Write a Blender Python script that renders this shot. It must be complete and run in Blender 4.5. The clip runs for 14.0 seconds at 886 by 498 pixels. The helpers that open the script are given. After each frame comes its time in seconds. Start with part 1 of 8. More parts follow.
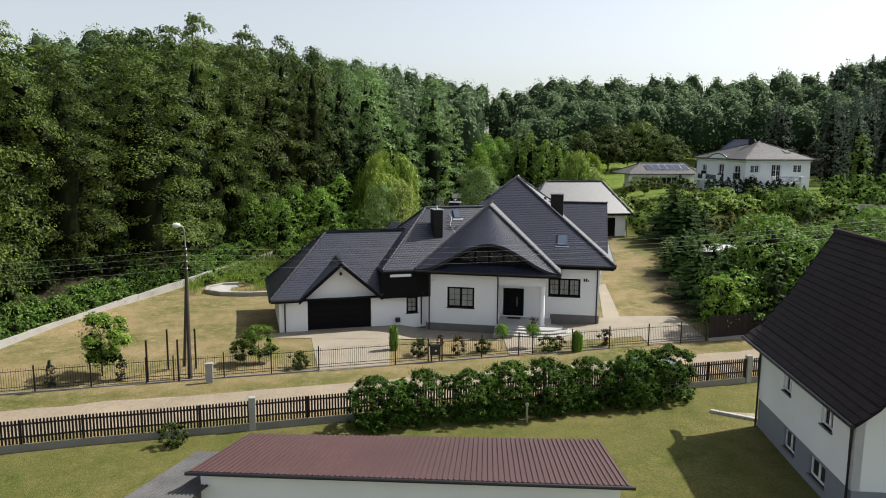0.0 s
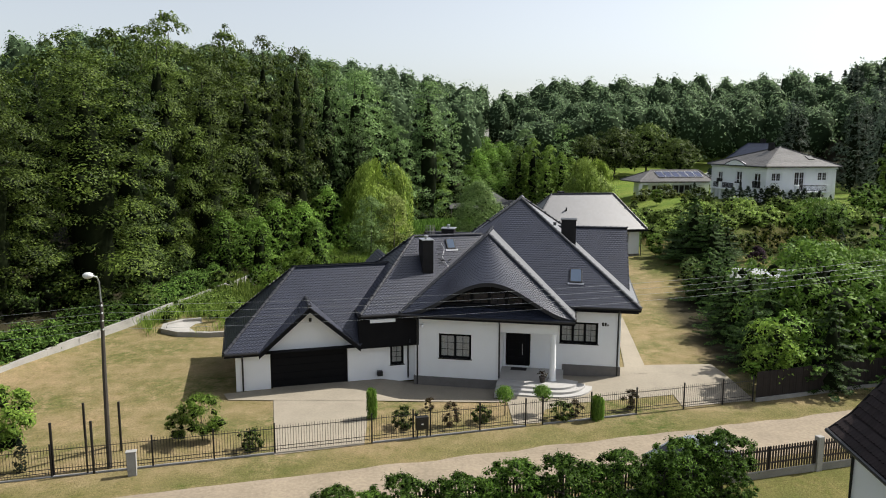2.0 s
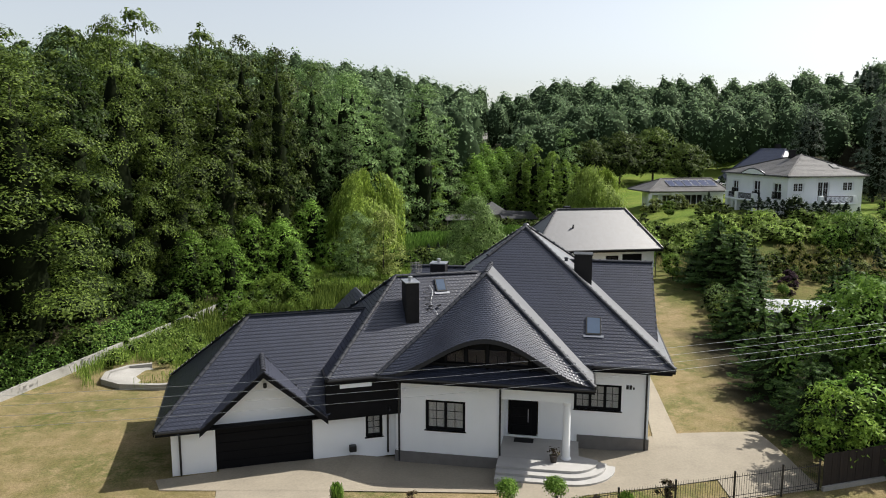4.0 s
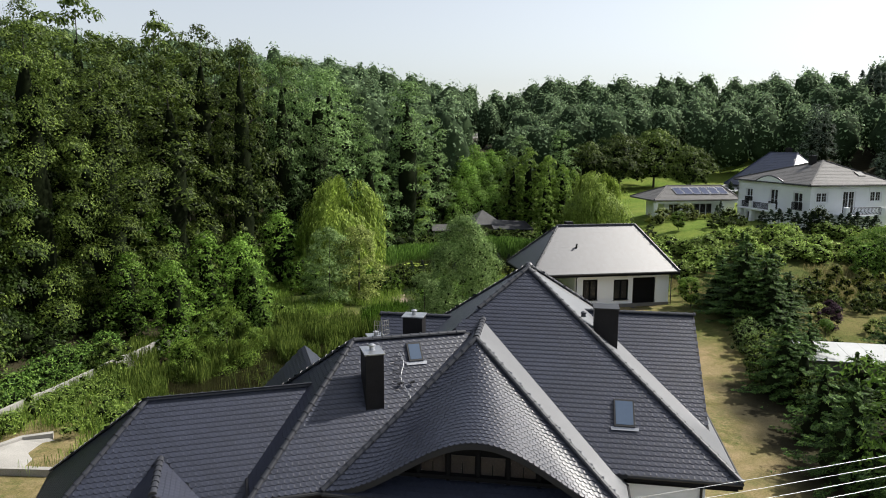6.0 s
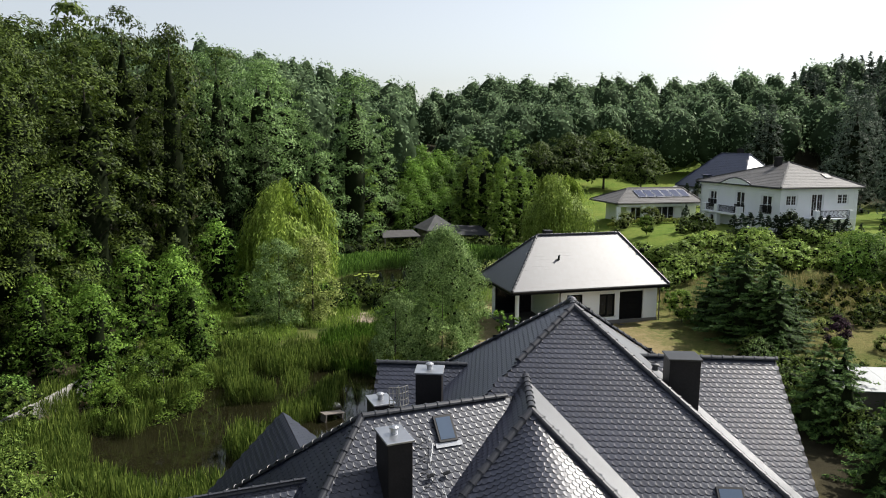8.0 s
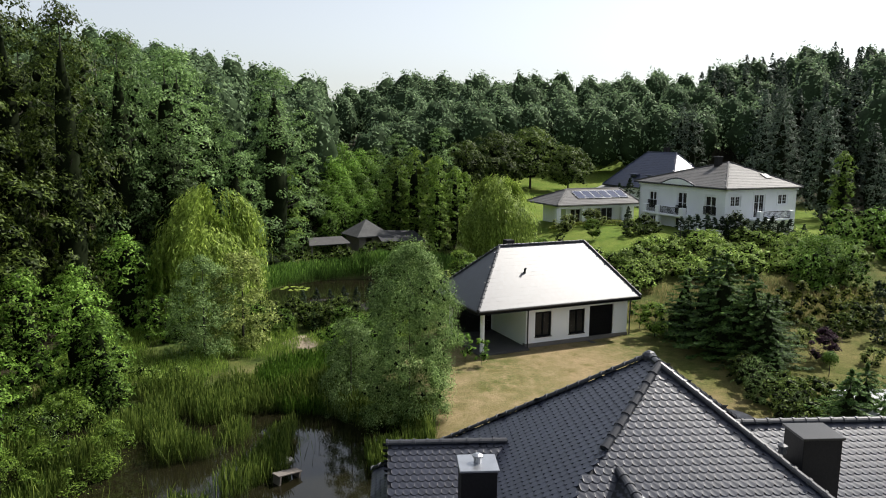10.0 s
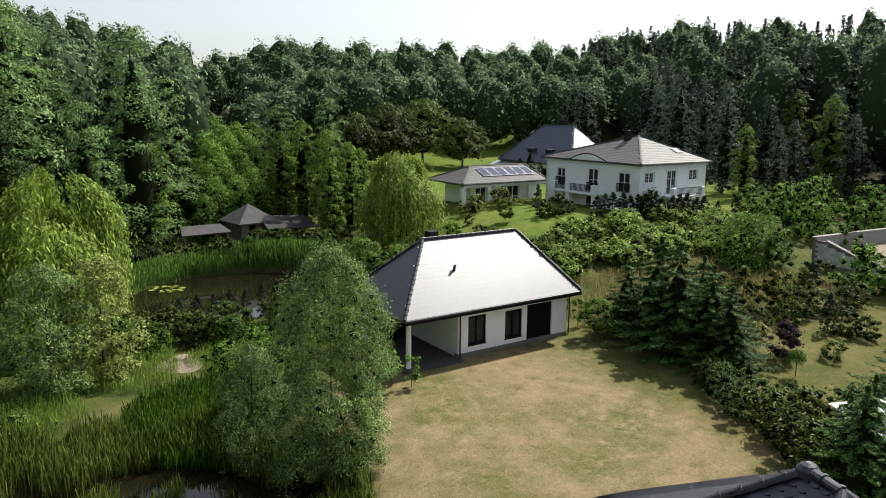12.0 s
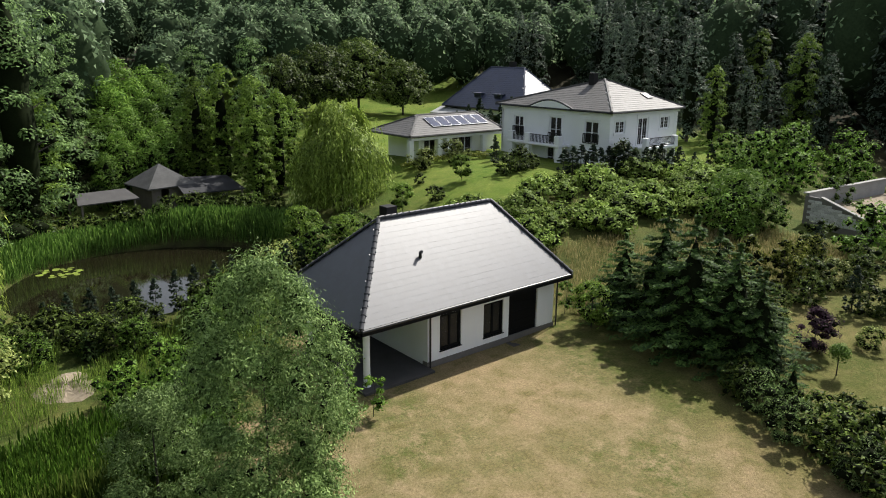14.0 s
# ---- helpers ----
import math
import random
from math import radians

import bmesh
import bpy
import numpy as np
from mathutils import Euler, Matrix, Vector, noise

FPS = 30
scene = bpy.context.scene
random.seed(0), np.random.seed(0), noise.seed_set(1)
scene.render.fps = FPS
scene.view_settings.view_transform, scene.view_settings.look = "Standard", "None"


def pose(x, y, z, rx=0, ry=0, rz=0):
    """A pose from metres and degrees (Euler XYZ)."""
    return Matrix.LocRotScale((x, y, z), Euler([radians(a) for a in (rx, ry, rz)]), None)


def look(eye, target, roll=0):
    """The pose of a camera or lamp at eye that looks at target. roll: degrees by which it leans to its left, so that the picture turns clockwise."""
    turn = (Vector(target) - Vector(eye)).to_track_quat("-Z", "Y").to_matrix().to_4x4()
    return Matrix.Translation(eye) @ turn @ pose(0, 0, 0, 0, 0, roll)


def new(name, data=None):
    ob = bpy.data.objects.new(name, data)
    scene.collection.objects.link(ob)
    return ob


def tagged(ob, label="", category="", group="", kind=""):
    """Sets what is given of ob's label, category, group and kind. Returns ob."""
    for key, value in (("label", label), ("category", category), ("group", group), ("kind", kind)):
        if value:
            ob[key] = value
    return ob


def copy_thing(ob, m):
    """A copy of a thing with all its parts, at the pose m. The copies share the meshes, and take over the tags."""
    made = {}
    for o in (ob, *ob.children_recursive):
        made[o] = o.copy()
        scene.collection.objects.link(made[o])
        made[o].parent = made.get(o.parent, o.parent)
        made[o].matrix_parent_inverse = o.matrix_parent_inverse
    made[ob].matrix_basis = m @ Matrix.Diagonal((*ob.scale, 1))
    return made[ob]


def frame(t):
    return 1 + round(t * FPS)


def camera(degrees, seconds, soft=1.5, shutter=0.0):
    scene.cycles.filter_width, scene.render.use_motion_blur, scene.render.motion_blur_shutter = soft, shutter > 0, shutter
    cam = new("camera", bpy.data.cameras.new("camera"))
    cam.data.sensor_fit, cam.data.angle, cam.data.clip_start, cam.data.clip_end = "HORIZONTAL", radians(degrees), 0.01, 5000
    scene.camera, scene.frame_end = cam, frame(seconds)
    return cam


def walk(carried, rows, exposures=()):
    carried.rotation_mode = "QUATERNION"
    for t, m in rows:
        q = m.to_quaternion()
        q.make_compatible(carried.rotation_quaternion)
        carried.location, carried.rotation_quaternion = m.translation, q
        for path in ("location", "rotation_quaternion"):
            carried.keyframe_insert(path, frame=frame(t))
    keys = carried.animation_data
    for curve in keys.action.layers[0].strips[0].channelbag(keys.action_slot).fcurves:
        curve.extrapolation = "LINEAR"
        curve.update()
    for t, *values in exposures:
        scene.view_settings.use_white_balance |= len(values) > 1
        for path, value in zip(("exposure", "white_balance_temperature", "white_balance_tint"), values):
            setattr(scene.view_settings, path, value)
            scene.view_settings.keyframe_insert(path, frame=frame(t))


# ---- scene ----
cam = camera(63.4, 14.0, soft=1.0)
PATH = [
    (0, (0.037, 0.66, 13.64), (-0.01, 2.637, 13.342), 0.4),
    (0.5, (0.165, 3.157, 13.828), (0.117, 5.134, 13.531), 0.3),
    (1, (0.265, 5.592, 14.15), (0.218, 7.569, 13.852), 0.3),
    (1.5, (0.431, 7.579, 14.43), (0.38, 9.556, 14.133), 0.2),
    (2, (0.473, 9.709, 14.709), (0.423, 11.686, 14.412), 0.1),
    (2.5, (0.632, 11.669, 14.918), (0.578, 13.647, 14.624), -0.0),
    (3, (0.705, 13.974, 15.265), (0.653, 15.952, 14.97), -0.0),
    (3.2, (0.7, 14.802, 15.297), (0.65, 16.78, 15.008), 0.0),
    (5.3, (1.196, 25.396, 16.499), (1.151, 27.372, 16.191), -0.0),
    (5.5, (1.204, 26.591, 16.312), (1.168, 28.569, 16.014), 0.0),
    (6, (1.201, 28.978, 16.445), (1.181, 30.956, 16.145), 0.2),
    (6.5, (0.946, 31.119, 16.522), (0.947, 33.096, 16.219), 0.2),
    (7, (0.316, 33.303, 16.511), (0.358, 35.28, 16.206), 0.2),
    (7.2, (-0.195, 34.078, 16.421), (-0.122, 36.055, 16.122), 0.2),
    (9.3, (-4.451, 41.269, 16.65), (-4.121, 43.217, 16.341), 0.5),
    (9.5, (-4.681, 42.108, 16.642), (-4.322, 44.051, 16.334), 0.4),
    (10, (-5.15, 44.387, 16.695), (-4.708, 46.314, 16.388), 0.5),
    (10.5, (-5.438, 46.636, 16.683), (-4.908, 48.54, 16.376), 0.5),
    (11, (-5.68, 49.125, 16.703), (-5.058, 50.996, 16.371), 0.6),
    (11.5, (-5.55, 51.451, 16.62), (-4.857, 53.293, 16.269), 0.4),
    (12, (-5.37, 54.031, 16.683), (-4.604, 55.84, 16.305), 0.6),
    (12.5, (-4.968, 56.615, 16.651), (-4.153, 58.396, 16.246), 0.5),
    (13, (-4.353, 59.181, 16.661), (-3.5, 60.934, 16.218), 0.6),
    (13.5, (-3.62, 61.497, 16.668), (-2.733, 63.224, 16.186), 0.5),
    (14, (-2.759, 64.006, 16.668), (-1.84, 65.702, 16.139), 0.4),
]
walk(cam, [(t, look(eye, target, roll)) for t, eye, target, roll in PATH])

# ---- world and light ----
SUN_AZ, SUN_EL = 22.0, 47.0
world = bpy.data.worlds.new("sky")
scene.world = world
world.use_nodes = True
_sky = world.node_tree.nodes.new("ShaderNodeTexSky")
_sky.sky_type = "NISHITA"
_sky.sun_disc = False
_sky.sun_elevation = radians(SUN_EL)
_sky.sun_rotation = radians(90 - SUN_AZ)
_sky.air_density, _sky.dust_density, _sky.ozone_density = 1.0, 1.6, 1.4
_bg = world.node_tree.nodes["Background"]
_bg.inputs[1].default_value = 0.132
_haze = world.node_tree.nodes.new("ShaderNodeHueSaturation")
_haze.inputs["Saturation"].default_value = 0.42
world.node_tree.links.new(_sky.outputs[0], _haze.inputs["Color"])
world.node_tree.links.new(_haze.outputs[0], _bg.inputs[0])
_sun = bpy.data.lights.new("sun", "SUN")
_sun.energy, _sun.angle, _sun.color = 5.5, radians(0.6), (1.0, 0.955, 0.88)
sun = new("sun", _sun)
_az, _el = radians(SUN_AZ), radians(SUN_EL)
sun.matrix_world = look((math.cos(_az) * math.cos(_el) * 300, math.sin(_az) * math.cos(_el) * 300, math.sin(_el) * 300), (0, 0, 0))
scene.view_settings.exposure = 0.3


# ---- materials ----
def mat(name, color, rough=0.7, vary=0.25, scale=1.5, fine=18.0, bump=0.25, metal=0.0, island=0.0, obj=0.0, spec=0.4, trans=0.0, depth=0.02, tint=None):
    """A surface with a slow stain and a fine grain over its colour, and fine relief."""
    m = bpy.data.materials.new(name)
    m.use_nodes = True
    nt = m.node_tree
    nodes, links = nt.nodes, nt.links
    p = nodes["Principled BSDF"]
    geo = nodes.new("ShaderNodeNewGeometry")
    big = nodes.new("ShaderNodeTexNoise")
    big.inputs["Scale"].default_value, big.inputs["Detail"].default_value = scale, 4.0
    small = nodes.new("ShaderNodeTexNoise")
    small.inputs["Scale"].default_value, small.inputs["Detail"].default_value = fine, 3.0
    links.new(geo.outputs["Position"], big.inputs["Vector"])
    links.new(geo.outputs["Position"], small.inputs["Vector"])
    add = nodes.new("ShaderNodeMath")
    add.operation = "ADD"
    links.new(big.outputs["Fac"], add.inputs[0])
    links.new(small.outputs["Fac"], add.inputs[1])
    val = nodes.new("ShaderNodeMapRange")
    val.inputs["From Min"].default_value, val.inputs["From Max"].default_value = 0.6, 1.4
    val.inputs["To Min"].default_value, val.inputs["To Max"].default_value = 1 - vary, 1 + vary
    links.new(add.outputs[0], val.inputs["Value"])
    fac = val.outputs[0]
    for amount, kind in ((island, "i"), (obj, "o")):
        if amount:
            src = geo.outputs["Random Per Island"] if kind == "i" else nodes.new("ShaderNodeObjectInfo").outputs["Random"]
            mr = nodes.new("ShaderNodeMapRange")
            mr.inputs["To Min"].default_value, mr.inputs["To Max"].default_value = 1 - amount, 1 + amount
            links.new(src, mr.inputs["Value"])
            mul = nodes.new("ShaderNodeMath")
            mul.operation = "MULTIPLY"
            links.new(fac, mul.inputs[0])
            links.new(mr.outputs[0], mul.inputs[1])
            fac = mul.outputs[0]
    col = nodes.new("ShaderNodeVectorMath")
    col.operation = "SCALE"
    col.inputs[0].default_value = color
    if tint:
        mix = nodes.new("ShaderNodeMix")
        mix.data_type = "RGBA"
        mix.inputs[6].default_value, mix.inputs[7].default_value = (*color, 1), (*tint, 1)
        src = geo.outputs["Random Per Island"] if island else big.outputs["Fac"]
        links.new(src, mix.inputs[0])
        links.new(mix.outputs[2], col.inputs[0])
    links.new(fac, col.inputs["Scale"])
    links.new(col.outputs[0], p.inputs["Base Color"])
    p.inputs["Roughness"].default_value = rough
    p.inputs["Metallic"].default_value = metal
    p.inputs["Specular IOR Level"].default_value = spec
    if bump:
        b = nodes.new("ShaderNodeBump")
        b.inputs["Strength"].default_value, b.inputs["Distance"].default_value = bump, depth
        links.new(small.outputs["Fac"], b.inputs["Height"])
        links.new(b.outputs[0], p.inputs["Normal"])
    if trans:
        t = nodes.new("ShaderNodeBsdfTranslucent")
        links.new(col.outputs[0], t.inputs["Color"])
        mx = nodes.new("ShaderNodeMixShader")
        mx.inputs[0].default_value = trans
        links.new(p.outputs[0], mx.inputs[1])
        links.new(t.outputs[0], mx.inputs[2])
        links.new(mx.outputs[0], nodes["Material Output"].inputs["Surface"])
    return m


def leafmat(name, a, b, rough=0.5, trans=0.24):
    return mat(name, a, rough, vary=0.28, scale=0.35, fine=2.0, bump=0.0, island=0.4, obj=0.36, spec=0.1, trans=trans, tint=b)


WHITE = mat("white_render", (0.82, 0.835, 0.85), 0.9, 0.05, 0.7, 60, 0.3, depth=0.004)
CREAM = mat("pale_render", (0.80, 0.815, 0.835), 0.9, 0.07, 0.5, 40, 0.3, depth=0.004)
PLINTH = mat("grey_plinth", (0.16, 0.15, 0.14), 0.85, 0.2, 2, 50, 0.4, depth=0.006)
TILE = mat("anthracite_tile", (0.024, 0.028, 0.045), 0.40, 0.18, 0.6, 30, 0.12, island=0.14, obj=0.14, spec=0.7, depth=0.003)
TILEBASE = mat("roof_underlay", (0.022, 0.023, 0.027), 0.7, 0.1, 1, 20, 0.1)
RIDGE = mat("ridge_tile", (0.032, 0.034, 0.042), 0.46, 0.15, 1.5, 30, 0.1, island=0.2, spec=0.5, depth=0.003)
SLATE = mat("flat_grey_tile", (0.020, 0.023, 0.034), 0.5, 0.12, 0.8, 30, 0.1, island=0.2, spec=1.0, depth=0.003)
SLATE.node_tree.nodes["Principled BSDF"].inputs["Coat Weight"].default_value = 0.8
SLATE.node_tree.nodes["Principled BSDF"].inputs["Coat Roughness"].default_value = 0.47
SLATE.node_tree.nodes["Principled BSDF"].inputs["IOR"].default_value = 1.52
GREYTILE = mat("weathered_grey_tile", (0.085, 0.082, 0.08), 0.6, 0.2, 0.6, 20, 0.2, island=0.12, spec=0.4)
NAVYTILE = mat("blue_black_glazed_tile", (0.022, 0.030, 0.075), 0.44, 0.2, 0.6, 20, 0.1, island=0.15, spec=1.0)
BLACK = mat("black_timber", (0.008, 0.008, 0.009), 0.8, 0.25, 2, 30, 0.2, depth=0.004, spec=0.12)
BLACKMETAL = mat("black_metal", (0.014, 0.014, 0.015), 0.42, 0.2, 3, 50, 0.05, spec=0.5)
DOORBLACK = mat("black_garage_door", (0.006, 0.006, 0.007), 0.7, 0.2, 1, 40, 0.1, spec=0.12)
CLINKER = mat("dark_clinker", (0.014, 0.013, 0.014), 0.6, 0.3, 2, 14, 0.5, depth=0.01, spec=0.2)
ZINC = mat("zinc_sheet", (0.45, 0.46, 0.48), 0.35, 0.15, 3, 40, 0.05, metal=0.9)
CONCRETE = mat("concrete", (0.29, 0.285, 0.27), 0.9, 0.2, 1.2, 30, 0.4, depth=0.006)
PALECONC = mat("pale_concrete_wall", (0.31, 0.30, 0.28), 0.9, 0.25, 0.8, 20, 0.4, depth=0.008)
DEEPGREY = mat("deep_grey", (0.062, 0.060, 0.060), 0.85, 0.25, 1.5, 18, 0.5, depth=0.008)
STONE = mat("pale_step_stone", (0.38, 0.37, 0.355), 0.75, 0.1, 1.5, 40, 0.2, depth=0.003)
PAVING = mat("beige_block_paving", (0.264, 0.232, 0.180), 0.9, 0.16, 0.7, 9, 0.5, depth=0.01)
SAND = mat("sandy_gravel_road", (0.248, 0.204, 0.148), 0.95, 0.25, 0.5, 6, 0.6, depth=0.03)
OLDCONC = mat("old_grey_concrete", (0.20, 0.195, 0.18), 0.9, 0.25, 1.2, 25, 0.4, depth=0.006)
STEEL = mat("red_brown_sheet", (0.085, 0.044, 0.042), 0.42, 0.15, 0.7, 30, 0.05, spec=0.5)
HUTROOF = mat("weathered_felt", (0.10, 0.10, 0.10), 0.9, 0.3, 1.2, 14, 0.4, spec=0.1)
FELT = mat("grey_sheet_roof", (0.15, 0.15, 0.15), 0.8, 0.25, 0.8, 12, 0.4)
PALEROOF = mat("white_sheet_roof", (0.40, 0.41, 0.41), 0.5, 0.15, 0.6, 12, 0.2)
BARK = mat("bark", (0.05, 0.044, 0.036), 0.95, 0.35, 2, 20, 0.8, depth=0.02)
WOODPOLE = mat("weathered_pole", (0.055, 0.047, 0.038), 0.9, 0.3, 2, 30, 0.5)
FENCEWOOD = mat("dark_stained_picket", (0.020, 0.015, 0.013), 0.85, 0.3, 3, 40, 0.3, obj=0.2)
IRON = mat("black_iron", (0.012, 0.011, 0.011), 0.5, 0.2, 3, 50, 0.1)
WHITEBLOCK = mat("white_aerated_block", (0.52, 0.52, 0.51), 0.95, 0.2, 1, 20, 0.5, obj=0.2)
BLOCK = mat("aerated_block", (0.30, 0.30, 0.296), 0.95, 0.18, 1, 20, 0.5, obj=0.12)
CURTAIN = mat("white_curtain", (0.6, 0.6, 0.58), 0.9, 0.1, 2, 20, 0.1)
ROOM_SHADE = mat("room_shade_panel", (0.05, 0.045, 0.04), 0.9, 0.2, 1, 10, 0.1)
GREYBASE = mat("grey_painted_render", (0.22, 0.24, 0.27), 0.9, 0.1, 0.8, 30, 0.3, depth=0.004)
HUTWOOD = mat("grey_hut_boards", (0.16, 0.14, 0.125), 0.9, 0.25, 1.5, 20, 0.3)
CARPAINT = mat("silver_car_paint", (0.34, 0.37, 0.40), 0.25, 0.05, 1, 20, 0.0, metal=0.5, spec=0.6)
RUBBER = mat("black_rubber", (0.015, 0.015, 0.015), 0.9, 0.1, 5, 30, 0.1)
LAMPGLASS = mat("pale_lamp_cover", (0.6, 0.62, 0.62), 0.3, 0.05, 5, 30, 0.0)
TERRACOTTA = mat("dark_flower_pot", (0.03, 0.025, 0.022), 0.6, 0.2, 4, 30, 0.1)
PVPANEL = mat("blue_solar_glass", (0.02, 0.03, 0.075), 0.12, 0.15, 2, 8, 0.0, spec=0.6)

L_ALDER = leafmat("alder_leaf", (0.029, 0.055, 0.009), (0.104, 0.145, 0.028))
L_POPLAR = leafmat("poplar_leaf", (0.075, 0.140, 0.041), (0.177, 0.270, 0.093), 0.5, 0.35)
# Darkened alder leaf; its tone stands in for shade deep in the wood
L_SHADED = leafmat("shaded_forest_leaf", (0.020, 0.039, 0.007), (0.036, 0.061, 0.013))
L_FRESH = leafmat("fresh_leaf", (0.081, 0.178, 0.020), (0.159, 0.257, 0.046), 0.5, 0.34)
L_WILLOW = leafmat("weeping_willow_leaf", (0.138, 0.213, 0.031), (0.229, 0.298, 0.059), 0.5, 0.34)
L_SILVER = leafmat("silver_willow_leaf", (0.060, 0.118, 0.024), (0.200, 0.282, 0.098), 0.5)
L_SALLOW = leafmat("sallow_leaf", (0.095, 0.171, 0.042), (0.218, 0.303, 0.114), 0.5)
L_YELLOW = leafmat("yellow_green_leaf", (0.140, 0.195, 0.040), (0.320, 0.365, 0.112))
L_SPRUCE = leafmat("spruce_needle", (0.023, 0.058, 0.016), (0.087, 0.150, 0.034), 0.6)
# Bluish needle tone stands in for haze over the hill
L_PINE = leafmat("hazed_pine_needle", (0.042, 0.065, 0.046), (0.095, 0.129, 0.086), 0.6)
L_THUJA = leafmat("thuja_spray", (0.030, 0.074, 0.009), (0.083, 0.151, 0.020), 0.6)
# Pale greyish green puts the haze of distance into the leaf colour
L_FAR_HAZED = leafmat("hazed_far_wood_leaf", (0.108, 0.180, 0.088), (0.210, 0.290, 0.147), 0.6, 0.35)
L_REED = leafmat("reed_blade", (0.073, 0.139, 0.023), (0.214, 0.278, 0.058), 0.6, 0.35)
L_DRY = leafmat("dry_grass", (0.195, 0.205, 0.069), (0.357, 0.295, 0.144), 0.8, 0.4)
L_PURPLE = leafmat("purple_leaf", (0.027, 0.014, 0.023), (0.047, 0.023, 0.036), 0.6)
# Near-black lumps put the shade inside the crowns into colour
INNER_SHADE = mat("inner_crown_shade", (0.009, 0.013, 0.005), 0.95, 0.3, 1.0, 8.0, 0.0, island=0.3, spec=0.05)
# Dark body colour stands in for shade between the far crowns' leaves
FAR_INNER_SHADE = mat("far_inner_shade", (0.030, 0.048, 0.022), 0.95, 0.4, 0.5, 3.0, 0.0, spec=0.05)
L_GOLD = leafmat("golden_thuja_spray", (0.080, 0.118, 0.018), (0.225, 0.240, 0.042))
L_IVY = leafmat("ivy_leaf", (0.051, 0.118, 0.021), (0.130, 0.213, 0.044))
L_DEEP = leafmat("deep_green_thuja", (0.016, 0.030, 0.017), (0.036, 0.055, 0.030))
L_BIRCH = leafmat("birch_leaf", (0.089, 0.165, 0.023), (0.177, 0.262, 0.044), 0.5, 0.4)
L_MEADOW = leafmat("meadow_blade", (0.094, 0.189, 0.026), (0.268, 0.363, 0.072), 0.7, 0.4)
L_WEED = leafmat("weed_leaf", (0.094, 0.175, 0.031), (0.242, 0.328, 0.077), 0.6, 0.3)
L_ROSE = leafmat("reddish_shrub_leaf", (0.078, 0.035, 0.031), (0.078, 0.078, 0.031), 0.6)
L_VINE = leafmat("vine_leaf", (0.136, 0.228, 0.031), (0.271, 0.355, 0.086), 0.6)


def glassmat(name, tone=0.02):
    m = bpy.data.materials.new(name)
    m.use_nodes = True
    p = m.node_tree.nodes["Principled BSDF"]
    p.inputs["Base Color"].default_value = (tone, tone, tone * 1.1, 1)
    p.inputs["Roughness"].default_value = 0.05
    p.inputs["Specular IOR Level"].default_value = 0.6
    p.inputs["Alpha"].default_value = 0.14
    return m


GLASS = glassmat("window_glass")


def watermat():
    m = mat("pond_water", (0.011, 0.010, 0.005), 0.04, 0.3, 0.2, 3.0, 0.03, spec=0.5, depth=0.02)
    return m


WATER = watermat()


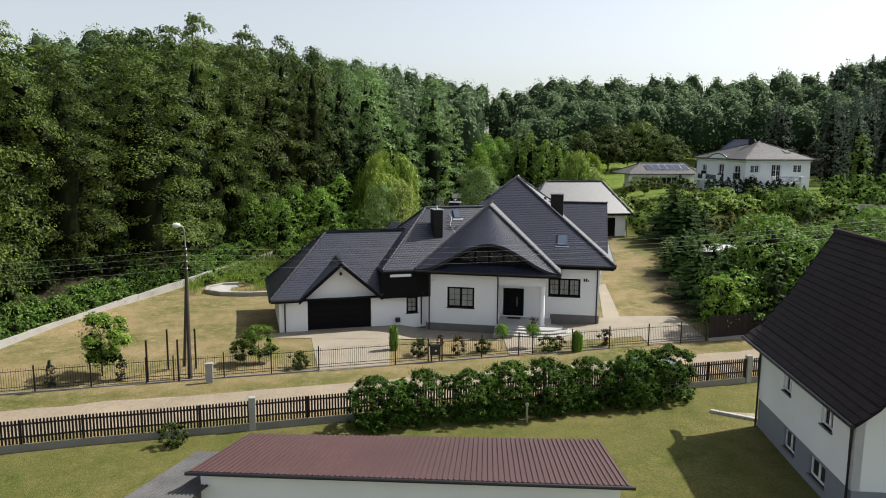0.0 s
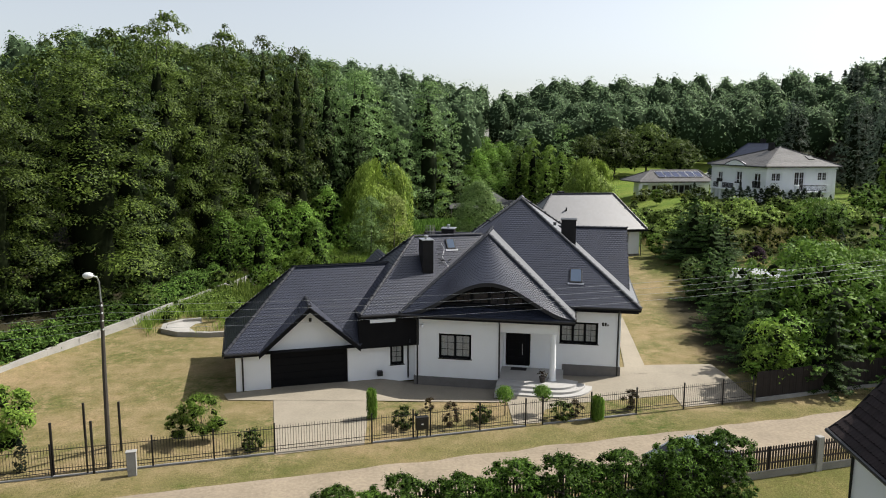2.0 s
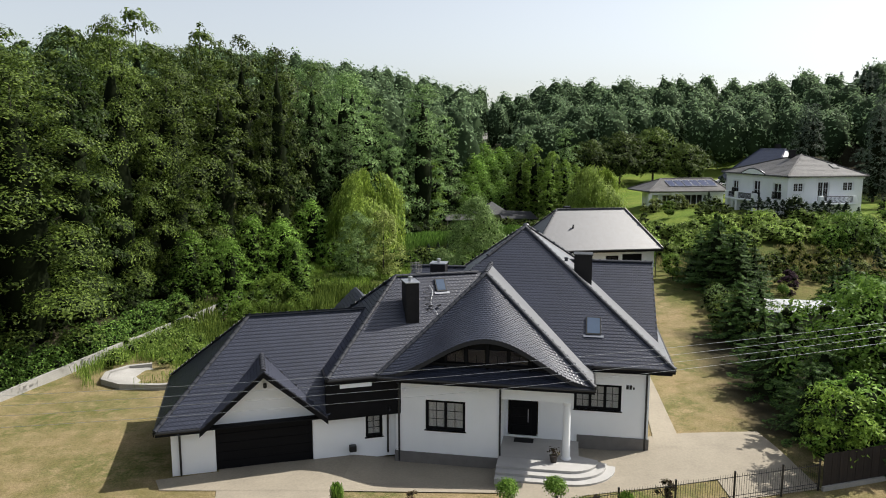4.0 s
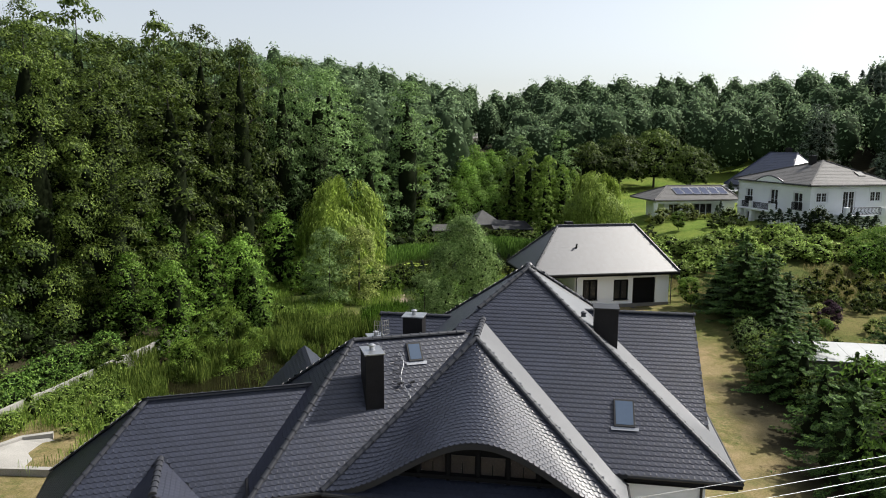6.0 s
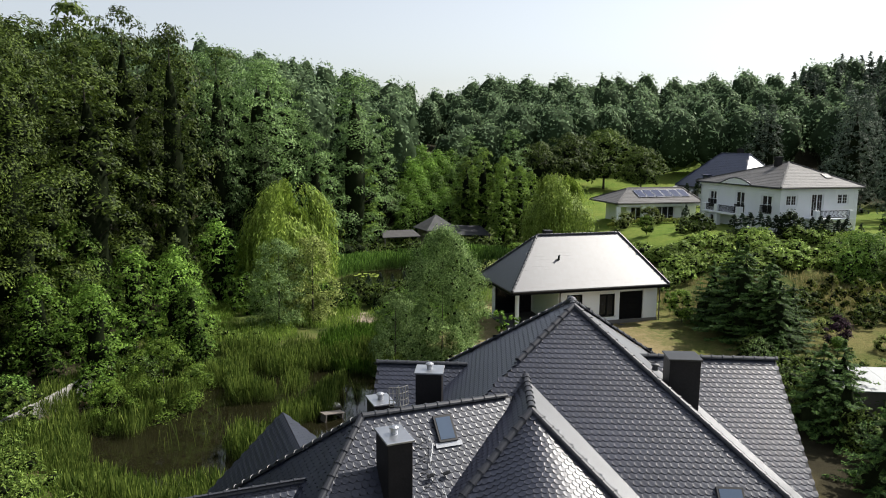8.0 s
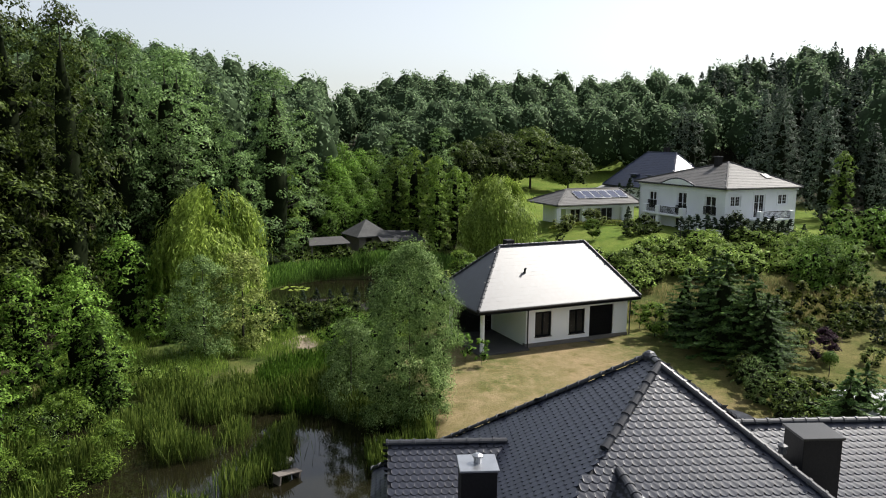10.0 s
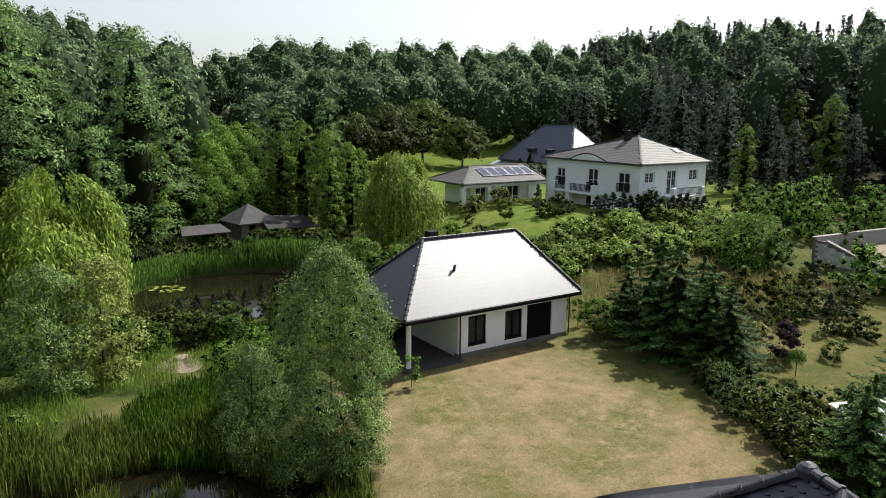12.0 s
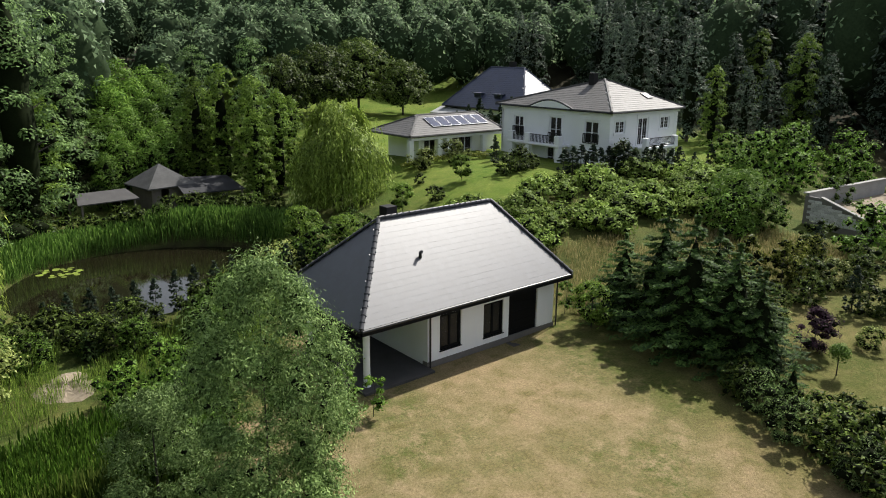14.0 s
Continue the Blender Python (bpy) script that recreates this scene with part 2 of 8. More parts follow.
def groundmat():
    """Lawn, wild grass, earth and forest floor, mixed by what grows where."""
    m = bpy.data.materials.new("ground_cover")
    m.use_nodes = True
    nt = m.node_tree
    nodes, links = nt.nodes, nt.links
    p = nodes["Principled BSDF"]
    p.inputs["Roughness"].default_value, p.inputs["Specular IOR Level"].default_value = 0.95, 0.1
    geo = nodes.new("ShaderNodeNewGeometry")

    def noise_of(scale, detail=5.0, rough=0.6):
        n = nodes.new("ShaderNodeTexNoise")
        n.inputs["Scale"].default_value, n.inputs["Detail"].default_value, n.inputs["Roughness"].default_value = scale, detail, rough
        links.new(geo.outputs["Position"], n.inputs["Vector"])
        return n.outputs["Fac"]

    def ramp(src, lo, hi, a, b):
        r = nodes.new("ShaderNodeValToRGB")
        r.color_ramp.elements[0].position, r.color_ramp.elements[1].position = lo, hi
        r.color_ramp.elements[0].color, r.color_ramp.elements[1].color = (*a, 1), (*b, 1)
        links.new(src, r.inputs[0])
        return r.outputs[0]

    def mixed(f, a, b):
        x = nodes.new("ShaderNodeMix")
        x.data_type = "RGBA"
        links.new(f, x.inputs[0])
        links.new(a, x.inputs[6])
        links.new(b, x.inputs[7])
        return x.outputs[2]

    def attr(name):
        a = nodes.new("ShaderNodeAttribute")
        a.attribute_name = name
        return a.outputs["Fac"]

    big, mid, small, blade = noise_of(0.16), noise_of(0.9), noise_of(1.7, 10.0, 0.82), noise_of(9.0, 7.0, 0.9)

    def cover(a, b, c, d):
        x = mixed(ramp(small, 0.42, 0.60, (0, 0, 0), (1, 1, 1)), ramp(mid, 0.32, 0.68, a, b), ramp(big, 0.38, 0.62, c, d))
        y = nodes.new("ShaderNodeVectorMath")
        y.operation = "SCALE"
        k = nodes.new("ShaderNodeMapRange")
        k.inputs["From Min"].default_value, k.inputs["From Max"].default_value = 0.3, 0.7
        k.inputs["To Min"].default_value, k.inputs["To Max"].default_value = 0.38, 1.55
        links.new(blade, k.inputs["Value"])
        links.new(x, y.inputs[0])
        links.new(k.outputs[0], y.inputs["Scale"])
        return y.outputs[0]

    dry = cover((0.132, 0.117, 0.041), (0.292, 0.223, 0.128), (0.078, 0.100, 0.024), (0.272, 0.203, 0.115))
    green = cover((0.066, 0.086, 0.016), (0.123, 0.119, 0.033), (0.057, 0.080, 0.015), (0.139, 0.123, 0.041))
    wild = cover((0.041, 0.070, 0.015), (0.090, 0.107, 0.026), (0.033, 0.057, 0.013), (0.115, 0.111, 0.034))
    earth = ramp(mid, 0.3, 0.7, (0.025, 0.021, 0.012), (0.041, 0.038, 0.020))
    c = mixed(attr("green"), dry, green)
    lush = cover((0.078, 0.135, 0.015), (0.152, 0.193, 0.033), (0.066, 0.123, 0.013), (0.164, 0.189, 0.041))
    c = mixed(attr("lush"), c, lush)
    c = mixed(attr("wild"), c, wild)
    c = mixed(attr("earth"), c, earth)
    links.new(c, p.inputs["Base Color"])
    b = nodes.new("ShaderNodeBump")
    b.inputs["Strength"].default_value, b.inputs["Distance"].default_value = 0.7, 0.06
    links.new(blade, b.inputs["Height"])
    links.new(b.outputs[0], p.inputs["Normal"])
    return m


GROUND = groundmat()


# ---- building helpers ----
ID = Matrix.Identity(4)
MAIN = pose(4.82, 61.68, 0, 0, 0, -9)      # main block: origin under the roof's peak
WING = pose(-10.2, 54.75, 0, 0, 0, 17)     # garage wing: origin under the ridge's end
STREET = pose(0, 0, 0, 0, 0, 16.7)         # street: y across it
OUTB = pose(15.33, 97.98, 0, 0, 0, 10.9)   # garden house: origin under the ridge's middle
VILLA = pose(46.34, 119.6, 0, 0, 0, 10.9)  # villa: origin under the near eave corner


def thing(name, label, category, m=ID, group="", kind=""):
    ob = new(name)
    ob.empty_display_size = 0.2
    ob.matrix_world = m
    return tagged(ob, label, category, group, kind)


def mesh_of(bm, material, name="m"):
    me = bpy.data.meshes.new(name)
    bmesh.ops.recalc_face_normals(bm, faces=bm.faces)
    bm.to_mesh(me)
    bm.free()
    me.materials.append(material)
    return me


def part(name, bm, material, parent=None, label="", m=ID):
    """One mesh object under a thing or part, at the local pose m."""
    ob = new(name, bm if isinstance(bm, bpy.types.Mesh) else mesh_of(bm, material, name))
    if parent is not None:
        ob.parent = parent
    ob.matrix_local = m
    return tagged(ob, label)


def solid(name, bm, material, label, category, m=ID, group="", kind=""):
    ob = part(name, bm, material, None, "", m)
    return tagged(ob, label, category, group, kind)


def box(x0, x1, y0, y1, z0, z1, bm=None, bevel=0.0):
    bm = bm or bmesh.new()
    vs = [bm.verts.new((x, y, z)) for z in (z0, z1) for x, y in ((x0, y0), (x1, y0), (x1, y1), (x0, y1))]
    fs = [bm.faces.new([vs[i] for i in q]) for q in ((3, 2, 1, 0), (4, 5, 6, 7), (0, 1, 5, 4), (1, 2, 6, 5), (2, 3, 7, 6), (3, 0, 4, 7))]
    if bevel:
        es = {e for f in fs for e in f.edges}
        bmesh.ops.bevel(bm, geom=list(es), offset=bevel, segments=1, affect="EDGES")
    return bm


def prism(poly, h, bm=None, down=None):
    """A polygon of points in space, swept by the vector h."""
    bm = bm or bmesh.new()
    h = Vector(h)
    a = [bm.verts.new(p) for p in poly]
    b = [bm.verts.new(Vector(p) + h) for p in poly]
    bm.faces.new(a)
    bm.faces.new(b[::-1])
    n = len(a)
    for i in range(n):
        bm.faces.new((a[i], b[i], b[(i + 1) % n], a[(i + 1) % n]))
    return bm


def tube(points, radii, sides=8, bm=None, cap=True):
    bm = bm or bmesh.new()
    rings = []
    pts = [Vector(p) for p in points]
    for i, p in enumerate(pts):
        d = (pts[min(i + 1, len(pts) - 1)] - pts[max(i - 1, 0)]).normalized()
        q = d.to_track_quat("Z", "Y")
        r = radii[i] if isinstance(radii, (list, tuple)) else radii
        rings.append([bm.verts.new(p + q @ Vector((r * math.cos(a), r * math.sin(a), 0))) for a in (2 * math.pi * k / sides for k in range(sides))])
    for a, b in zip(rings, rings[1:]):
        for k in range(sides):
            bm.faces.new((a[k], a[(k + 1) % sides], b[(k + 1) % sides], b[k]))
    if cap:
        bm.faces.new(rings[0][::-1])
        bm.faces.new(rings[-1])
    return bm


def lathe(profile, sides=16, bm=None):
    """Turned about z from rows of radius and height."""
    bm = bm or bmesh.new()
    rings = [[bm.verts.new((r * math.cos(a), r * math.sin(a), z)) for a in (2 * math.pi * k / sides for k in range(sides))] for r, z in profile]
    for a, b in zip(rings, rings[1:]):
        for k in range(sides):
            bm.faces.new((a[k], a[(k + 1) % sides], b[(k + 1) % sides], b[k]))
    bm.faces.new(rings[0][::-1])
    bm.faces.new(rings[-1])
    return bm


def at(m, *p):
    return m @ Vector(p)


def gz_late(x, y):
    return height(x, y)


def smooth(e0, e1, x):
    k = min(1.0, max(0.0, (x - e0) / (e1 - e0)))
    return k * k * (3 - 2 * k)


# ---- ground ----
def in_ell(x, y, cx, cy, rx, ry, rot=0.0):
    c, s = math.cos(rot), math.sin(rot)
    u, v = (x - cx) * c + (y - cy) * s, -(x - cx) * s + (y - cy) * c
    return math.sqrt((u / rx) ** 2 + (v / ry) ** 2)


def pond_depth(x, y):
    a = in_ell(x, y, -11.0, 80.5, 11.5, 12.5, 0.25)
    b = in_ell(x, y, -2.5, 83.0, 5.2, 8.5, 0.0)
    c = in_ell(x, y, 3.3, 121.6, 11.0, 10.2, 0.0)
    d = max(1 - smooth(0.78, 1.12, a), 1 - smooth(0.75, 1.12, b), 1 - smooth(0.85, 1.1, c))
    return d


def height(x, y):
    z = 0.0
    right = smooth(-2, 8, x)
    z += 1.0 * right * smooth(62, 93, y) + 0.25 * smooth(8, 12, x) * smooth(49, 54, y) * (1 - smooth(60, 75, y))
    z += 3.4 * smooth(98, 124, y) * smooth(14, 34, x)
    z += 1.0 * smooth(18, 40, x) * smooth(70, 100, y)
    z += 2.5 * smooth(150, 210, y)
    z += 11.5 * smooth(182, 268, y + 0.25 * max(0, x - 40)) + 9.0 * smooth(135, 200, y) * smooth(22, -28, x)
    z += 12 * smooth(60, 190, x - 0.18 * (y - 120)) * smooth(90, 170, y)
    z += 7 * smooth(-34, -110, x) + 3.0 * smooth(-26, -36, x) * smooth(40, 60, y)
    d = pond_depth(x, y)
    z = z * (1 - d) - 1.35 * d
    z -= 0.38 * smooth(-4.6, -2.6, x) * (1 - smooth(2.4, 3.6, x)) * smooth(48.6, 50.6, y) * (1 - smooth(53.5, 55, y))
    n = noise.noise(Vector((x * 0.12, y * 0.12, 0.3))) * 0.10 + noise.noise(Vector((x * 0.6, y * 0.6, 4.0))) * 0.02
    flat = smooth(28, 34, y) * (1 - smooth(54, 60, y)) * smooth(-20, -14, x) * (1 - smooth(18, 24, x))
    return z + n * (1 - 0.85 * flat)


def steps_of(marks):
    out = []
    for a, b, s in marks:
        n = max(1, round((b - a) / s))
        out += [a + (b - a) * i / n for i in range(n)]
    return out + [marks[-1][1]]


def ground_sheet():
    xs = steps_of([(-900, -120, 60), (-120, -40, 4), (-40, 45, 0.8), (45, 150, 4), (150, 900, 60)])
    ys = steps_of([(-500, -10, 35), (-10, 28, 2), (28, 135, 0.8), (135, 350, 5), (350, 1300, 80)])
    verts, green, lush, wild, earth = [], [], [], [], []
    for y in ys:
        for x in xs:
            verts.append((x, y, height(x, y)))
            n = noise.noise(Vector((x * 0.35, y * 0.35, 9.0))) * 1.6
            v = -0.2874 * x + 0.9578 * y
            g = (1 - smooth(34.0, 35.2, v + 0.3 * n)) * 0.85
            g = max(g, 0.55 * smooth(39.2, 40.3, v) * (1 - smooth(40.6, 41.8, v + 0.4 * n)))
            l = smooth(114, 117, y + n) * smooth(17, 22, x) * (1 - smooth(215, 225, y))
            g = max(g, 0.8 * smooth(19, 23, x + n) * smooth(76, 80, y))
            w = smooth(0.8, 1.0, 1.55 - in_ell(x, y, -9, 84, 15.5, 21.0, 0.25) + 0.12 * n)
            w = max(w, smooth(-22.5, -25.0, x + 0.5 * n) * smooth(64, 70, y), smooth(92, 97, y + 2 * n) * (1 - smooth(20, 30, x)) * (1 - smooth(5.5, 8.0, x + n * 0.3) * (1 - smooth(102, 105, y))))
            w = max(w, 0.85 * smooth(24, 28, x + n) * smooth(96, 100, y + n) * (1 - smooth(112, 116, y)))
            e = max(smooth(0.2, -1.8, x + 29.9 - 0.192 * (min(y, 92.0) - 44) + 1.2 + 0.5 * n), smooth(0.35, 0.7, pond_depth(x, y)), smooth(150, 165, y) * (1 - smooth(12, 20, x)), smooth(225, 232, y + 3 * n), smooth(75, 85, x + 3 * n))
            e = max(e, smooth(15.5, 18.0, x + 0.8 * n - 0.11 * (y - 55)) * smooth(53, 56, y) * (1 - smooth(74, 77, y)))
            green.append(g), lush.append(l), wild.append(w), earth.append(e)
    nx = len(xs)
    faces = [(j * nx + i, j * nx + i + 1, (j + 1) * nx + i + 1, (j + 1) * nx + i) for j in range(len(ys) - 1) for i in range(nx - 1)]
    me = bpy.data.meshes.new("ground")
    me.from_pydata(verts, [], faces)
    for name, values in (("green", green), ("lush", lush), ("wild", wild), ("earth", earth)):
        a = me.attributes.new(name, "FLOAT", "POINT")
        a.data.foreach_set("value", values)
    me.polygons.foreach_set("use_smooth", [True] * len(me.polygons))
    me.materials.append(GROUND)
    return tagged(new("ground", me), "dry summer lawn, meadow and woodland ground", "ground", kind="structure")


ground_sheet()


def draped(name, outline_rows, material, label, category, lift=0.02, kind="structure"):
    """A sheet laid on the ground, from rows of points across it."""
    bm = bmesh.new()
    rows = [[bm.verts.new((p[0], p[1], height(p[0], p[1]) + lift)) for p in r] for r in outline_rows]
    for a, b in zip(rows, rows[1:]):
        for i in range(len(a) - 1):
            bm.faces.new((a[i], a[i + 1], b[i + 1], b[i]))
    ob = solid(name, bm, material, label, category, kind=kind)
    return ob


def road_rows():
    rows = []
    for k in range(-110, 111):
        u = k * 0.8
        n1, n2 = noise.noise(Vector((u * 0.5, 1, 0))) * 0.22, noise.noise(Vector((u * 0.5, 7, 0))) * 0.25
        rows.append([at(STREET, u, 35.9 + n1 + (3.85 + n2 - n1) * j / 5, 0)[:2] for j in range(6)])
    return rows


draped("road", road_rows(), SAND, "unpaved sandy village road", "road", 0.035)


def water_sheet(name, z, cx, cy, rx, ry, label):
    bm = bmesh.new()
    vs = [bm.verts.new((cx + rx * math.cos(a), cy + ry * math.sin(a), z)) for a in (2 * math.pi * k / 48 for k in range(48))]
    bm.faces.new(vs)
    solid(name, bm, WATER, label, "pond", kind="structure")


water_sheet("water", -0.85, -9.0, 82.0, 14.5, 15.0, "dark still pond water among reeds")
water_sheet("water", -0.62, 3.5, 123.0, 15.0, 13.0, "dark garden pond mirroring sky and trees")

# ---- roofs, walls, windows: the parts of houses ----
def plane_axes(poly):
    n = Vector((0, 0, 0))
    for i in range(len(poly)):
        a, b = poly[i], poly[(i + 1) % len(poly)]
        n += Vector(((a.y - b.y) * (a.z + b.z), (a.z - b.z) * (a.x + b.x), (a.x - b.x) * (a.y + b.y)))
    n.normalize()
    if n.z < 0:
        n = -n
    e = Vector((0, 0, 1)).cross(n).normalized()
    return e, n.cross(e), n


def inside(poly, x, y):
    hit = False
    for i in range(len(poly)):
        (ax, ay), (bx, by) = poly[i], poly[(i + 1) % len(poly)]
        if (ay > y) != (by > y) and x < (bx - ax) * (y - ay) / (by - ay) + ax:
            hit = not hit
    return hit


def tile_shape(w, l, lift=0.04, round_=0.35):
    """One roof tile: x across, y up the slope, z off it; its lower edge is rounded."""
    low = [(-w / 2, round_ * w), (-w * 0.36, round_ * w * 0.35), (-w * 0.13, 0.0), (w * 0.13, 0.0), (w * 0.36, round_ * w * 0.35), (w / 2, round_ * w)]
    top = [(x, y, lift) for x, y in low] + [(w / 2, l * 1.12, 0.014), (-w / 2, l * 1.12, 0.014)]
    under = [(x, y, lift - 0.034) for x, y in low]
    faces = [tuple(range(8))] + [(i, i + 8, i + 9, i + 1) for i in range(5)] + [(0, 7, 8), (5, 13, 6)]
    return top + under, faces


def tile_spots(poly, w, l):
    """Where the tiles of one slope lie: matrices, in courses set half a tile over."""
    e, s, n = plane_axes(poly)
    o = min(poly, key=lambda p: p.z)
    flat = [((p - o).dot(e), (p - o).dot(s)) for p in poly]
    x0, x1, y1 = min(p[0] for p in flat), max(p[0] for p in flat), max(p[1] for p in flat)
    out = []
    for j in range(int(y1 / l) + 1):
        y = j * l
        x = x0 + (w / 2 if j % 2 else 0)
        while x < x1 + w:
            if inside(flat, x, y + 0.45 * l):
                p = o + e * x + s * (y - 0.02)
                out.append(Matrix(((e.x, s.x, n.x, p.x), (e.y, s.y, n.y, p.y), (e.z, s.z, n.z, p.z), (0, 0, 0, 1))))
            x += w
    return out


def joined(shape, spots, material, name):
    v0, f0 = shape
    base = np.array([(*v, 1) for v in v0])
    verts = np.concatenate([base @ np.array(m).T[:, :3] for m in spots])
    k = len(v0)
    faces = [tuple(i + k * n for i in f) for n in range(len(spots)) for f in f0]
    me = bpy.data.meshes.new(name)
    me.from_pydata(verts.tolist(), [], faces)
    me.materials.append(material)
    return me


def shape_mesh(shape, material, name):
    me = bpy.data.meshes.new(name)
    me.from_pydata(shape[0], [], shape[1])
    me.materials.append(material)
    return me


def cap_shape(length=0.42, r=0.112):
    """One half-round ridge tile with a raised collar, x along the ridge."""
    bm = bmesh.new()
    rows = []
    for x, q in ((0, r * 1.22), (0.07, r * 1.22), (0.075, r), (length, r * 0.96)):
        rows.append([bm.verts.new((x, q * math.cos(a), q * 0.85 * math.sin(a) - 0.02)) for a in (math.pi * k / 6 for k in range(7))])
    for a, b in zip(rows, rows[1:]):
        for k in range(6):
            bm.faces.new((a[k], a[k + 1], b[k + 1], b[k]))
    bm.faces.new(rows[0])
    bm.faces.new(rows[-1][::-1])
    return bm


CAP = mesh_of(cap_shape(), RIDGE, "ridge_tile")


def ridge_line(p0, p1, parent):
    p0, p1 = Vector(p0), Vector(p1)
    d = p1 - p0
    n = max(1, round(d.length / 0.4))
    x = d.normalized()
    y = Vector((0, 0, 1)).cross(x).normalized()
    z = x.cross(y)
    for i in range(n):
        p = p0 + d * (i / n) + z * 0.05
        ob = new("ridge_tile", CAP)
        ob.parent = parent
        ob.matrix_local = Matrix(((x.x, y.x, z.x, p.x), (x.y, y.y, z.y, p.y), (x.z, y.z, z.z, p.z), (0, 0, 0, 1)))


def slab(poly, parent, name="slope", material=TILEBASE, thick=0.16):
    return part(name, prism([p - Vector((0, 0, 0.005)) for p in poly], (0, 0, -thick)), material, parent)


def gutter(p0, p1, parent, r=0.075):
    p0, p1 = Vector(p0), Vector(p1)
    bm = tube([p0, p1], r, 8)
    part("gutter", bm, BLACKMETAL, parent)


def fascia(p0, p1, parent, h=0.22, material=None):
    p0, p1 = Vector(p0), Vector(p1)
    part("fascia", prism([p0, p1, p1 - Vector((0, 0, h)), p0 - Vector((0, 0, h))], (p1 - p0).cross(Vector((0, 0, 1))).normalized() * 0.04), material or BLACK, parent)


def downpipe(m, x, y, z0, z1, back, parent):
    pts = [at(m, x, y - 0.02, z1), at(m, x, y - 0.05, z1 - 0.12), at(m, x, y + back, z1 - 0.45), at(m, x, y + back, z0)]
    part("downpipe", tube(pts, 0.05, 8), BLACKMETAL, parent)


def wall_mesh(u0, u1, z0, z1, v0, v1, holes):
    """A wall along x from v0 (outer) to v1, with rectangular openings through it."""
    us = sorted({u0, u1, *[h[0] for h in holes], *[h[1] for h in holes]})
    zs = sorted({z0, z1, *[h[2] for h in holes], *[h[3] for h in holes]})
    bm = bmesh.new()
    for a, b in zip(us, us[1:]):
        for c, d in zip(zs, zs[1:]):
            if not any(h[0] <= (a + b) / 2 <= h[1] and h[2] <= (c + d) / 2 <= h[3] for h in holes):
                box(a, b, v0, v1, c, d, bm)
    bmesh.ops.remove_doubles(bm, verts=bm.verts, dist=0.0005)
    bm.verts.index_update()
    seen = {}
    for f in bm.faces:
        seen.setdefault(tuple(sorted(v.index for v in f.verts)), []).append(f)
    bmesh.ops.delete(bm, geom=[f for fs in seen.values() if len(fs) > 1 for f in fs], context="FACES")
    return bm


def window(parent, m, u0, u1, z0, z1, v, sashes=2, bars=(2, 3), colour=None, name="window", curtain=True, sill=True, inset=0.1):
    """A window in an opening of a wall whose outer face is at v: frame, sashes, panes, glazing bars, sill."""
    colour = colour or BLACK
    # Dark panel close behind the glass stands in for the unlit room
    w = part(name, box(u0, u1, v + inset + 0.09, v + inset + 0.1, z0, z1), ROOM_SHADE, parent, "", m)
    f = 0.07
    bm = bmesh.new()
    for a, b, c, d in ((u0, u1, z0, z0 + f), (u0, u1, z1 - f, z1), (u0, u0 + f, z0 + f, z1 - f), (u1 - f, u1, z0 + f, z1 - f)):
        box(a, b, v + inset - 0.03, v + inset + 0.06, c, d, bm)
    part("frame", bm, colour, w)
    sw = (u1 - u0 - 2 * f) / sashes
    for i in range(sashes):
        a = u0 + f + i * sw
        b = a + sw
        sash = bmesh.new()
        for p, q, r, s in ((a, b, z0 + f, z0 + 2 * f), (a, b, z1 - 2 * f, z1 - f), (a, a + f, z0 + 2 * f, z1 - 2 * f), (b - f, b, z0 + 2 * f, z1 - 2 * f)):
            box(p, q, v + inset, v + inset + 0.05, r, s, sash)
        so = part("sash", sash, colour, w)
        part("pane", box(a + f, b - f, v + inset + 0.02, v + inset + 0.03, z0 + 2 * f, z1 - 2 * f), GLASS, so)
        if curtain:
            cu = bmesh.new()
            n = 14
            top = [cu.verts.new((a + (b - a) * k / n, v + inset + 0.07 + 0.012 * math.sin(k * 2.2), z1 - f)) for k in range(n + 1)]
            bot = [cu.verts.new((a + (b - a) * k / n, v + inset + 0.07 + 0.012 * math.sin(k * 2.2), z0 + f)) for k in range(n + 1)]
            for k in range(n):
                cu.faces.new((top[k], top[k + 1], bot[k + 1], bot[k]))
            part("curtain", cu, CURTAIN, so)
        for k in range(1, bars[0]):
            x = a + f + (b - a - 2 * f) * k / bars[0]
            part("glazing_bar", box(x - 0.013, x + 0.013, v + inset + 0.008, v + inset + 0.018, z0 + 2 * f, z1 - 2 * f), colour, so)
        for k in range(1, bars[1]):
            z = z0 + 2 * f + (z1 - z0 - 4 * f) * k / bars[1]
            part("glazing_bar", box(a + f, b - f, v + inset + 0.006, v + inset + 0.016, z - 0.013, z + 0.013), colour, so)
    if sill:
        part("sill", box(u0 - 0.05, u1 + 0.05, v - 0.06, v + inset, z0 - 0.04, z0, bevel=0.008), colour, w)
    return w


def skylight(parent, m, u, v, z, pitch, w=0.78, l=1.18):
    """A roof window lying on a slope that rises with y at that pitch in degrees."""
    mm = m @ pose(u, v, z, pitch, 0, 0)
    s = part("skylight", box(-w / 2, w / 2, 0, l, 0.02, 0.11, bevel=0.01), BLACKMETAL, parent, "dark framed roof window, sky reflection put into its glass colour", mm)
    part("pane", box(-w / 2 + 0.07, w / 2 - 0.07, 0.08, l - 0.08, 0.112, 0.118), SKY_TINT_GLASS, s)
    part("flashing", box(-w / 2 - 0.12, w / 2 + 0.12, -0.14, 0.0, 0.05, 0.065), ZINC, s)


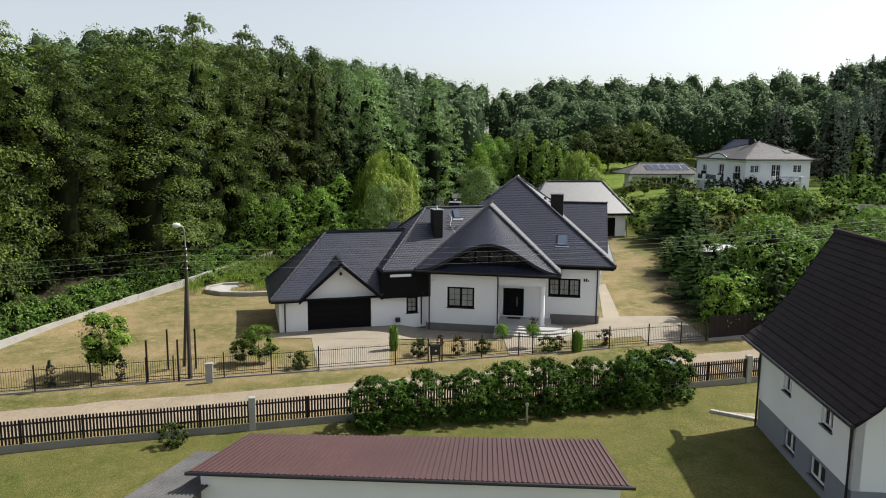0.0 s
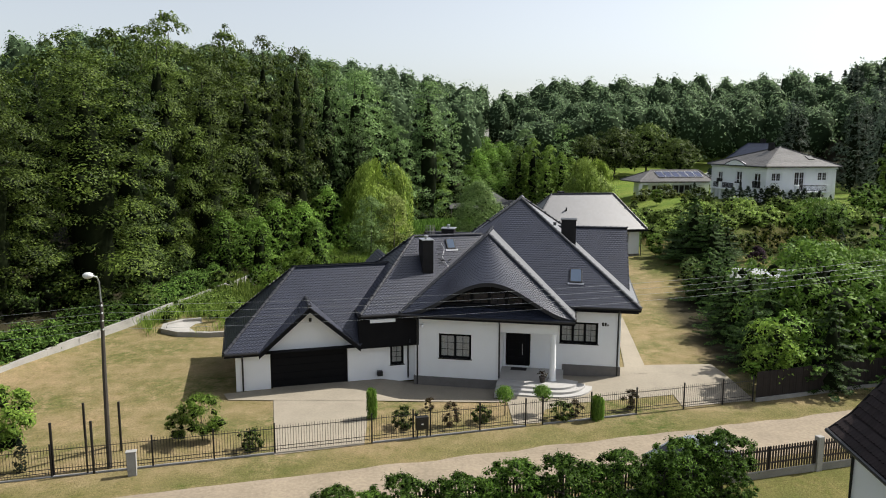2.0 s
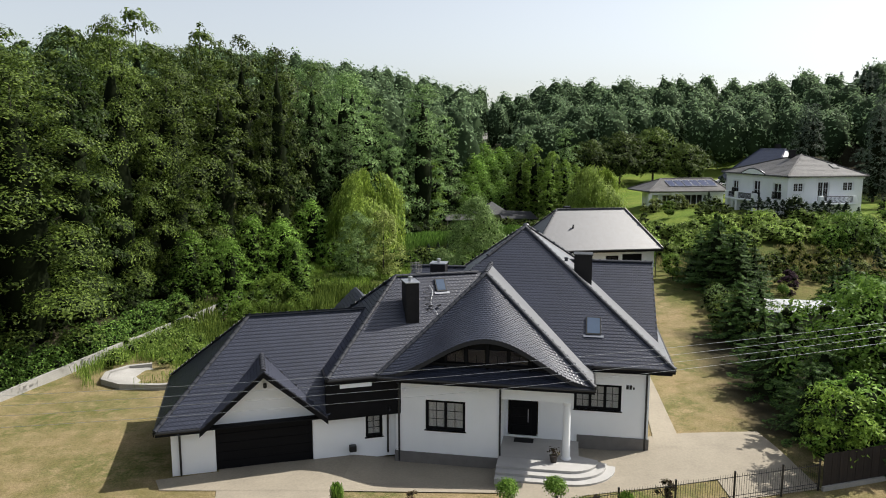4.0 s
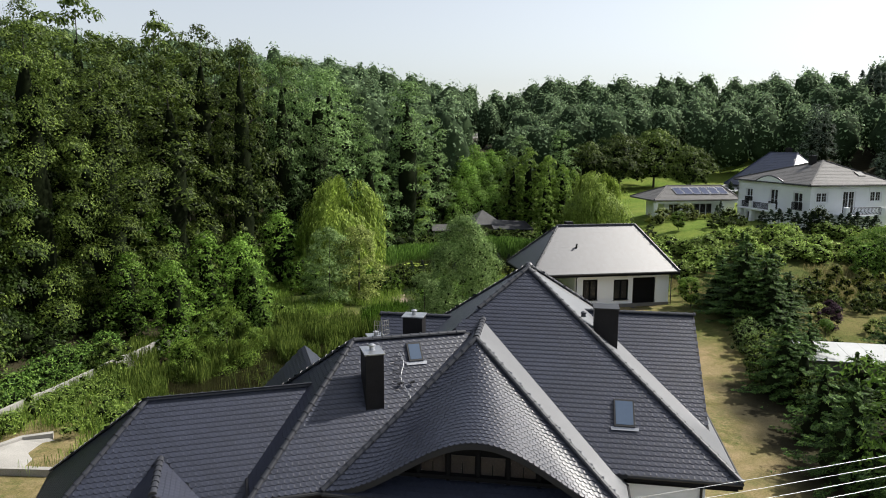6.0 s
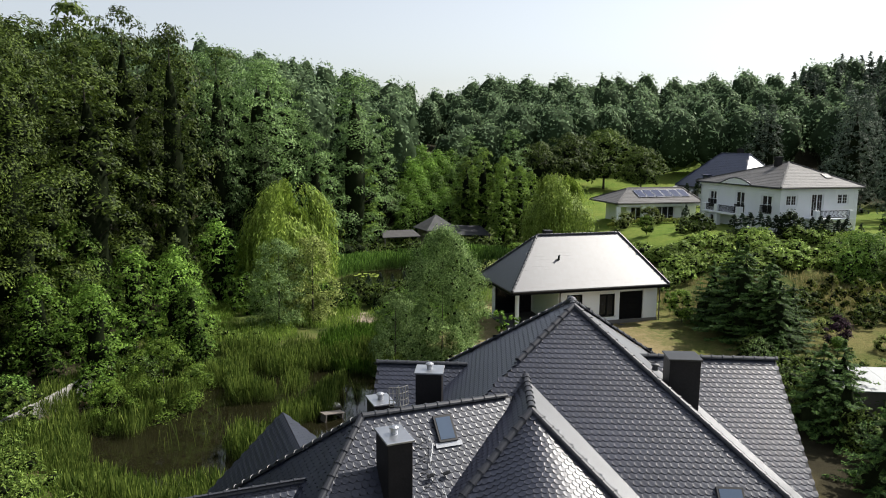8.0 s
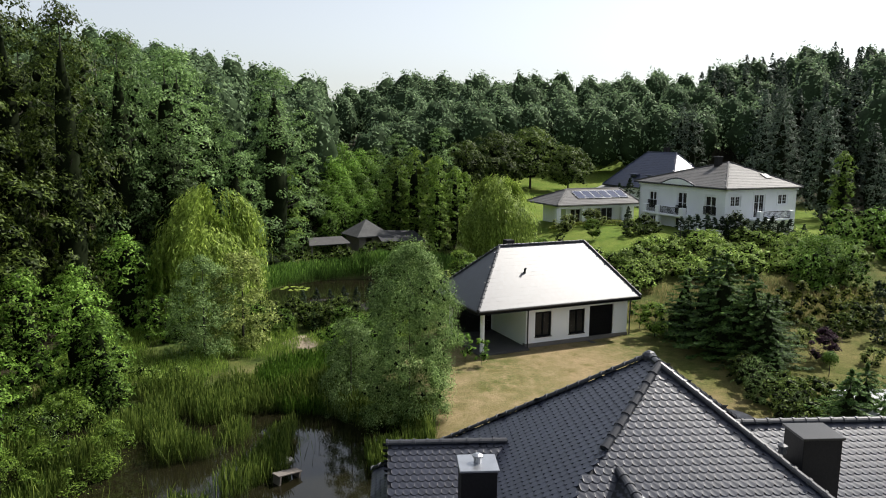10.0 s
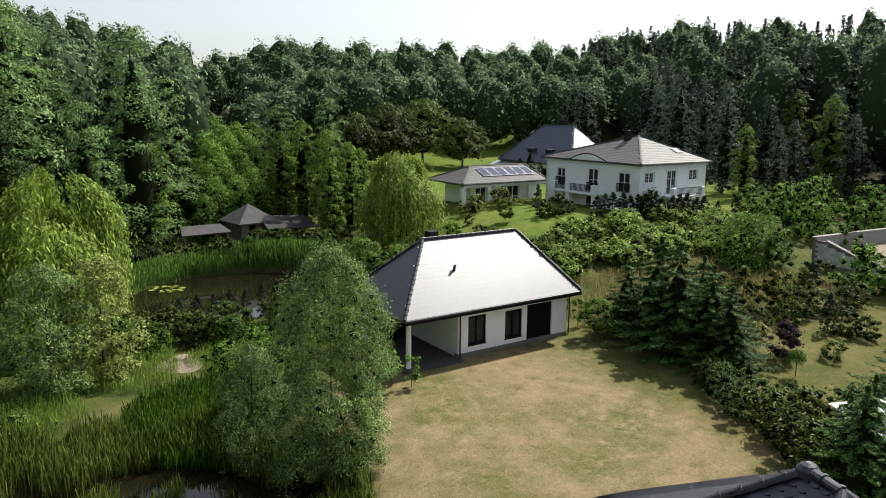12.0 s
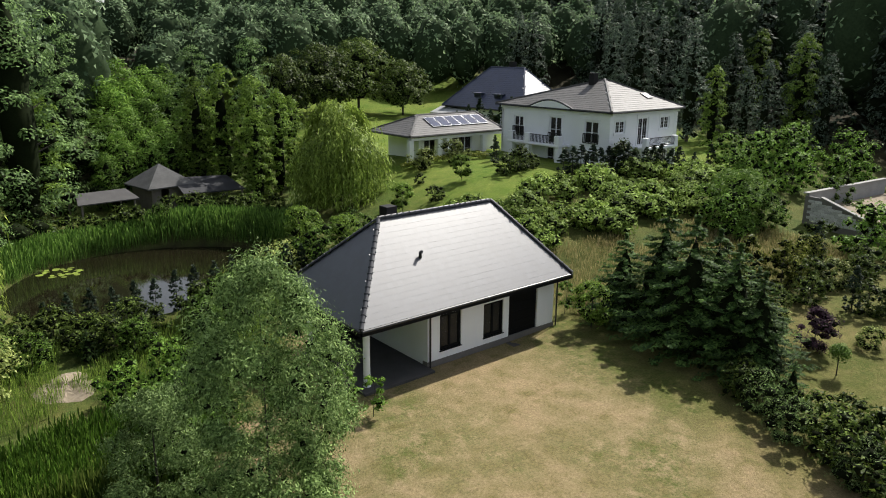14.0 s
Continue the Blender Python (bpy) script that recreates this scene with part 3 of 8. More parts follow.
# Blue base colour stands in for the sky mirrored in the glass
SKY_TINT_GLASS = mat("sky_tinted_roof_glass", (0.07, 0.10, 0.15), 0.08, 0.05, 1, 5, 0.0, spec=1.0)


# ---- main house ----
house = thing("house", "white rendered villa with black scalloped tile roofs", "house")
M, G = MAIN, WING
E1, E2 = 4.64, 4.3
bm = box(-7.0, 7.0, -7.4, 7.4, 4.30, 4.42)
bm.transform(M)
roof_main = part("roof", bm, BLACK, house, "steep anthracite scalloped tile roof")


def mp(u, v, z):
    return at(M, u, v, z)


def gp(u, v, z):
    return at(G, u, v, z)


PKZ, RUN, RDG, BACKV = 10.66, 7.95, 0.38, 6.2
main_faces = {
    "front": [mp(-RUN, -RUN, E1), mp(RUN, -RUN, E1), mp(0, -RDG, PKZ)],
    "right": [mp(RUN, -RUN, E1), mp(RUN, BACKV, E1), mp(0, RDG, PKZ), mp(0, -RDG, PKZ)],
    "back": [mp(RUN, BACKV, E1), mp(-RUN, BACKV, E1), mp(0, RDG, PKZ)],
    "left": [mp(-RUN, BACKV, E1), mp(-RUN, -RUN, E1), mp(0, -RDG, PKZ), mp(0, RDG, PKZ)],
    # right gable wing
    "wing_front": [mp(7.55, -4.5, 4.6), mp(7.55, 0.6, 8.55), mp(1.0, 0.6, 8.55), mp(1.0, -4.5, 4.6)],
    "wing_back": [mp(7.55, 5.7, 4.6), mp(1.0, 5.7, 4.6), mp(1.0, 0.6, 8.55), mp(7.55, 0.6, 8.55)],
    # rear gable wing
    "rear_front": [mp(-7.35, -2.9, 4.5), mp(-2.5, -2.9, 4.5), mp(-2.5, 1.35, 7.79), mp(-7.35, 1.35, 7.79)],
    "rear_back": [mp(-7.35, 5.6, 4.5), mp(-7.35, 1.35, 7.79), mp(-2.5, 1.35, 7.79), mp(-2.5, 5.6, 4.5)],
    # sides of the roof over the porch
    "porch_right": [mp(4.05, -10.35, E2), mp(4.05, -5.5, E2), mp(-1.76, -2.4, 8.76), mp(-1.72, -5.55, 8.7)],
    "porch_left": [mp(-6.5, -5.5, E2), mp(-6.5, -10.35, E2), mp(-1.72, -5.55, 8.7), mp(-1.76, -2.4, 8.76)],
    # garage wing
    "garage_front": [gp(-4.4, -4.2, 2.5), gp(-2.3, -4.2, 2.5), gp(0.53, -1.65, 5.05), gp(3.4, -4.2, 2.5), gp(3.5, -4.2, 2.5), gp(8.0, 0, 6.7), gp(0, 0, 6.7)],
    "garage_left": [gp(-4.4, 4.2, 2.5), gp(-4.4, -4.2, 2.5), gp(0, 0, 6.7)],
    "garage_back": [gp(8, 4.2, 2.5), gp(-4.4, 4.2, 2.5), gp(0, 0, 6.7), gp(8, 0, 6.7)],
    "mid_front": [gp(3.55, -4.2, 4.3), gp(12.0, -4.2, 4.3), gp(12.8, 0, 8.41), gp(7.85, 0, 8.41)],
    "mid_left": [gp(3.55, 4.2, 4.3), gp(3.55, -4.2, 4.3), gp(7.85, 0, 8.41)],
    "mid_back": [gp(13, 4.2, 4.3), gp(3.55, 4.2, 4.3), gp(7.85, 0, 8.41), gp(12.8, 0, 8.41)],
    "gable_l": [gp(-2.45, -4.5, 2.45), gp(0.53, -4.5, 5.05), gp(0.53, -1.35, 5.05), gp(-2.45, -1.35, 2.45)],
    "gable_r": [gp(3.5, -4.5, 2.45), gp(3.5, -1.35, 2.45), gp(0.53, -1.35, 5.05), gp(0.53, -4.5, 5.05)],
    "back_gable_l": [gp(3.6, 5.0, 4.3), gp(3.6, 1.4, 4.3), gp(6.34, 1.4, 6.95), gp(6.34, 5.0, 6.95)],
    "back_gable_r": [gp(9.08, 1.4, 4.3), gp(9.08, 5.0, 4.3), gp(6.34, 5.0, 6.95), gp(6.34, 1.4, 6.95)],
}
TW, TL = 0.215, 0.20
TSHAPE = tile_shape(TW, TL, 0.032)
ROOF_SPOTS = []       # joined tiles
BACK_SPOTS = []       # joined tiles of the rear slopes
# Paler metallic grey stands in for the sun's sheen on right-facing tiles
SHEENGREY = mat("sheen_grey_slope", (0.19, 0.195, 0.205), 0.42, 0.14, 0.7, 20, 0.05, metal=0.35, spec=0.5)


def buried(key, p):
    """Whether a place on one slope lies well under the main pyramid, the garage or the middle roof."""
    q, g = M.inverted() @ p, G.inverted() @ p
    top = 10.65 - 6.01 * max(abs(q.x), -q.y, q.y * 1.28) / 7.95
    if key not in ("front", "left") and max(abs(q.x), abs(q.y)) < 7.9 and p.z < top - 0.25:
        return True
    ridge = 8.41 - 4.11 * max(abs(g.y) / 4.2, (7.85 - g.x) / 4.3)
    if not key.startswith("mid") and 3.6 < g.x < 12 and abs(g.y) < 4.1 and p.z < ridge - 0.25:
        return True
    low = 6.7 - 4.2 * max(abs(g.y) / 4.2, -g.x / 4.4)
    return not key.startswith("ga") and -4.3 < g.x < 8 and abs(g.y) < 4.1 and p.z < low - 0.25


NEAR_SPOTS = []       # tiles that are objects of their own
for key, poly in main_faces.items():
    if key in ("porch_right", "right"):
        slab(poly, roof_main, "sheet_slope", SHEENGREY)
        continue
    slab(poly, roof_main, "slope")
    if "back" in key and "gable" not in key:
        BACK_SPOTS += tile_spots(poly, 0.4, 0.36)
        continue
    spots = [s for s in tile_spots(poly, TW, TL) if not buried(key, s.translation)]
    for s in spots:
        q = M.inverted() @ s.translation
        if key == "front" and q.y > -5.4 and len(NEAR_SPOTS) < 300:
            NEAR_SPOTS.append(s)
        else:
            ROOF_SPOTS.append(s)
# ridges and hips
for a, b in (
    (mp(RUN, -RUN, E1), mp(0, -RDG, PKZ)), (mp(-2.0, -2.29, 9.15), mp(0, -RDG, PKZ)), (mp(RUN, BACKV, E1), mp(0, RDG, PKZ)), (mp(-RUN, BACKV, E1), mp(0, RDG, PKZ)), (mp(0, -RDG, PKZ), mp(0, RDG, PKZ)),
    (mp(7.6, 0.6, 8.55), mp(2.6, 0.6, 8.55)), (mp(-7.4, 1.35, 7.79), mp(-3.85, 1.35, 7.79)),
    (mp(4.05, -10.35, E2), mp(-1.72, -5.55, 8.7)), (mp(-6.5, -10.35, E2), mp(-1.72, -5.55, 8.7)), (mp(-1.72, -5.55, 8.72), mp(-1.76, -2.7, 8.78)),
    (gp(-4.4, -4.2, 2.5), gp(0, 0, 6.7)), (gp(-4.4, 4.2, 2.5), gp(0, 0, 6.7)), (gp(0, 0, 6.7), gp(6.2, 0, 6.7)),
    (gp(3.55, -4.2, 4.3), gp(7.85, 0, 8.41)), (gp(3.55, 4.2, 4.3), gp(7.85, 0, 8.41)), (gp(7.85, 0, 8.41), gp(12.6, 0, 8.41)),
    (gp(0.53, -4.5, 5.05), gp(0.53, -1.65, 5.05)),
):
    ridge_line(a, b, house)
knob = lathe([(0.2, -0.1), (0.2, 0.02), (0.13, 0.1), (0.05, 0.14)], 10)
part("peak_cap", knob, RIDGE, house, "", Matrix.Translation(mp(0, RDG, PKZ + 0.04)))

# long swept eyebrow over the rear eave
def rear_rise(u):
    d = abs(u - 2.6) / 5.2
    return 1.8 * (1 - d ** 5) ** 0.6 if d < 0.999 else 0.0


bm = bmesh.new()
rows = []
for j in range(9):
    row = []
    for i in range(41):
        u = -2.6 + 10.4 * i / 40
        z0 = 4.62 + rear_rise(u)
        v1 = 0.38 + (10.66 - z0 - 0.3) * 5.82 / 6.02
        t = j / 8
        row.append(bm.verts.new((u, 7.3 + (v1 - 0.15 - 7.3) * t, z0 + 0.3 * t ** 1.4)))
    rows.append(row)
for a, b in zip(rows, rows[1:]):
    for i in range(40):
        bm.faces.new((a[i + 1], a[i], b[i], b[i + 1])).smooth = True
bmesh.ops.solidify(bm, geom=bm.faces[:], thickness=0.12)
bm.transform(M)
part("rear_eyebrow_slope", bm, TILE, roof_main, "low swept eyebrow over the rear eave")
part("rear_brow_wall", prism([(-2.3, 6.9, 0.0), (7.5, 6.9, 0.0)] + [(7.5 - 9.8 * k / 24, 6.9, 4.5 + 0.95 * rear_rise(7.5 - 9.8 * k / 24)) for k in range(25)], (0, -0.3, 0)), WHITE, house, "", M)

# swept eyebrow slope over the porch
ARC_U, ARC_W, ARC_H = -1.1, 5.3, 1.98


def arch(u):
    d = abs(u - ARC_U) / ARC_W
    return ARC_H * math.cos(math.pi / 2 * d) ** 2 if d < 1 else 0.0


def brow(s, t):
    u0 = -6.5 + 10.55 * s
    b = Vector((u0, -10.35 + 0.18 * arch(u0), E2))
    p = b.lerp(Vector((-1.72, -5.55, 8.7)), t)
    p.z += arch(u0) * (1 - t) ** 1.25
    return p


bm = bmesh.new()
NS, NT = 48, 24
grid = [[bm.verts.new(brow(i / NS, j / NT * 0.985)) for i in range(NS + 1)] for j in range(NT + 1)]
under = [bm.verts.new(brow(i / NS, 0) - Vector((0, 0, 0.2))) for i in range(NS + 1)]
for j in range(NT):
    for i in range(NS):
        bm.faces.new((grid[j][i], grid[j][i + 1], grid[j + 1][i + 1], grid[j + 1][i])).smooth = True
for i in range(NS):
    bm.faces.new((under[i], under[i + 1], grid[0][i + 1], grid[0][i]))
back = [bm.verts.new(brow(i / NS, 0.12) - Vector((0, 0, 0.22))) for i in range(NS + 1)]
for i in range(NS):
    bm.faces.new((back[i], back[i + 1], under[i + 1], under[i]))
bm.transform(M)
part("eyebrow_slope", bm, TILEBASE, roof_main, "swept eyebrow slope with small scalloped tiles")
BROW_SPOTS = []
rows_n = 30
for j in range(rows_n):
    t = 0.97 * j / rows_n
    half = 10.55 * (1 - t)
    n = max(2, round(half / 0.19))
    for i in range(n):
        s = (i + (0.5 if j % 2 else 0.0)) / n
        if not 0.004 < s < 0.996:
            continue
        p = brow(s, t)
        e = (brow(min(1, s + 0.004), t) - brow(max(0, s - 0.004), t)).normalized()
        up = (brow(s, t + 0.01) - p).normalized()
        nn = e.cross(up).normalized()
        up = nn.cross(e)
        BROW_SPOTS.append(M @ Matrix(((e.x, up.x, nn.x, p.x), (e.y, up.y, nn.y, p.y), (e.z, up.z, nn.z, p.z), (0, 0, 0, 1))))
# Curtain tone darkened to stand in for shade under the brow
BROW_SHADED_CURTAIN = mat("brow_shaded_curtain", (0.06, 0.05, 0.048), 0.9, 0.2, 2, 20, 0.1)
# under the brow: dark wall, four panes, skirt
bm = bmesh.new()
pts = [(-5.9, 4.1), (3.4, 4.1)] + [(u, 4.25 + arch(u) * 0.93) for u in [3.4 - 9.3 * k / 30 for k in range(31)]]
part("brow_wall", prism([(u, -9.45, z) for u, z in pts], (0, 0.12, 0)), BLACK, house, "", M)
for k in range(4):
    a = -3.15 + k * 1.05
    bmp = [(a, 4.95), (a + 0.85, 4.95)] + [(a + 0.85 - 0.85 * i / 6, min(5.6, 4.1 + 0.87 * arch(a + 0.85 - 0.85 * i / 6))) for i in range(7)]
    pane = part("brow_window", prism([(u, -9.5, z) for u, z in bmp], (0, 0.03, 0)), BROW_SHADED_CURTAIN, house, "", M)
    part("pane", prism([(u, -9.53, z) for u, z in bmp], (0, 0.012, 0)), GLASS, pane)
    part("glazing_bar", box(a + 0.41, a + 0.44, -9.55, -9.53, 4.95, 5.35), BLACK, pane)
for k in range(5):
    a = -3.3 + k * 1.05
    part("brow_post", box(a, a + 0.13, -9.62, -9.44, 4.7, 4.2 + 0.93 * arch(a + 0.06)), BLACK, house, "", M)
part("brow_sill", box(-4.3, 2.1, -9.7, -9.44, 4.78, 4.92), BLACK, house, "", M)
skirt = [mp(-6.3, -10.4, 4.22), mp(3.95, -10.4, 4.22), mp(3.4, -9.4, 4.72), mp(-5.8, -9.4, 4.72)]
slab(skirt, roof_main, "skirt_slope", thick=0.1)
SKIRT_SPOTS = tile_spots(skirt, TW, TL)

# eaves
for a, b in (((mp(4.05, -7.95, E1)), mp(RUN, -RUN, E1)), (mp(RUN, -RUN, E1), mp(RUN, BACKV, E1)), (mp(-6.5, -10.42, E2 - 0.06), mp(4.05, -10.42, E2 - 0.06)), (mp(4.05, -10.35, E2), mp(4.05, -8.0, E2)),
             (gp(-4.4, -4.25, 2.48), gp(-2.4, -4.25, 2.48)), (gp(-4.45, 4.2, 2.48), gp(-4.45, -4.2, 2.48)), (gp(3.55, -4.25, 4.28), gp(7.4, -4.25, 4.28)), (gp(3.5, 4.2, 4.28), gp(3.5, -4.2, 4.28)), (mp(-6.55, -10.3, E2), mp(-6.55, -6.5, E2))):
    fascia(a, b, house)
    gutter(a + Vector((0, 0, -0.05)), b + Vector((0, 0, -0.05)), house)
part("soffit", box(-6.4, 3.98, -10.32, -7.3, 4.0, 4.08), BLACK, house, "", M)
part("soffit", box(3.9, 7.85, -7.9, -7.3, 4.3, 4.36), BLACK, house, "", M)
part("soffit", box(6.8, 7.85, -7.9, 6.1, 4.36, 4.40), BLACK, house, "", M)
part("soffit", box(-4.3, 3.5, -4.15, -3.5, 2.3, 2.36), BLACK, house, "", G)
part("soffit", box(-4.35, -3.7, -4.1, 4.1, 2.36, 2.40), BLACK, house, "", G)
# gable verges over the garage
for s in (-1, 1):
    a, b = gp(0.53, -4.52, 5.0), gp(0.53 + s * 2.98, -4.52, 2.4)
    part("verge_board", prism([a, b, b - Vector((0, 0, 0.26)), a - Vector((0, 0, 0.26))], (gp(0, 1, 0) - gp(0, 0, 0)) * 0.05), BLACK, house)
    part("gable_soffit", prism([gp(0.53, -4.48, 4.76), gp(0.53 + s * 2.9, -4.48, 2.25), gp(0.53 + s * 2.9, -3.6, 2.25), gp(0.53, -3.6, 4.76)], (0, 0, 0.05)), BLACK, house)

# walls of the main block
wf = wall_mesh(-5.72, -0.5, 0.0, 4.05, -9.8, -9.5, [(-4.2, -2.18, 1.44, 3.0)])
part("wall", wf, WHITE, house, "white rendered wall", M)
part("wall", box(-5.72, -5.42, -9.5, -3.0, -0.5, 4.05), WHITE, house, "", M)
part("wall", box(-0.8, -0.5, -9.5, -7.4, 0.3, 4.05), WHITE, house, "", M)
part("wall", wall_mesh(-0.5, 6.85, 0.3, 4.32, -7.4, -7.1, [(-0.28, 1.29, 0.45, 2.6), (3.11, 5.48, 2.12, 3.5)]), WHITE, house, "", M)
part("wall", box(6.55, 6.85, -7.1, 5.3, 0.3, 4.36), WHITE, house, "", M)
part("wall", box(-6.85, 6.85, 5.3, 5.6, 0.0, 4.36), WHITE, house, "", M)
part("wall", box(-6.85, -6.55, -3.0, 5.3, 0.0, 4.36), WHITE, house, "", M)
part("gable_wall", prism([mp(6.55, -4.4, 4.36), mp(6.55, 5.6, 4.36), mp(6.55, 0.6, 8.3)], mp(0.3, 0, 0) - mp(0, 0, 0)), WHITE, house)
part("gable_wall", prism([mp(-7.0, -2.7, 3.0), mp(-7.0, 5.4, 3.0), mp(-7.0, 5.4, 4.45), mp(-7.0, 1.35, 7.55), mp(-7.0, -2.7, 4.45)], mp(0.3, 0, 0) - mp(0, 0, 0)), WHITE, house)
part("plinth", box(-5.78, -0.5, -9.86, -9.5, -0.7, 0.22), PLINTH, house, "grey stone plinth", M)
part("plinth", box(3.3, 6.9, -7.46, -7.2, -0.3, 0.75), PLINTH, house, "", M)
part("plinth", box(6.5, 6.91, -7.2, 5.6, -0.3, 0.6), PLINTH, house, "", M)
part("porch_beam", box(-0.5, 3.0, -9.8, -9.5, 3.28, 4.02), WHITE, house, "", M)
part("porch_beam", box(2.7, 3.0, -9.5, -7.4, 3.28, 4.02), WHITE, house, "", M)
part("porch_ceiling", box(-0.5, 2.7, -9.5, -7.4, 3.5, 3.56), WHITE, house, "", M)
part("column", lathe([(0.25, 0.32), (0.25, 0.42), (0.2, 0.48), (0.185, 1.6), (0.17, 3.1), (0.2, 3.2), (0.24, 3.3)], 20), WHITE, house, "round white porch column", M @ Matrix.Translation((2.78, -9.62, 0)))
part("porch_floor", box(-0.5, 3.4, -9.9, -7.4, 0.0, 0.38), STONE, house, "pale stone porch floor", M)
# rounded porch steps
for k in range(3):
    r = 1.0 + 0.42 * (3 - k)
    poly = [(-0.5, -9.6), (-0.5, -9.6 - r)] + [(2.9 + r * math.cos(a), -9.55 + r * math.sin(a)) for a in (-math.pi / 2 + (math.pi / 2) * i / 10 for i in range(11))] + [(2.9, -9.0)]
    part("step", prism([(x, y, -0.15) for x, y in poly], (0, 0, 0.15 + 0.125 * (k + 1) - 0.002)), STONE, house, "pale rounded stone step", M)
# windows and doors
window(house, M, -4.2, -2.18, 1.44, 3.0, -9.8, 2, (2, 3))
window(house, M, 3.11, 5.48, 2.12, 3.5, -7.4, 3, (2, 3))
door = part("front_door", box(-0.22, 1.23, -7.3, -7.2, 0.45, 2.55, bevel=0.01), DOORBLACK, house, "black panelled front door", M)
for k in range(4):
    part("door_panel", box(-0.1, 0.95, -7.33, -7.29, 0.6 + 0.48 * k, 1.0 + 0.48 * k, bevel=0.012), DOORBLACK, door)
part("door_handle", tube([(0.78, -7.36, 1.2), (0.78, -7.36, 1.9)], 0.022, 8), ZINC, door, "long steel handle")
part("door_mat", box(0.1, 1.1, -8.1, -7.55, 0.385, 0.4), RUBBER, house, "", M)
part("house_number", box(5.7, 5.82, -7.42, -7.4, 3.33, 3.55), IRON, house, "", M)
part("house_number", box(5.86, 5.98, -7.42, -7.4, 3.33, 3.55), IRON, house, "", M)
part("house_number", box(6.03, 6.11, -7.42, -7.4, 3.33, 3.45), IRON, house, "", M)
part("wall_lamp", lathe([(0.05, 0), (0.09, 0.03), (0.09, 0.2), (0.05, 0.24)], 10), CREAM, house, "", M @ Matrix.Translation((-5.25, -9.88, 3.3)))
part("wall_lamp", lathe([(0.05, 0), (0.09, 0.03), (0.09, 0.2), (0.05, 0.24)], 10), BLACKMETAL, house, "", G @ Matrix.Translation((0.6, -3.75, 4.0)))
for m, x, y, z0, z1, b in ((M, -5.55, -10.35, -0.3, 4.2, 0.5), (M, -0.45, -10.35, 0.0, 4.2, 0.5), (M, 6.7, -7.95, 0.0, 4.55, 0.5), (G, -3.4, -4.25, 0.0, 2.45, 0.55), (G, 6.6, -4.2, 0.0, 2.6, 0.5)):
    downpipe(m, x, y, z0, z1, b, house)

# garage wing walls
part("wall", wall_mesh(-3.8, 7.2, -0.2, 2.62, -3.65, -3.35, [(-1.8, 2.82, 0.0, 2.32), (5.47, 6.34, 0.89, 2.15)]), WHITE, house, "", G)
part("wall", box(-3.8, -3.5, -3.35, 3.65, -0.2, 2.5), WHITE, house, "", G)
part("wall", box(-3.5, 7.2, 3.35, 3.65, -0.2, 2.5), WHITE, house, "", G)
part("gable_wall", prism([gp(-2.1, -3.65, 2.62), gp(3.12, -3.65, 2.62), gp(0.53, -3.65, 4.8)], gp(0, 0.3, 0) - gp(0, 0, 0)), WHITE, house, "white garage gable")
gd = part("garage_door", box(-1.78, 2.8, -3.5, -3.42, 0.0, 2.3), DOORBLACK, house, "wide black sectional garage door", G)
for k in range(5):
    part("door_panel", box(-1.76, 2.78, -3.53, -3.505, 0.02 + 0.46 * k, 0.45 + 0.46 * k, bevel=0.01), DOORBLACK, gd)
window(house, G, 5.47, 6.34, 0.89, 2.15, -3.65, 1, (2, 3))
part("dark_cladding", box(3.45, 7.3, -4.18, -3.66, 2.2, 4.26), BLACK, house, "black timber cladding under the eaves", G)
part("strip_window", box(4.14, 5.71, -4.21, -4.17, 3.78, 3.98), CREAM, house, "", G)
part("intercom_box", box(4.6, 4.95, -3.95, -3.66, 0.3, 0.62, bevel=0.03), BLACKMETAL, house, "", G)

# chimneys
def chimney(m, u0, u1, v0, v1, z0, z1, pipe=True):
    c = part("chimney", wall_box(u0, u1, v0, v1, z0, z1), CLINKER, house, "black clinker chimney", m)
    part("chimney_cap", box(u0 - 0.05, u1 + 0.05, v0 - 0.05, v1 + 0.05, z1, z1 + 0.06, bevel=0.01), ZINC if pipe else BLACKMETAL, c)
    if pipe:
        part("flue", lathe([(0.1, z1 + 0.06), (0.1, z1 + 0.2), (0.14, z1 + 0.22), (0.14, z1 + 0.26), (0.06, z1 + 0.3)], 12), ZINC, c, "", Matrix.Translation(((u0 + u1) / 2, (v0 + v1) / 2, 0)))


def wall_box(u0, u1, v0, v1, z0, z1):
    return box(u0, u1, v0, v1, z0, z1, bevel=0.012)


chimney(G, 7.95, 8.65, -2.2, -1.1, 5.9, 8.42)
chimney(G, 9.03, 9.72, 2.62, 3.58, 4.6, 7.62)
chimney(M, -5.5, -4.6, -2.05, -1.2, 5.0, 8.52)
chimney(M, 2.95, 3.95, -2.5, -1.6, 7.2, 9.38, False)
skylight(house, M, 4.02, -6.5, 5.80, 37.9)
skylight(house, G, 10.25, -0.85, 7.58, 45, 0.6, 0.85)
part("roof_vent", lathe([(0.11, 0), (0.09, 0.12), (0.12, 0.14), (0.12, 0.2), (0.03, 0.24)], 10), RIDGE, house, "", M @ Matrix.Translation((2.5, -2.35, 9.0)))
ant = part("antenna", tube([(0, 0, 0), (0, 0, 1.25)], 0.02, 6), ZINC, house, "grid antenna on a mast", G @ Matrix.Translation((9.05, 0.2, 7.9)))
bm = bmesh.new()
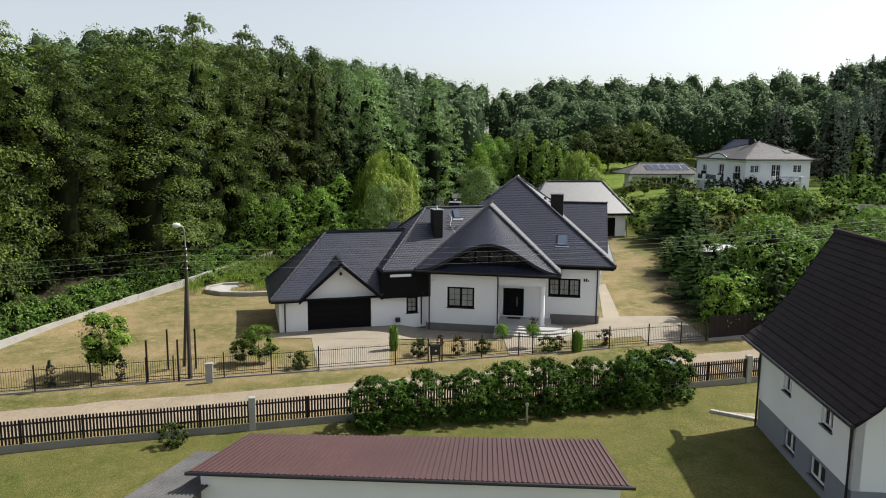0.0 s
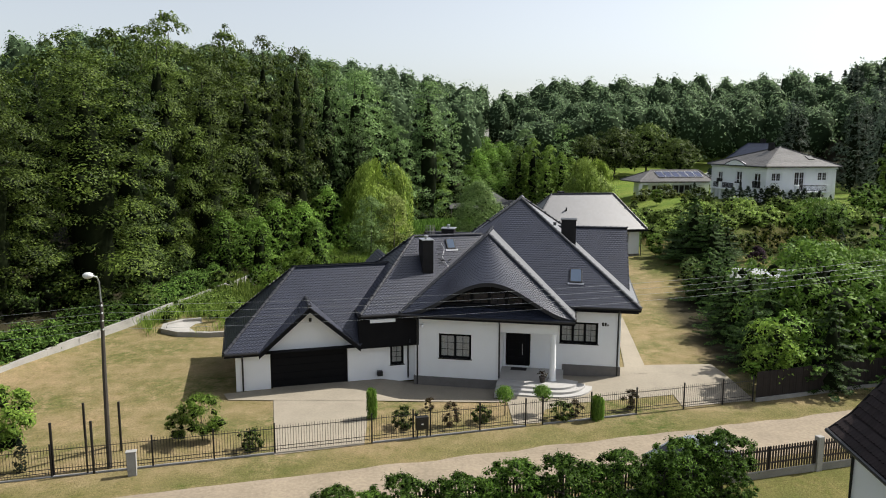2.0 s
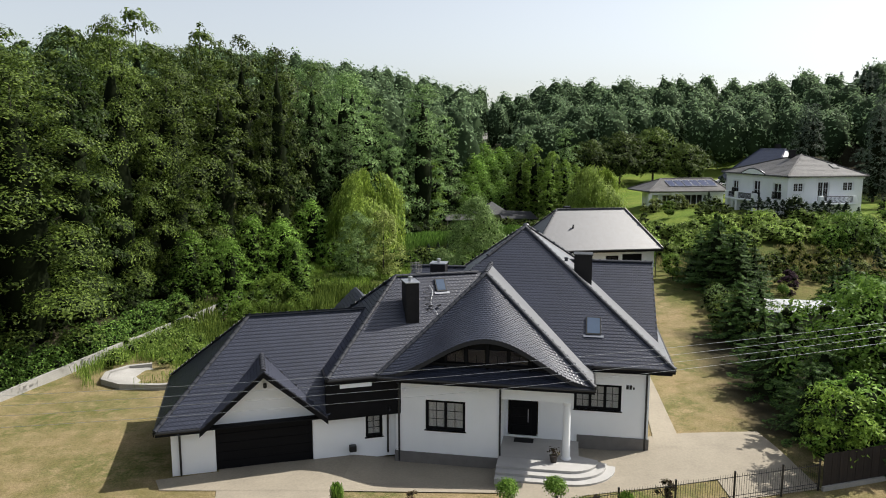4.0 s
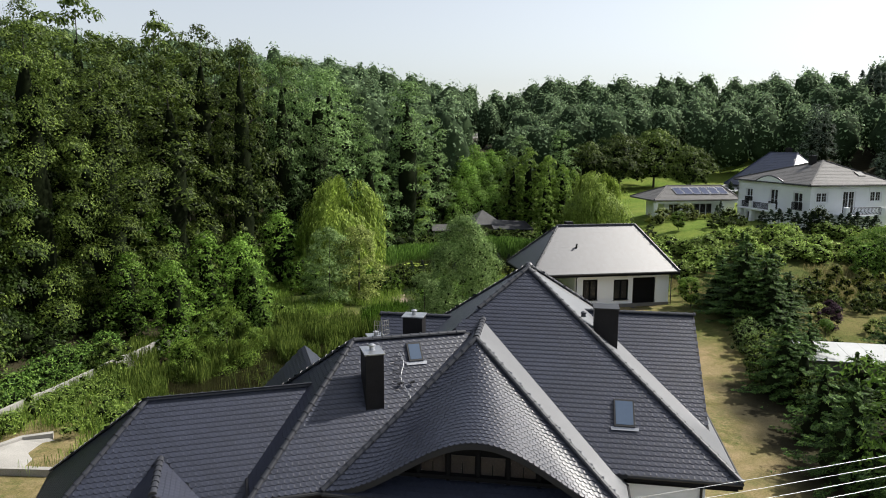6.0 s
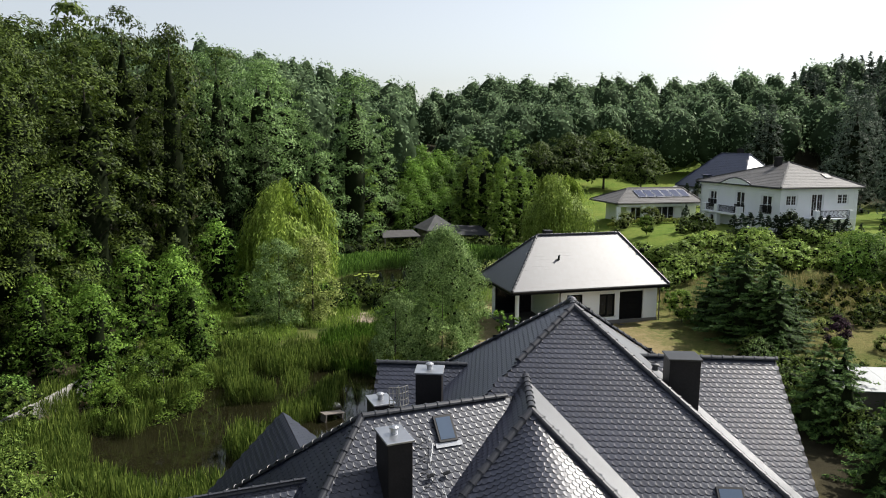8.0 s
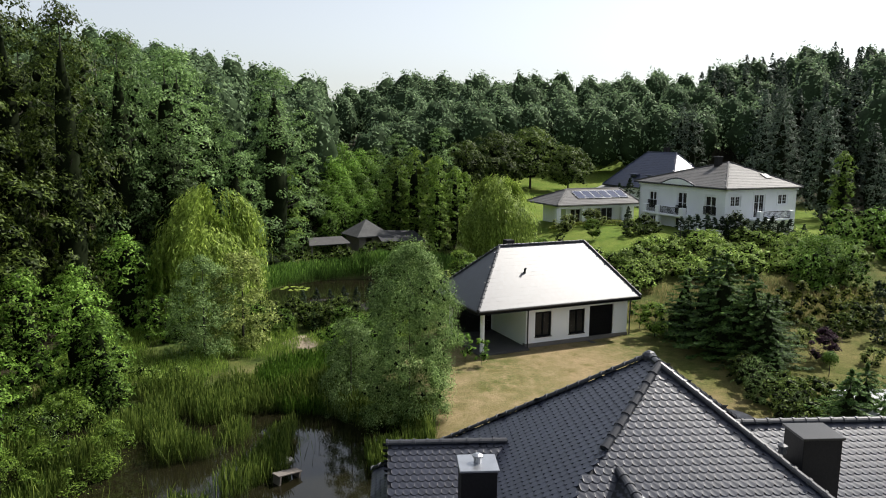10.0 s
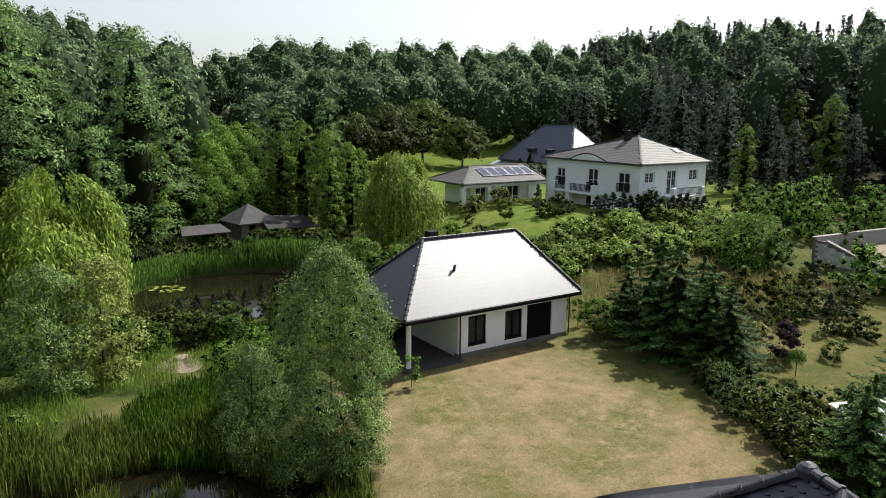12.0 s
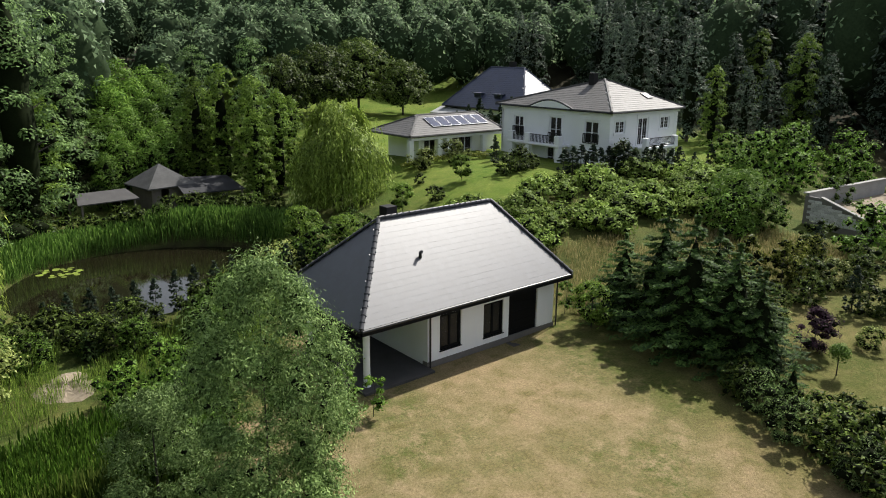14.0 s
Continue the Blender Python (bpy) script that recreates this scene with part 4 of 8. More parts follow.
for k in range(7):
    a = (k - 3) / 3
    tube([(a * 0.3, -0.12 + 0.12 * a * a, -0.28), (a * 0.3, -0.05 + 0.12 * a * a, 0.28)], 0.011, 4, bm)
for z in (-0.28, -0.1, 0.1, 0.28):
    tube([((k - 3) / 3 * 0.3, -0.12 + 0.12 * ((k - 3) / 3) ** 2 + 0.12 * (z + 0.28), z) for k in range(7)], 0.011, 4, bm)
part("antenna_grid", bm, OLDCONC, ant, "", Matrix.Translation((0, -0.06, 0.95)))
for k in range(2):
    part("roof_ladder_bracket", tube([(9.3 + 0.5 * k, -1.6, 7.0), (9.5 + 0.5 * k, -1.6, 7.05)], 0.05, 6), BLACKMETAL, house, "", G)
part("roof_cable", tube([(9.35 + 0.22 * math.sin(k * 1.7), -0.75 - 0.075 * k, 7.86 - 0.075 * k + 0.05 * math.cos(k * 1.7)) for k in range(16)], 0.014, 4), BLACKMETAL, house, "", G)
part("roof_cable", tube([(9.6 + 0.12 * math.sin(k * 0.9), -0.6 - 0.16 * k, 7.98 - 0.16 * k) for k in range(12)], 0.012, 4), CREAM, house, "", G)

# ---- paved yard of the house ----
def yard(name, pts_rows, label, lift):
    draped(name, pts_rows, PAVING, label, "paving", lift)


def strip_rows(a0, a1, b0, b1, n, k=10):
    """Rows between the lines a0-a1 and b0-b1."""
    out = []
    for i in range(n + 1):
        a = Vector(a0).lerp(Vector(a1), i / n)
        b = Vector(b0).lerp(Vector(b1), i / n)
        out.append([a.lerp(b, j / k) for j in range(k + 1)])
    return out


yard("pavement", strip_rows((-8.3, 41.6), (-10.8, 51.0), (-4.2, 42.9), (-5.0, 52.5), 14), "beige block paving of the garage drive", 0.03)
yard("pavement", strip_rows((-13.4, 49.7), (-2.0, 53.6), (-12.8, 48.7), (-2.5, 48.9), 14), "beige block paving along the house", 0.04)
yard("pavement", strip_rows((-2.6, 48.9), (3.0, 48.9), (-2.0, 54), (3.0, 54), 10), "beige block paving by the front wall", 0.04)
yard("pavement", strip_rows((3.3, 45.6), (2.95, 54), (4.75, 45.9), (6.5, 54), 12), "beige block path to the porch", 0.04)
yard("pavement", strip_rows((6.4, 48.7), (6.4, 54.0), (13.0, 50.3), (13.0, 55.3), 14, 12), "beige block paved drive beside the house", 0.035)
yard("pavement", strip_rows((12.95, 48.4), (12.95, 55.3), (17.4, 49.6), (16.9, 55.6), 14, 8), "beige block paved drive by the gate", 0.039)
yard("pavement", strip_rows((4.7, 47.4), (4.8, 54.0), (6.45, 48.7), (6.45, 54.0), 8, 4), "beige block paving beside the steps", 0.038)
yard("pavement", strip_rows((10.9, 53.5), (13.2, 68), (12.3, 53.5), (13.9, 68), 20, 3), "narrow paved strip along the side wall", 0.045)

# ---- garden house ----
outb = thing("garden_house", "white garden house with a flat grey tile hip roof", "house")
O = OUTB


def op(u, v, z):
    return at(O, u, v, z)


OA, OB, OL, OR, OZR, OZE, OB0 = 3.94, 4.02, 3.77, 2.77, 8.37, 4.42, 0.9
bm = box(-7.2, 6.2, -3.4, 3.4, 4.05, 4.12)
bm.transform(O)
oroof = part("roof", bm, BLACK, outb, "grey flat-tile hip roof")
ofaces = [[op(-OA - OL, -OB, OZE), op(OA + OR, -OB, OZE), op(OA, 0, OZR), op(-OA, 0, OZR)], [op(-OA - OL, OB, OZE), op(-OA - OL, -OB, OZE), op(-OA, 0, OZR)],
          [op(OA + OR, OB, OZE), op(-OA - OL, OB, OZE), op(-OA, 0, OZR), op(OA, 0, OZR)], [op(OA + OR, -OB, OZE), op(OA + OR, OB, OZE), op(OA, 0, OZR)]]
OSHAPE = tile_shape(0.3, 0.34, 0.018, 0.06)
OUT_SPOTS = []
for poly in ofaces:
    slab(poly, oroof)
    OUT_SPOTS += tile_spots(poly, 0.3, 0.34)
for a, b in ((op(-OA - OL, -OB, OZE), op(-OA, 0, OZR)), (op(OA + OR, -OB, OZE), op(OA, 0, OZR)), (op(-OA - OL, OB, OZE), op(-OA, 0, OZR)), (op(OA + OR, OB, OZE), op(OA, 0, OZR)), (op(-OA, 0, OZR), op(OA, 0, OZR))):
    ridge_line(a, b, outb)
for a, b in ((op(-OA - OL, -OB - 0.05, OZE - 0.04), op(OA + OR, -OB - 0.05, OZE - 0.04)), (op(-OA - OL - 0.05, OB, OZE - 0.04), op(-OA - OL - 0.05, -OB, OZE - 0.04)), (op(OA + OR + 0.05, -OB, OZE - 0.04), op(OA + OR + 0.05, OB, OZE - 0.04))):
    fascia(a, b, outb, 0.26)
    gutter(a + Vector((0, 0, -0.04)), b + Vector((0, 0, -0.04)), outb)
part("wall", wall_mesh(-3.27, 6.1, OB0, 4.1, -3.25, -2.97, [(-2.47, -1.03, 1.75, 3.7), (0.57, 2.03, 1.68, 3.62), (2.47, 4.74, 1.05, 3.76)]), WHITE, outb, "white rendered wall", O)
part("wall", box(5.82, 6.1, -2.97, 3.25, OB0, 4.1), WHITE, outb, "", O)
part("wall", box(-3.27, 6.1, 3.0, 3.27, OB0, 4.1), WHITE, outb, "", O)
part("wall", wall_mesh(-3.27, -2.99, OB0, 4.1, -2.97, 3.0, []), WHITE, outb, "", O)
part("porch_back_wall", box(-7.0, -3.27, 2.2, 2.45, OB0, 4.1), WHITE, outb, "", O)
# Dark door spans the back wall to stand in for porch shade
pd = part("porch_door", box(-6.85, -3.4, 2.12, 2.2, 1.12, 3.85), DOORBLACK, outb, "dark glazed terrace door, widened to stand in for porch shade", O)
for k in range(3):
    part("pane", box(-6.72 + 1.13 * k, -5.72 + 1.13 * k, 2.1, 2.118, 1.3, 3.7), GLASS, pd)
part("plinth", box(-3.32, 6.16, -3.3, -2.9, 0.2, 1.32), PLINTH, outb, "dark grey plinth", O)
part("plinth", box(5.9, 6.16, -2.9, 3.2, 0.2, 1.3), PLINTH, outb, "", O)
# Dark tone of terrace, step and strip puts porch and eave shade into colour
part("terrace", box(-7.5, -3.27, -3.9, 2.45, 0.2, 1.12, bevel=0.02), DEEPGREY, outb, "dark grey terrace slab, porch shade put into its tone", O)
part("terrace_step", box(-7.9, -3.4, -4.4, -3.9, 0.2, 0.98, bevel=0.02), CONCRETE, outb, "", O)
part("door_step", box(2.2, 5.2, -4.0, -3.3, 0.2, 1.0, bevel=0.02), DEEPGREY, outb, "", O)
part("apron", box(-3.4, 6.9, -4.35, -3.28, 0.2, 0.985), DEEPGREY, outb, "dark strip along the wall in place of the eave's shadow", O)
part("column", lathe([(0.2, 1.1), (0.17, 1.2), (0.17, 4.0), (0.2, 4.1)], 16), WHITE, outb, "round white porch column", O @ Matrix.Translation((-6.93, -3.2, 0)))
part("column", lathe([(0.2, 1.1), (0.17, 1.2), (0.17, 4.0), (0.2, 4.1)], 16), WHITE, outb, "", O @ Matrix.Translation((-6.93, 2.3, 0)))
window(outb, O, -2.47, -1.03, 1.75, 3.7, -3.25, 2, (1, 1), curtain=False)
window(outb, O, 0.57, 2.03, 1.68, 3.62, -3.25, 2, (1, 1), curtain=False)
og = part("garage_door", box(2.5, 4.72, -3.15, -3.07, 1.05, 3.74), DOORBLACK, outb, "dark sectional door", O)
for k in range(5):
    part("door_panel", box(2.52, 4.7, -3.175, -3.155, 1.08 + 0.53 * k, 1.57 + 0.53 * k, bevel=0.01), DOORBLACK, og)
downpipe(O, -3.15, -4.05, 1.0, 4.35, 0.72, outb)
downpipe(O, 6.3, -4.05, 1.0, 4.35, 0.72, outb)
part("roof_vent", tube([(0, 0, 0), (0, -0.02, 0.3), (0.0, -0.16, 0.36)], 0.085, 10), BLACKMETAL, outb, "black vent cowl", Matrix.Translation(op(-2.7, -1.9, OZR - 1.9 * (OZR - OZE) / OB)))
part("chimney", wall_box(-2.6, -1.9, 1.2, 1.9, 6.2, 8.6), CLINKER, outb, "", O)

# ---- villa up the slope ----
def simple_hip(parent, pts, ridge, material, shape_w, shape_l, round_=0.06, lift=0.035):
    """A hip roof over four eave corners (front left, front right, back right, back left) with a two-ended ridge."""
    a, b, c, d = pts
    r0, r1 = ridge
    faces = [[a, b, r1, r0], [b, c, r1], [c, d, r0, r1], [d, a, r0]]
    spots = []
    for poly in faces:
        slab(poly, parent, "slope", material)
        spots += tile_spots(poly, shape_w, shape_l)
    tagged(part("roof_tiles", joined(tile_shape(shape_w, shape_l, lift, round_), spots, material, "roof_tiles"), material, parent), kind="stuff")
    for p, q in ((a, r0), (d, r0), (b, r1), (c, r1), (r0, r1)):
        part("hip_cap", tube([p + Vector((0, 0, 0.03)), q + Vector((0, 0, 0.03))], 0.12, 6), material, parent)
    for p, q in ((a, b), (b, c), (c, d), (d, a)):
        part("gutter", tube([p - Vector((0, 0, 0.1)), q - Vector((0, 0, 0.1))], 0.1, 6), BLACKMETAL, parent)


def balcony(parent, m, x0, x1, y0, y1, z):
    b = part("balcony", box(x0, x1, y0, y1, z - 0.22, z, bevel=0.03), CREAM, parent, "", m)
    for x in (x0 + 0.25, x1 - 0.25):
        part("balcony_pier", box(x - 0.28, x + 0.28, y0 + 0.05, y0 + 0.6, z, z + 1.0, bevel=0.03), CREAM, b)
    for q in (0.12, 0.95):
        part("rail", tube([(x0 + 0.5, y0 + 0.2, z + q), (x1 - 0.5, y0 + 0.2, z + q)], 0.045, 6), IRON, b, "black wrought-iron rail")
    k = x0 + 0.6
    while k < x1 - 0.5:
        part("baluster", tube([(k, y0 + 0.2, z + 0.12), (k + 0.08, y0 + 0.14, z + 0.5), (k, y0 + 0.2, z + 0.95)], 0.03, 4), IRON, b)
        k += 0.2
    return b


villa = thing("villa", "white two-storey villa with a grey hip roof", "house")
V = VILLA
VB, VE, VW, VL = 4.3, 11.03, 12.8, 16.8


def vp(u, v, z):
    return at(V, u, v, z)


ov = 0.55
simple_hip(villa, [vp(0, 0, VE), vp(VW, 0, VE), vp(VW, VL, VE), vp(0, VL, VE)], [vp(VW / 2, 6.2, 13.9), vp(VW / 2, 6.2 + 0.01, 13.9)], GREYTILE, 0.42, 0.4)
rw = [(1.38, 3.02, 8.73, 10.05), (5.2, 7.0, 7.25, 10.2), (9.15, 10.83, 8.79, 10.15), (5.2, 7.0, 4.5, 6.7), (9.3, 10.9, 5.2, 6.6)]
part("wall", wall_mesh(ov, VW - ov, VB - 0.6, VE - 0.1, ov, ov + 0.35, rw), CREAM, villa, "pale rendered facade", V)
for h in rw:
    window(villa, V, *h, ov, 2, (2, 3), CREAM, curtain=False, sill=False)
lw = [(2.0, 3.8, 7.6, 9.87), (7.0, 8.7, 7.3, 10.0), (12.7, 14.2, 7.6, 9.75), (2.2, 3.75, 4.9, 6.6), (7.0, 9.0, 4.5, 6.7), (12.6, 13.9, 4.9, 6.5)]
# long facade, mirrored so that its x runs back from the near corner
VLF = Matrix(((V[0][1], V[0][0], 0, vp(ov, 0, 0).x), (V[1][1], V[1][0], 0, vp(ov, 0, 0).y), (0, 0, 1, 0), (0, 0, 0, 1)))


def flipped(bm):
    bm.transform(VLF)
    return bm


part("wall", flipped(wall_mesh(ov + 0.35, VL - ov, VB - 0.6, VE - 0.1, 0, 0.35, lw)), CREAM, villa, "pale rendered facade")
part("wall", box(VW - ov - 0.35, VW - ov, ov, VL - ov, VB - 0.6, VE - 0.1), CREAM, villa, "", V)
part("wall", box(ov, VW - ov, VL - ov - 0.35, VL - ov, VB - 0.6, VE - 0.1), CREAM, villa, "", V)
for a, b, c, d in lw:
    # Dark panel in the opening, in place of the unlit room behind
    w = part("window", flipped(box(a, b, 0.2, 0.22, c, d)), ROOM_SHADE, villa)
    fr = bmesh.new()
    for p, q, r, s in ((a, b, c, c + 0.09), (a, b, d - 0.09, d), (a, a + 0.09, c, d), (b - 0.09, b, c, d), ((a + b) / 2 - 0.06, (a + b) / 2 + 0.06, c, d)):
        box(p, q, 0.08, 0.16, r, s, fr)
    part("frame", flipped(fr), CREAM, w, "white window frame")
    for k in (0, 1):
        p, q = (a + 0.09, (a + b) / 2 - 0.06) if k == 0 else ((a + b) / 2 + 0.06, b - 0.09)
        part("pane", flipped(box(p, q, 0.12, 0.13, c + 0.09, d - 0.09)), GLASS, w)
        part("glazing_bar", flipped(box(p, q, 0.09, 0.12, (c + d) / 2 - 0.025, (c + d) / 2 + 0.025)), CREAM, w)
    if d - c > 1.9 and c > 7:
        for k in range(11):
            x = a - 0.1 + (b - a + 0.2) * k / 10
            part("guard_bar", flipped(box(x - 0.03, x + 0.03, -0.13, -0.07, c + 0.05, c + 0.95)), IRON, w)
        part("guard_rail", flipped(box(a - 0.1, b + 0.1, -0.15, -0.06, c + 0.93, c + 1.03)), IRON, w)
        part("guard_rail", flipped(box(a - 0.1, b + 0.1, -0.13, -0.08, c + 0.0, c + 0.05)), IRON, w)
bal = part("balcony", flipped(box(5.6, 13.4, -1.9, 0.0, 7.0, 7.25, bevel=0.04)), CREAM, villa, "pale balcony on square pillars")
for x in (6.0, 10.4, 13.0):
    part("balcony_pier", flipped(box(x - 0.35, x + 0.35, -1.85, -1.2, 7.25, 8.2, bevel=0.03)), CREAM, bal)
    part("pillar", flipped(box(x - 0.3, x + 0.3, -1.75, -1.15, VB - 0.6, 7.0, bevel=0.03)), CREAM, bal)
for a, b in ((6.35, 10.05), (10.75, 12.65)):
    k = a
    while k <= b:
        part("baluster", flipped(box(k - 0.028, k + 0.028, -1.64, -1.57, 7.3, 8.1)), IRON, bal)
        k += 0.21
    part("rail", flipped(box(a, b, -1.64, -1.57, 8.1, 8.16)), IRON, bal, "black wrought-iron rail")
part("eyebrow_parapet", flipped(prism([(5.3 + 5.9 * k / 16, -0.6, 11.0 + 0.75 * math.sin(math.pi * k / 16)) for k in range(17)], (0, 0.5, 0))), CREAM, villa, "curved white parapet over the middle bay")
part("eyebrow_cap", flipped(tube([(5.1 + 6.3 * k / 16, -0.55, 11.0 + 0.82 * math.sin(math.pi * k / 16)) for k in range(17)], 0.1, 6)), BLACKMETAL, villa)
balcony(villa, V, 4.4, 10.0, -1.3, ov, 7.25)
for x in (4.8, 9.6):
    part("pillar", box(x - 0.3, x + 0.3, -1.1, -0.5, VB - 0.6, 7.03, bevel=0.03), CREAM, villa, "", V)
part("string_course", box(ov - 0.05, VW - ov + 0.05, ov - 0.06, ov, 7.1, 7.3), CREAM, villa, "", V)
part("string_course", flipped(box(0.3, VL - ov, -0.05, 0.0, 7.1, 7.3)), CREAM, villa)
part("cornice", box(ov - 0.2, VW - ov + 0.2, ov - 0.2, ov, VE - 0.45, VE - 0.15), CREAM, villa, "", V)
part("cornice", flipped(box(0.1, VL - ov, -0.2, 0.0, VE - 0.45, VE - 0.15)), CREAM, villa)
def surround(a, b, c, d, along):
    """A raised moulding round an opening, with a small cornice over it."""
    bm = bmesh.new()
    for p, q, r, t in ((a - 0.2, a, c, d), (b, b + 0.2, c, d), (a - 0.2, b + 0.2, d, d + 0.2), (a - 0.25, b + 0.25, c - 0.14, c)):
        box(p, q, -0.06, 0.0, r, t, bm)
    box(a - 0.3, b + 0.3, -0.13, 0.0, d + 0.2, d + 0.29, bm)
    if along:
        bm.transform(VLF)
        part("window_surround", bm, CREAM, villa)
    else:
        part("window_surround", bm, CREAM, villa, "", V @ Matrix.Translation((0, ov, 0)))


for h in lw:
    surround(*h, True)
for h in rw:
    surround(*h, False)
for k in range(11):
    w_, z_ = (0.62, 0.44)[k % 2], VB + 0.1 + 0.56 * k
    part("quoin", box(ov - 0.045, ov + w_, ov - 0.045, ov, z_, z_ + 0.5, bevel=0.012), CREAM, villa, "", V)
    part("quoin", flipped(box(ov, ov + w_, -0.045, 0.0, z_, z_ + 0.5, bevel=0.012)), CREAM, villa)
    part("quoin", box(VW - ov - w_, VW - ov + 0.045, ov - 0.045, ov, z_, z_ + 0.5, bevel=0.012), CREAM, villa, "", V)
part("chimney", box(5.0, 5.7, 6.6, 7.3, 12.8, 14.5), CLINKER, villa, "dark brick chimney", V)
part("chimney_cap", box(4.9, 5.8, 6.5, 7.4, 14.5, 14.6), BLACKMETAL, villa, "", V)
part("roof_window", box(-0.5, 0.5, 0, 1.1, 0.0, 0.1), BLACKMETAL, villa, "", V @ pose(9.0, 2.0, 12.0, 25, 0, 0))
# low wing with panels on its roof
low = thing("villa_wing", "low white villa wing with a grey hip roof", "house")
LE, LX0, LX1, LY0, LY1 = 7.9, -12.4, 1.5, 16.9, 25.0
simple_hip(low, [vp(LX0, LY0, LE), vp(LX1, LY0, LE), vp(LX1, LY1, LE), vp(LX0, LY1, LE)], [vp(LX0 + 4.0, 20.95, 9.7), vp(LX1 - 1.0, 20.95, 9.7)], GREYTILE, 0.42, 0.4)
holes = [(-9.3, -6.7, 4.35, 7.2), (-5.2, -2.1, 4.35, 7.25)]
part("wall", wall_mesh(LX0 + 2.4, LX1, VB - 0.6, LE - 0.1, LY0 + 1.6, LY0 + 1.9, holes), CREAM, low, "pale rendered wall", V)
part("wall", box(LX0 + 2.4, LX0 + 2.7, LY0 + 1.9, LY1 - 0.6, VB - 0.6, LE - 0.1), CREAM, low, "", V)
part("ceiling", box(LX0 + 0.4, LX1, LY0 + 0.3, LY1 - 0.4, LE - 0.14, LE - 0.09), CREAM, low, "", V)
part("wall", box(LX0 + 2.7, LX1, LY1 - 0.9, LY1 - 0.6, VB - 0.6, LE - 0.1), CREAM, low, "", V)
for h in holes:
    window(low, V, *h, LY0 + 1.6, 3, (1, 2), CREAM, curtain=False, sill=False)
for x in (-11.9, -7.9, -6.6, -1.2):
    part("pillar", box(x - 0.3, x + 0.3, LY0 + 0.35, LY0 + 0.9, VB - 0.6, LE - 0.5, bevel=0.02), CREAM, low, "", V)
part("beam", box(LX0 + 0.4, LX1, LY0 + 0.3, LY0 + 0.95, LE - 0.55, LE - 0.1), CREAM, low, "", V)
part("terrace", box(LX0 - 0.5, LX1, LY0 - 1.6, LY0 + 1.6, VB - 0.6, VB + 0.05), STONE, low, "", V)
sl = math.degrees(math.atan2(9.7 - LE, 4.05))
for k in range(6):
    mm = V @ pose(-8.2 + 1.42 * k, LY0 + 1.3, LE + 1.3 * (9.7 - LE) / 4.05 + 0.1, sl, 0, 0)
    pv = part("solar_panel", box(0, 1.3, 0, 2.1, 0, 0.07), ZINC, low, "blue solar panel in a silver frame", mm)
    part("panel_glass", box(0.05, 1.25, 0.05, 2.05, 0.071, 0.078), PVPANEL, pv)

# house beyond the villa
bgh = thing("far_house", "house with a glossy blue-black roof and dormers", "house")
B = pose(63.0, 164.0, 0, 0, 0, -78)


def bp(u, v, z):
    return at(B, u, v, z)


simple_hip(bgh, [bp(-9.4, -5.8, 8.2), bp(9.4, -5.8, 8.2), bp(9.4, 5.8, 8.2), bp(-9.4, 5.8, 8.2)], [bp(-3.8, 0, 14.35), bp(3.8, 0, 14.35)], NAVYTILE, 0.42, 0.4)
part("wall", wall_mesh(-8.6, 8.6, 3.6, 8.1, -4.9, -4.6, [(-6.2, -3.4, 4.6, 7.2), (1.0, 3.6, 4.6, 7.2)]), CREAM, bgh, "pale wall", B)
part("wall", box(-8.6, -8.3, -4.6, 4.9, 3.6, 8.1), CREAM, bgh, "", B)
part("wall", box(8.3, 8.6, -4.6, 4.9, 3.6, 8.1), CREAM, bgh, "", B)
part("porch_roof", prism([bp(-10.5, -7.5, 7.0), bp(-3.0, -7.5, 7.0), bp(-3.0, -4.8, 8.0), bp(-10.5, -4.8, 8.0)], (0, 0, -0.15)), PALEROOF, bgh, "pale lean-to roof")
for x in (-10.2, -6.8, -3.3):
    part("porch_post", box(x - 0.1, x + 0.1, -7.3, -7.1, 3.6, 7.0), HUTWOOD, bgh, "", B)
for x in (-2.2, 2.4):
    d = part("dormer", box(x - 0.8, x + 0.8, -4.4, -1.6, 8.9, 10.3), NAVYTILE, bgh, "small flat dormer", B)
    part("dormer_pane", box(x - 0.6, x + 0.6, -4.44, -4.4, 9.2, 10.1), GLASS, d)
    part("dormer_roof", box(x - 1.0, x + 1.0, -4.7, -1.4, 10.3, 10.45), NAVYTILE, d)
    part("roof_window", box(-0.55, 0.55, 0, 1.1, 0, 0.12), PALEROOF, bgh, "", B @ pose(x + 0.2, -2.6, 11.1, 43, 0, 0))
part("chimney", box(0.2, 1.1, 0.2, 1.0, 12.4, 15.3), CLINKER, bgh, "", B)

# ---- huts by the far pond ----
hut = thing("garden_hut", "weathered grey hut with a pyramid roof", "hut", pose(6.2, 140.5, gz_late(6.2, 140.5) + 0.5, 0, 0, 20))
part("wall", wall_mesh(-2.0, 2.0, -1.1, 2.5, -2.0, -1.9, [(-1.0, -0.2, 0.9, 2.0)]), HUTWOOD, hut)
for a in (90, 180, 270):
    part("wall", wall_mesh(-2.0, 1.9, -1.1, 2.5, -2.0, -1.9, []), HUTWOOD, hut, "", pose(0, 0, 0, 0, 0, a))
for k in range(4):
    a, b = math.radians(45 + 90 * k), math.radians(135 + 90 * k)
    part("roof_slope", prism([(3.6 * math.cos(a), 3.6 * math.sin(a), 2.3), (3.6 * math.cos(b), 3.6 * math.sin(b), 2.3), (0, 0, 4.3)], (0, 0, -0.12)), HUTROOF, hut, "grey felt roof")
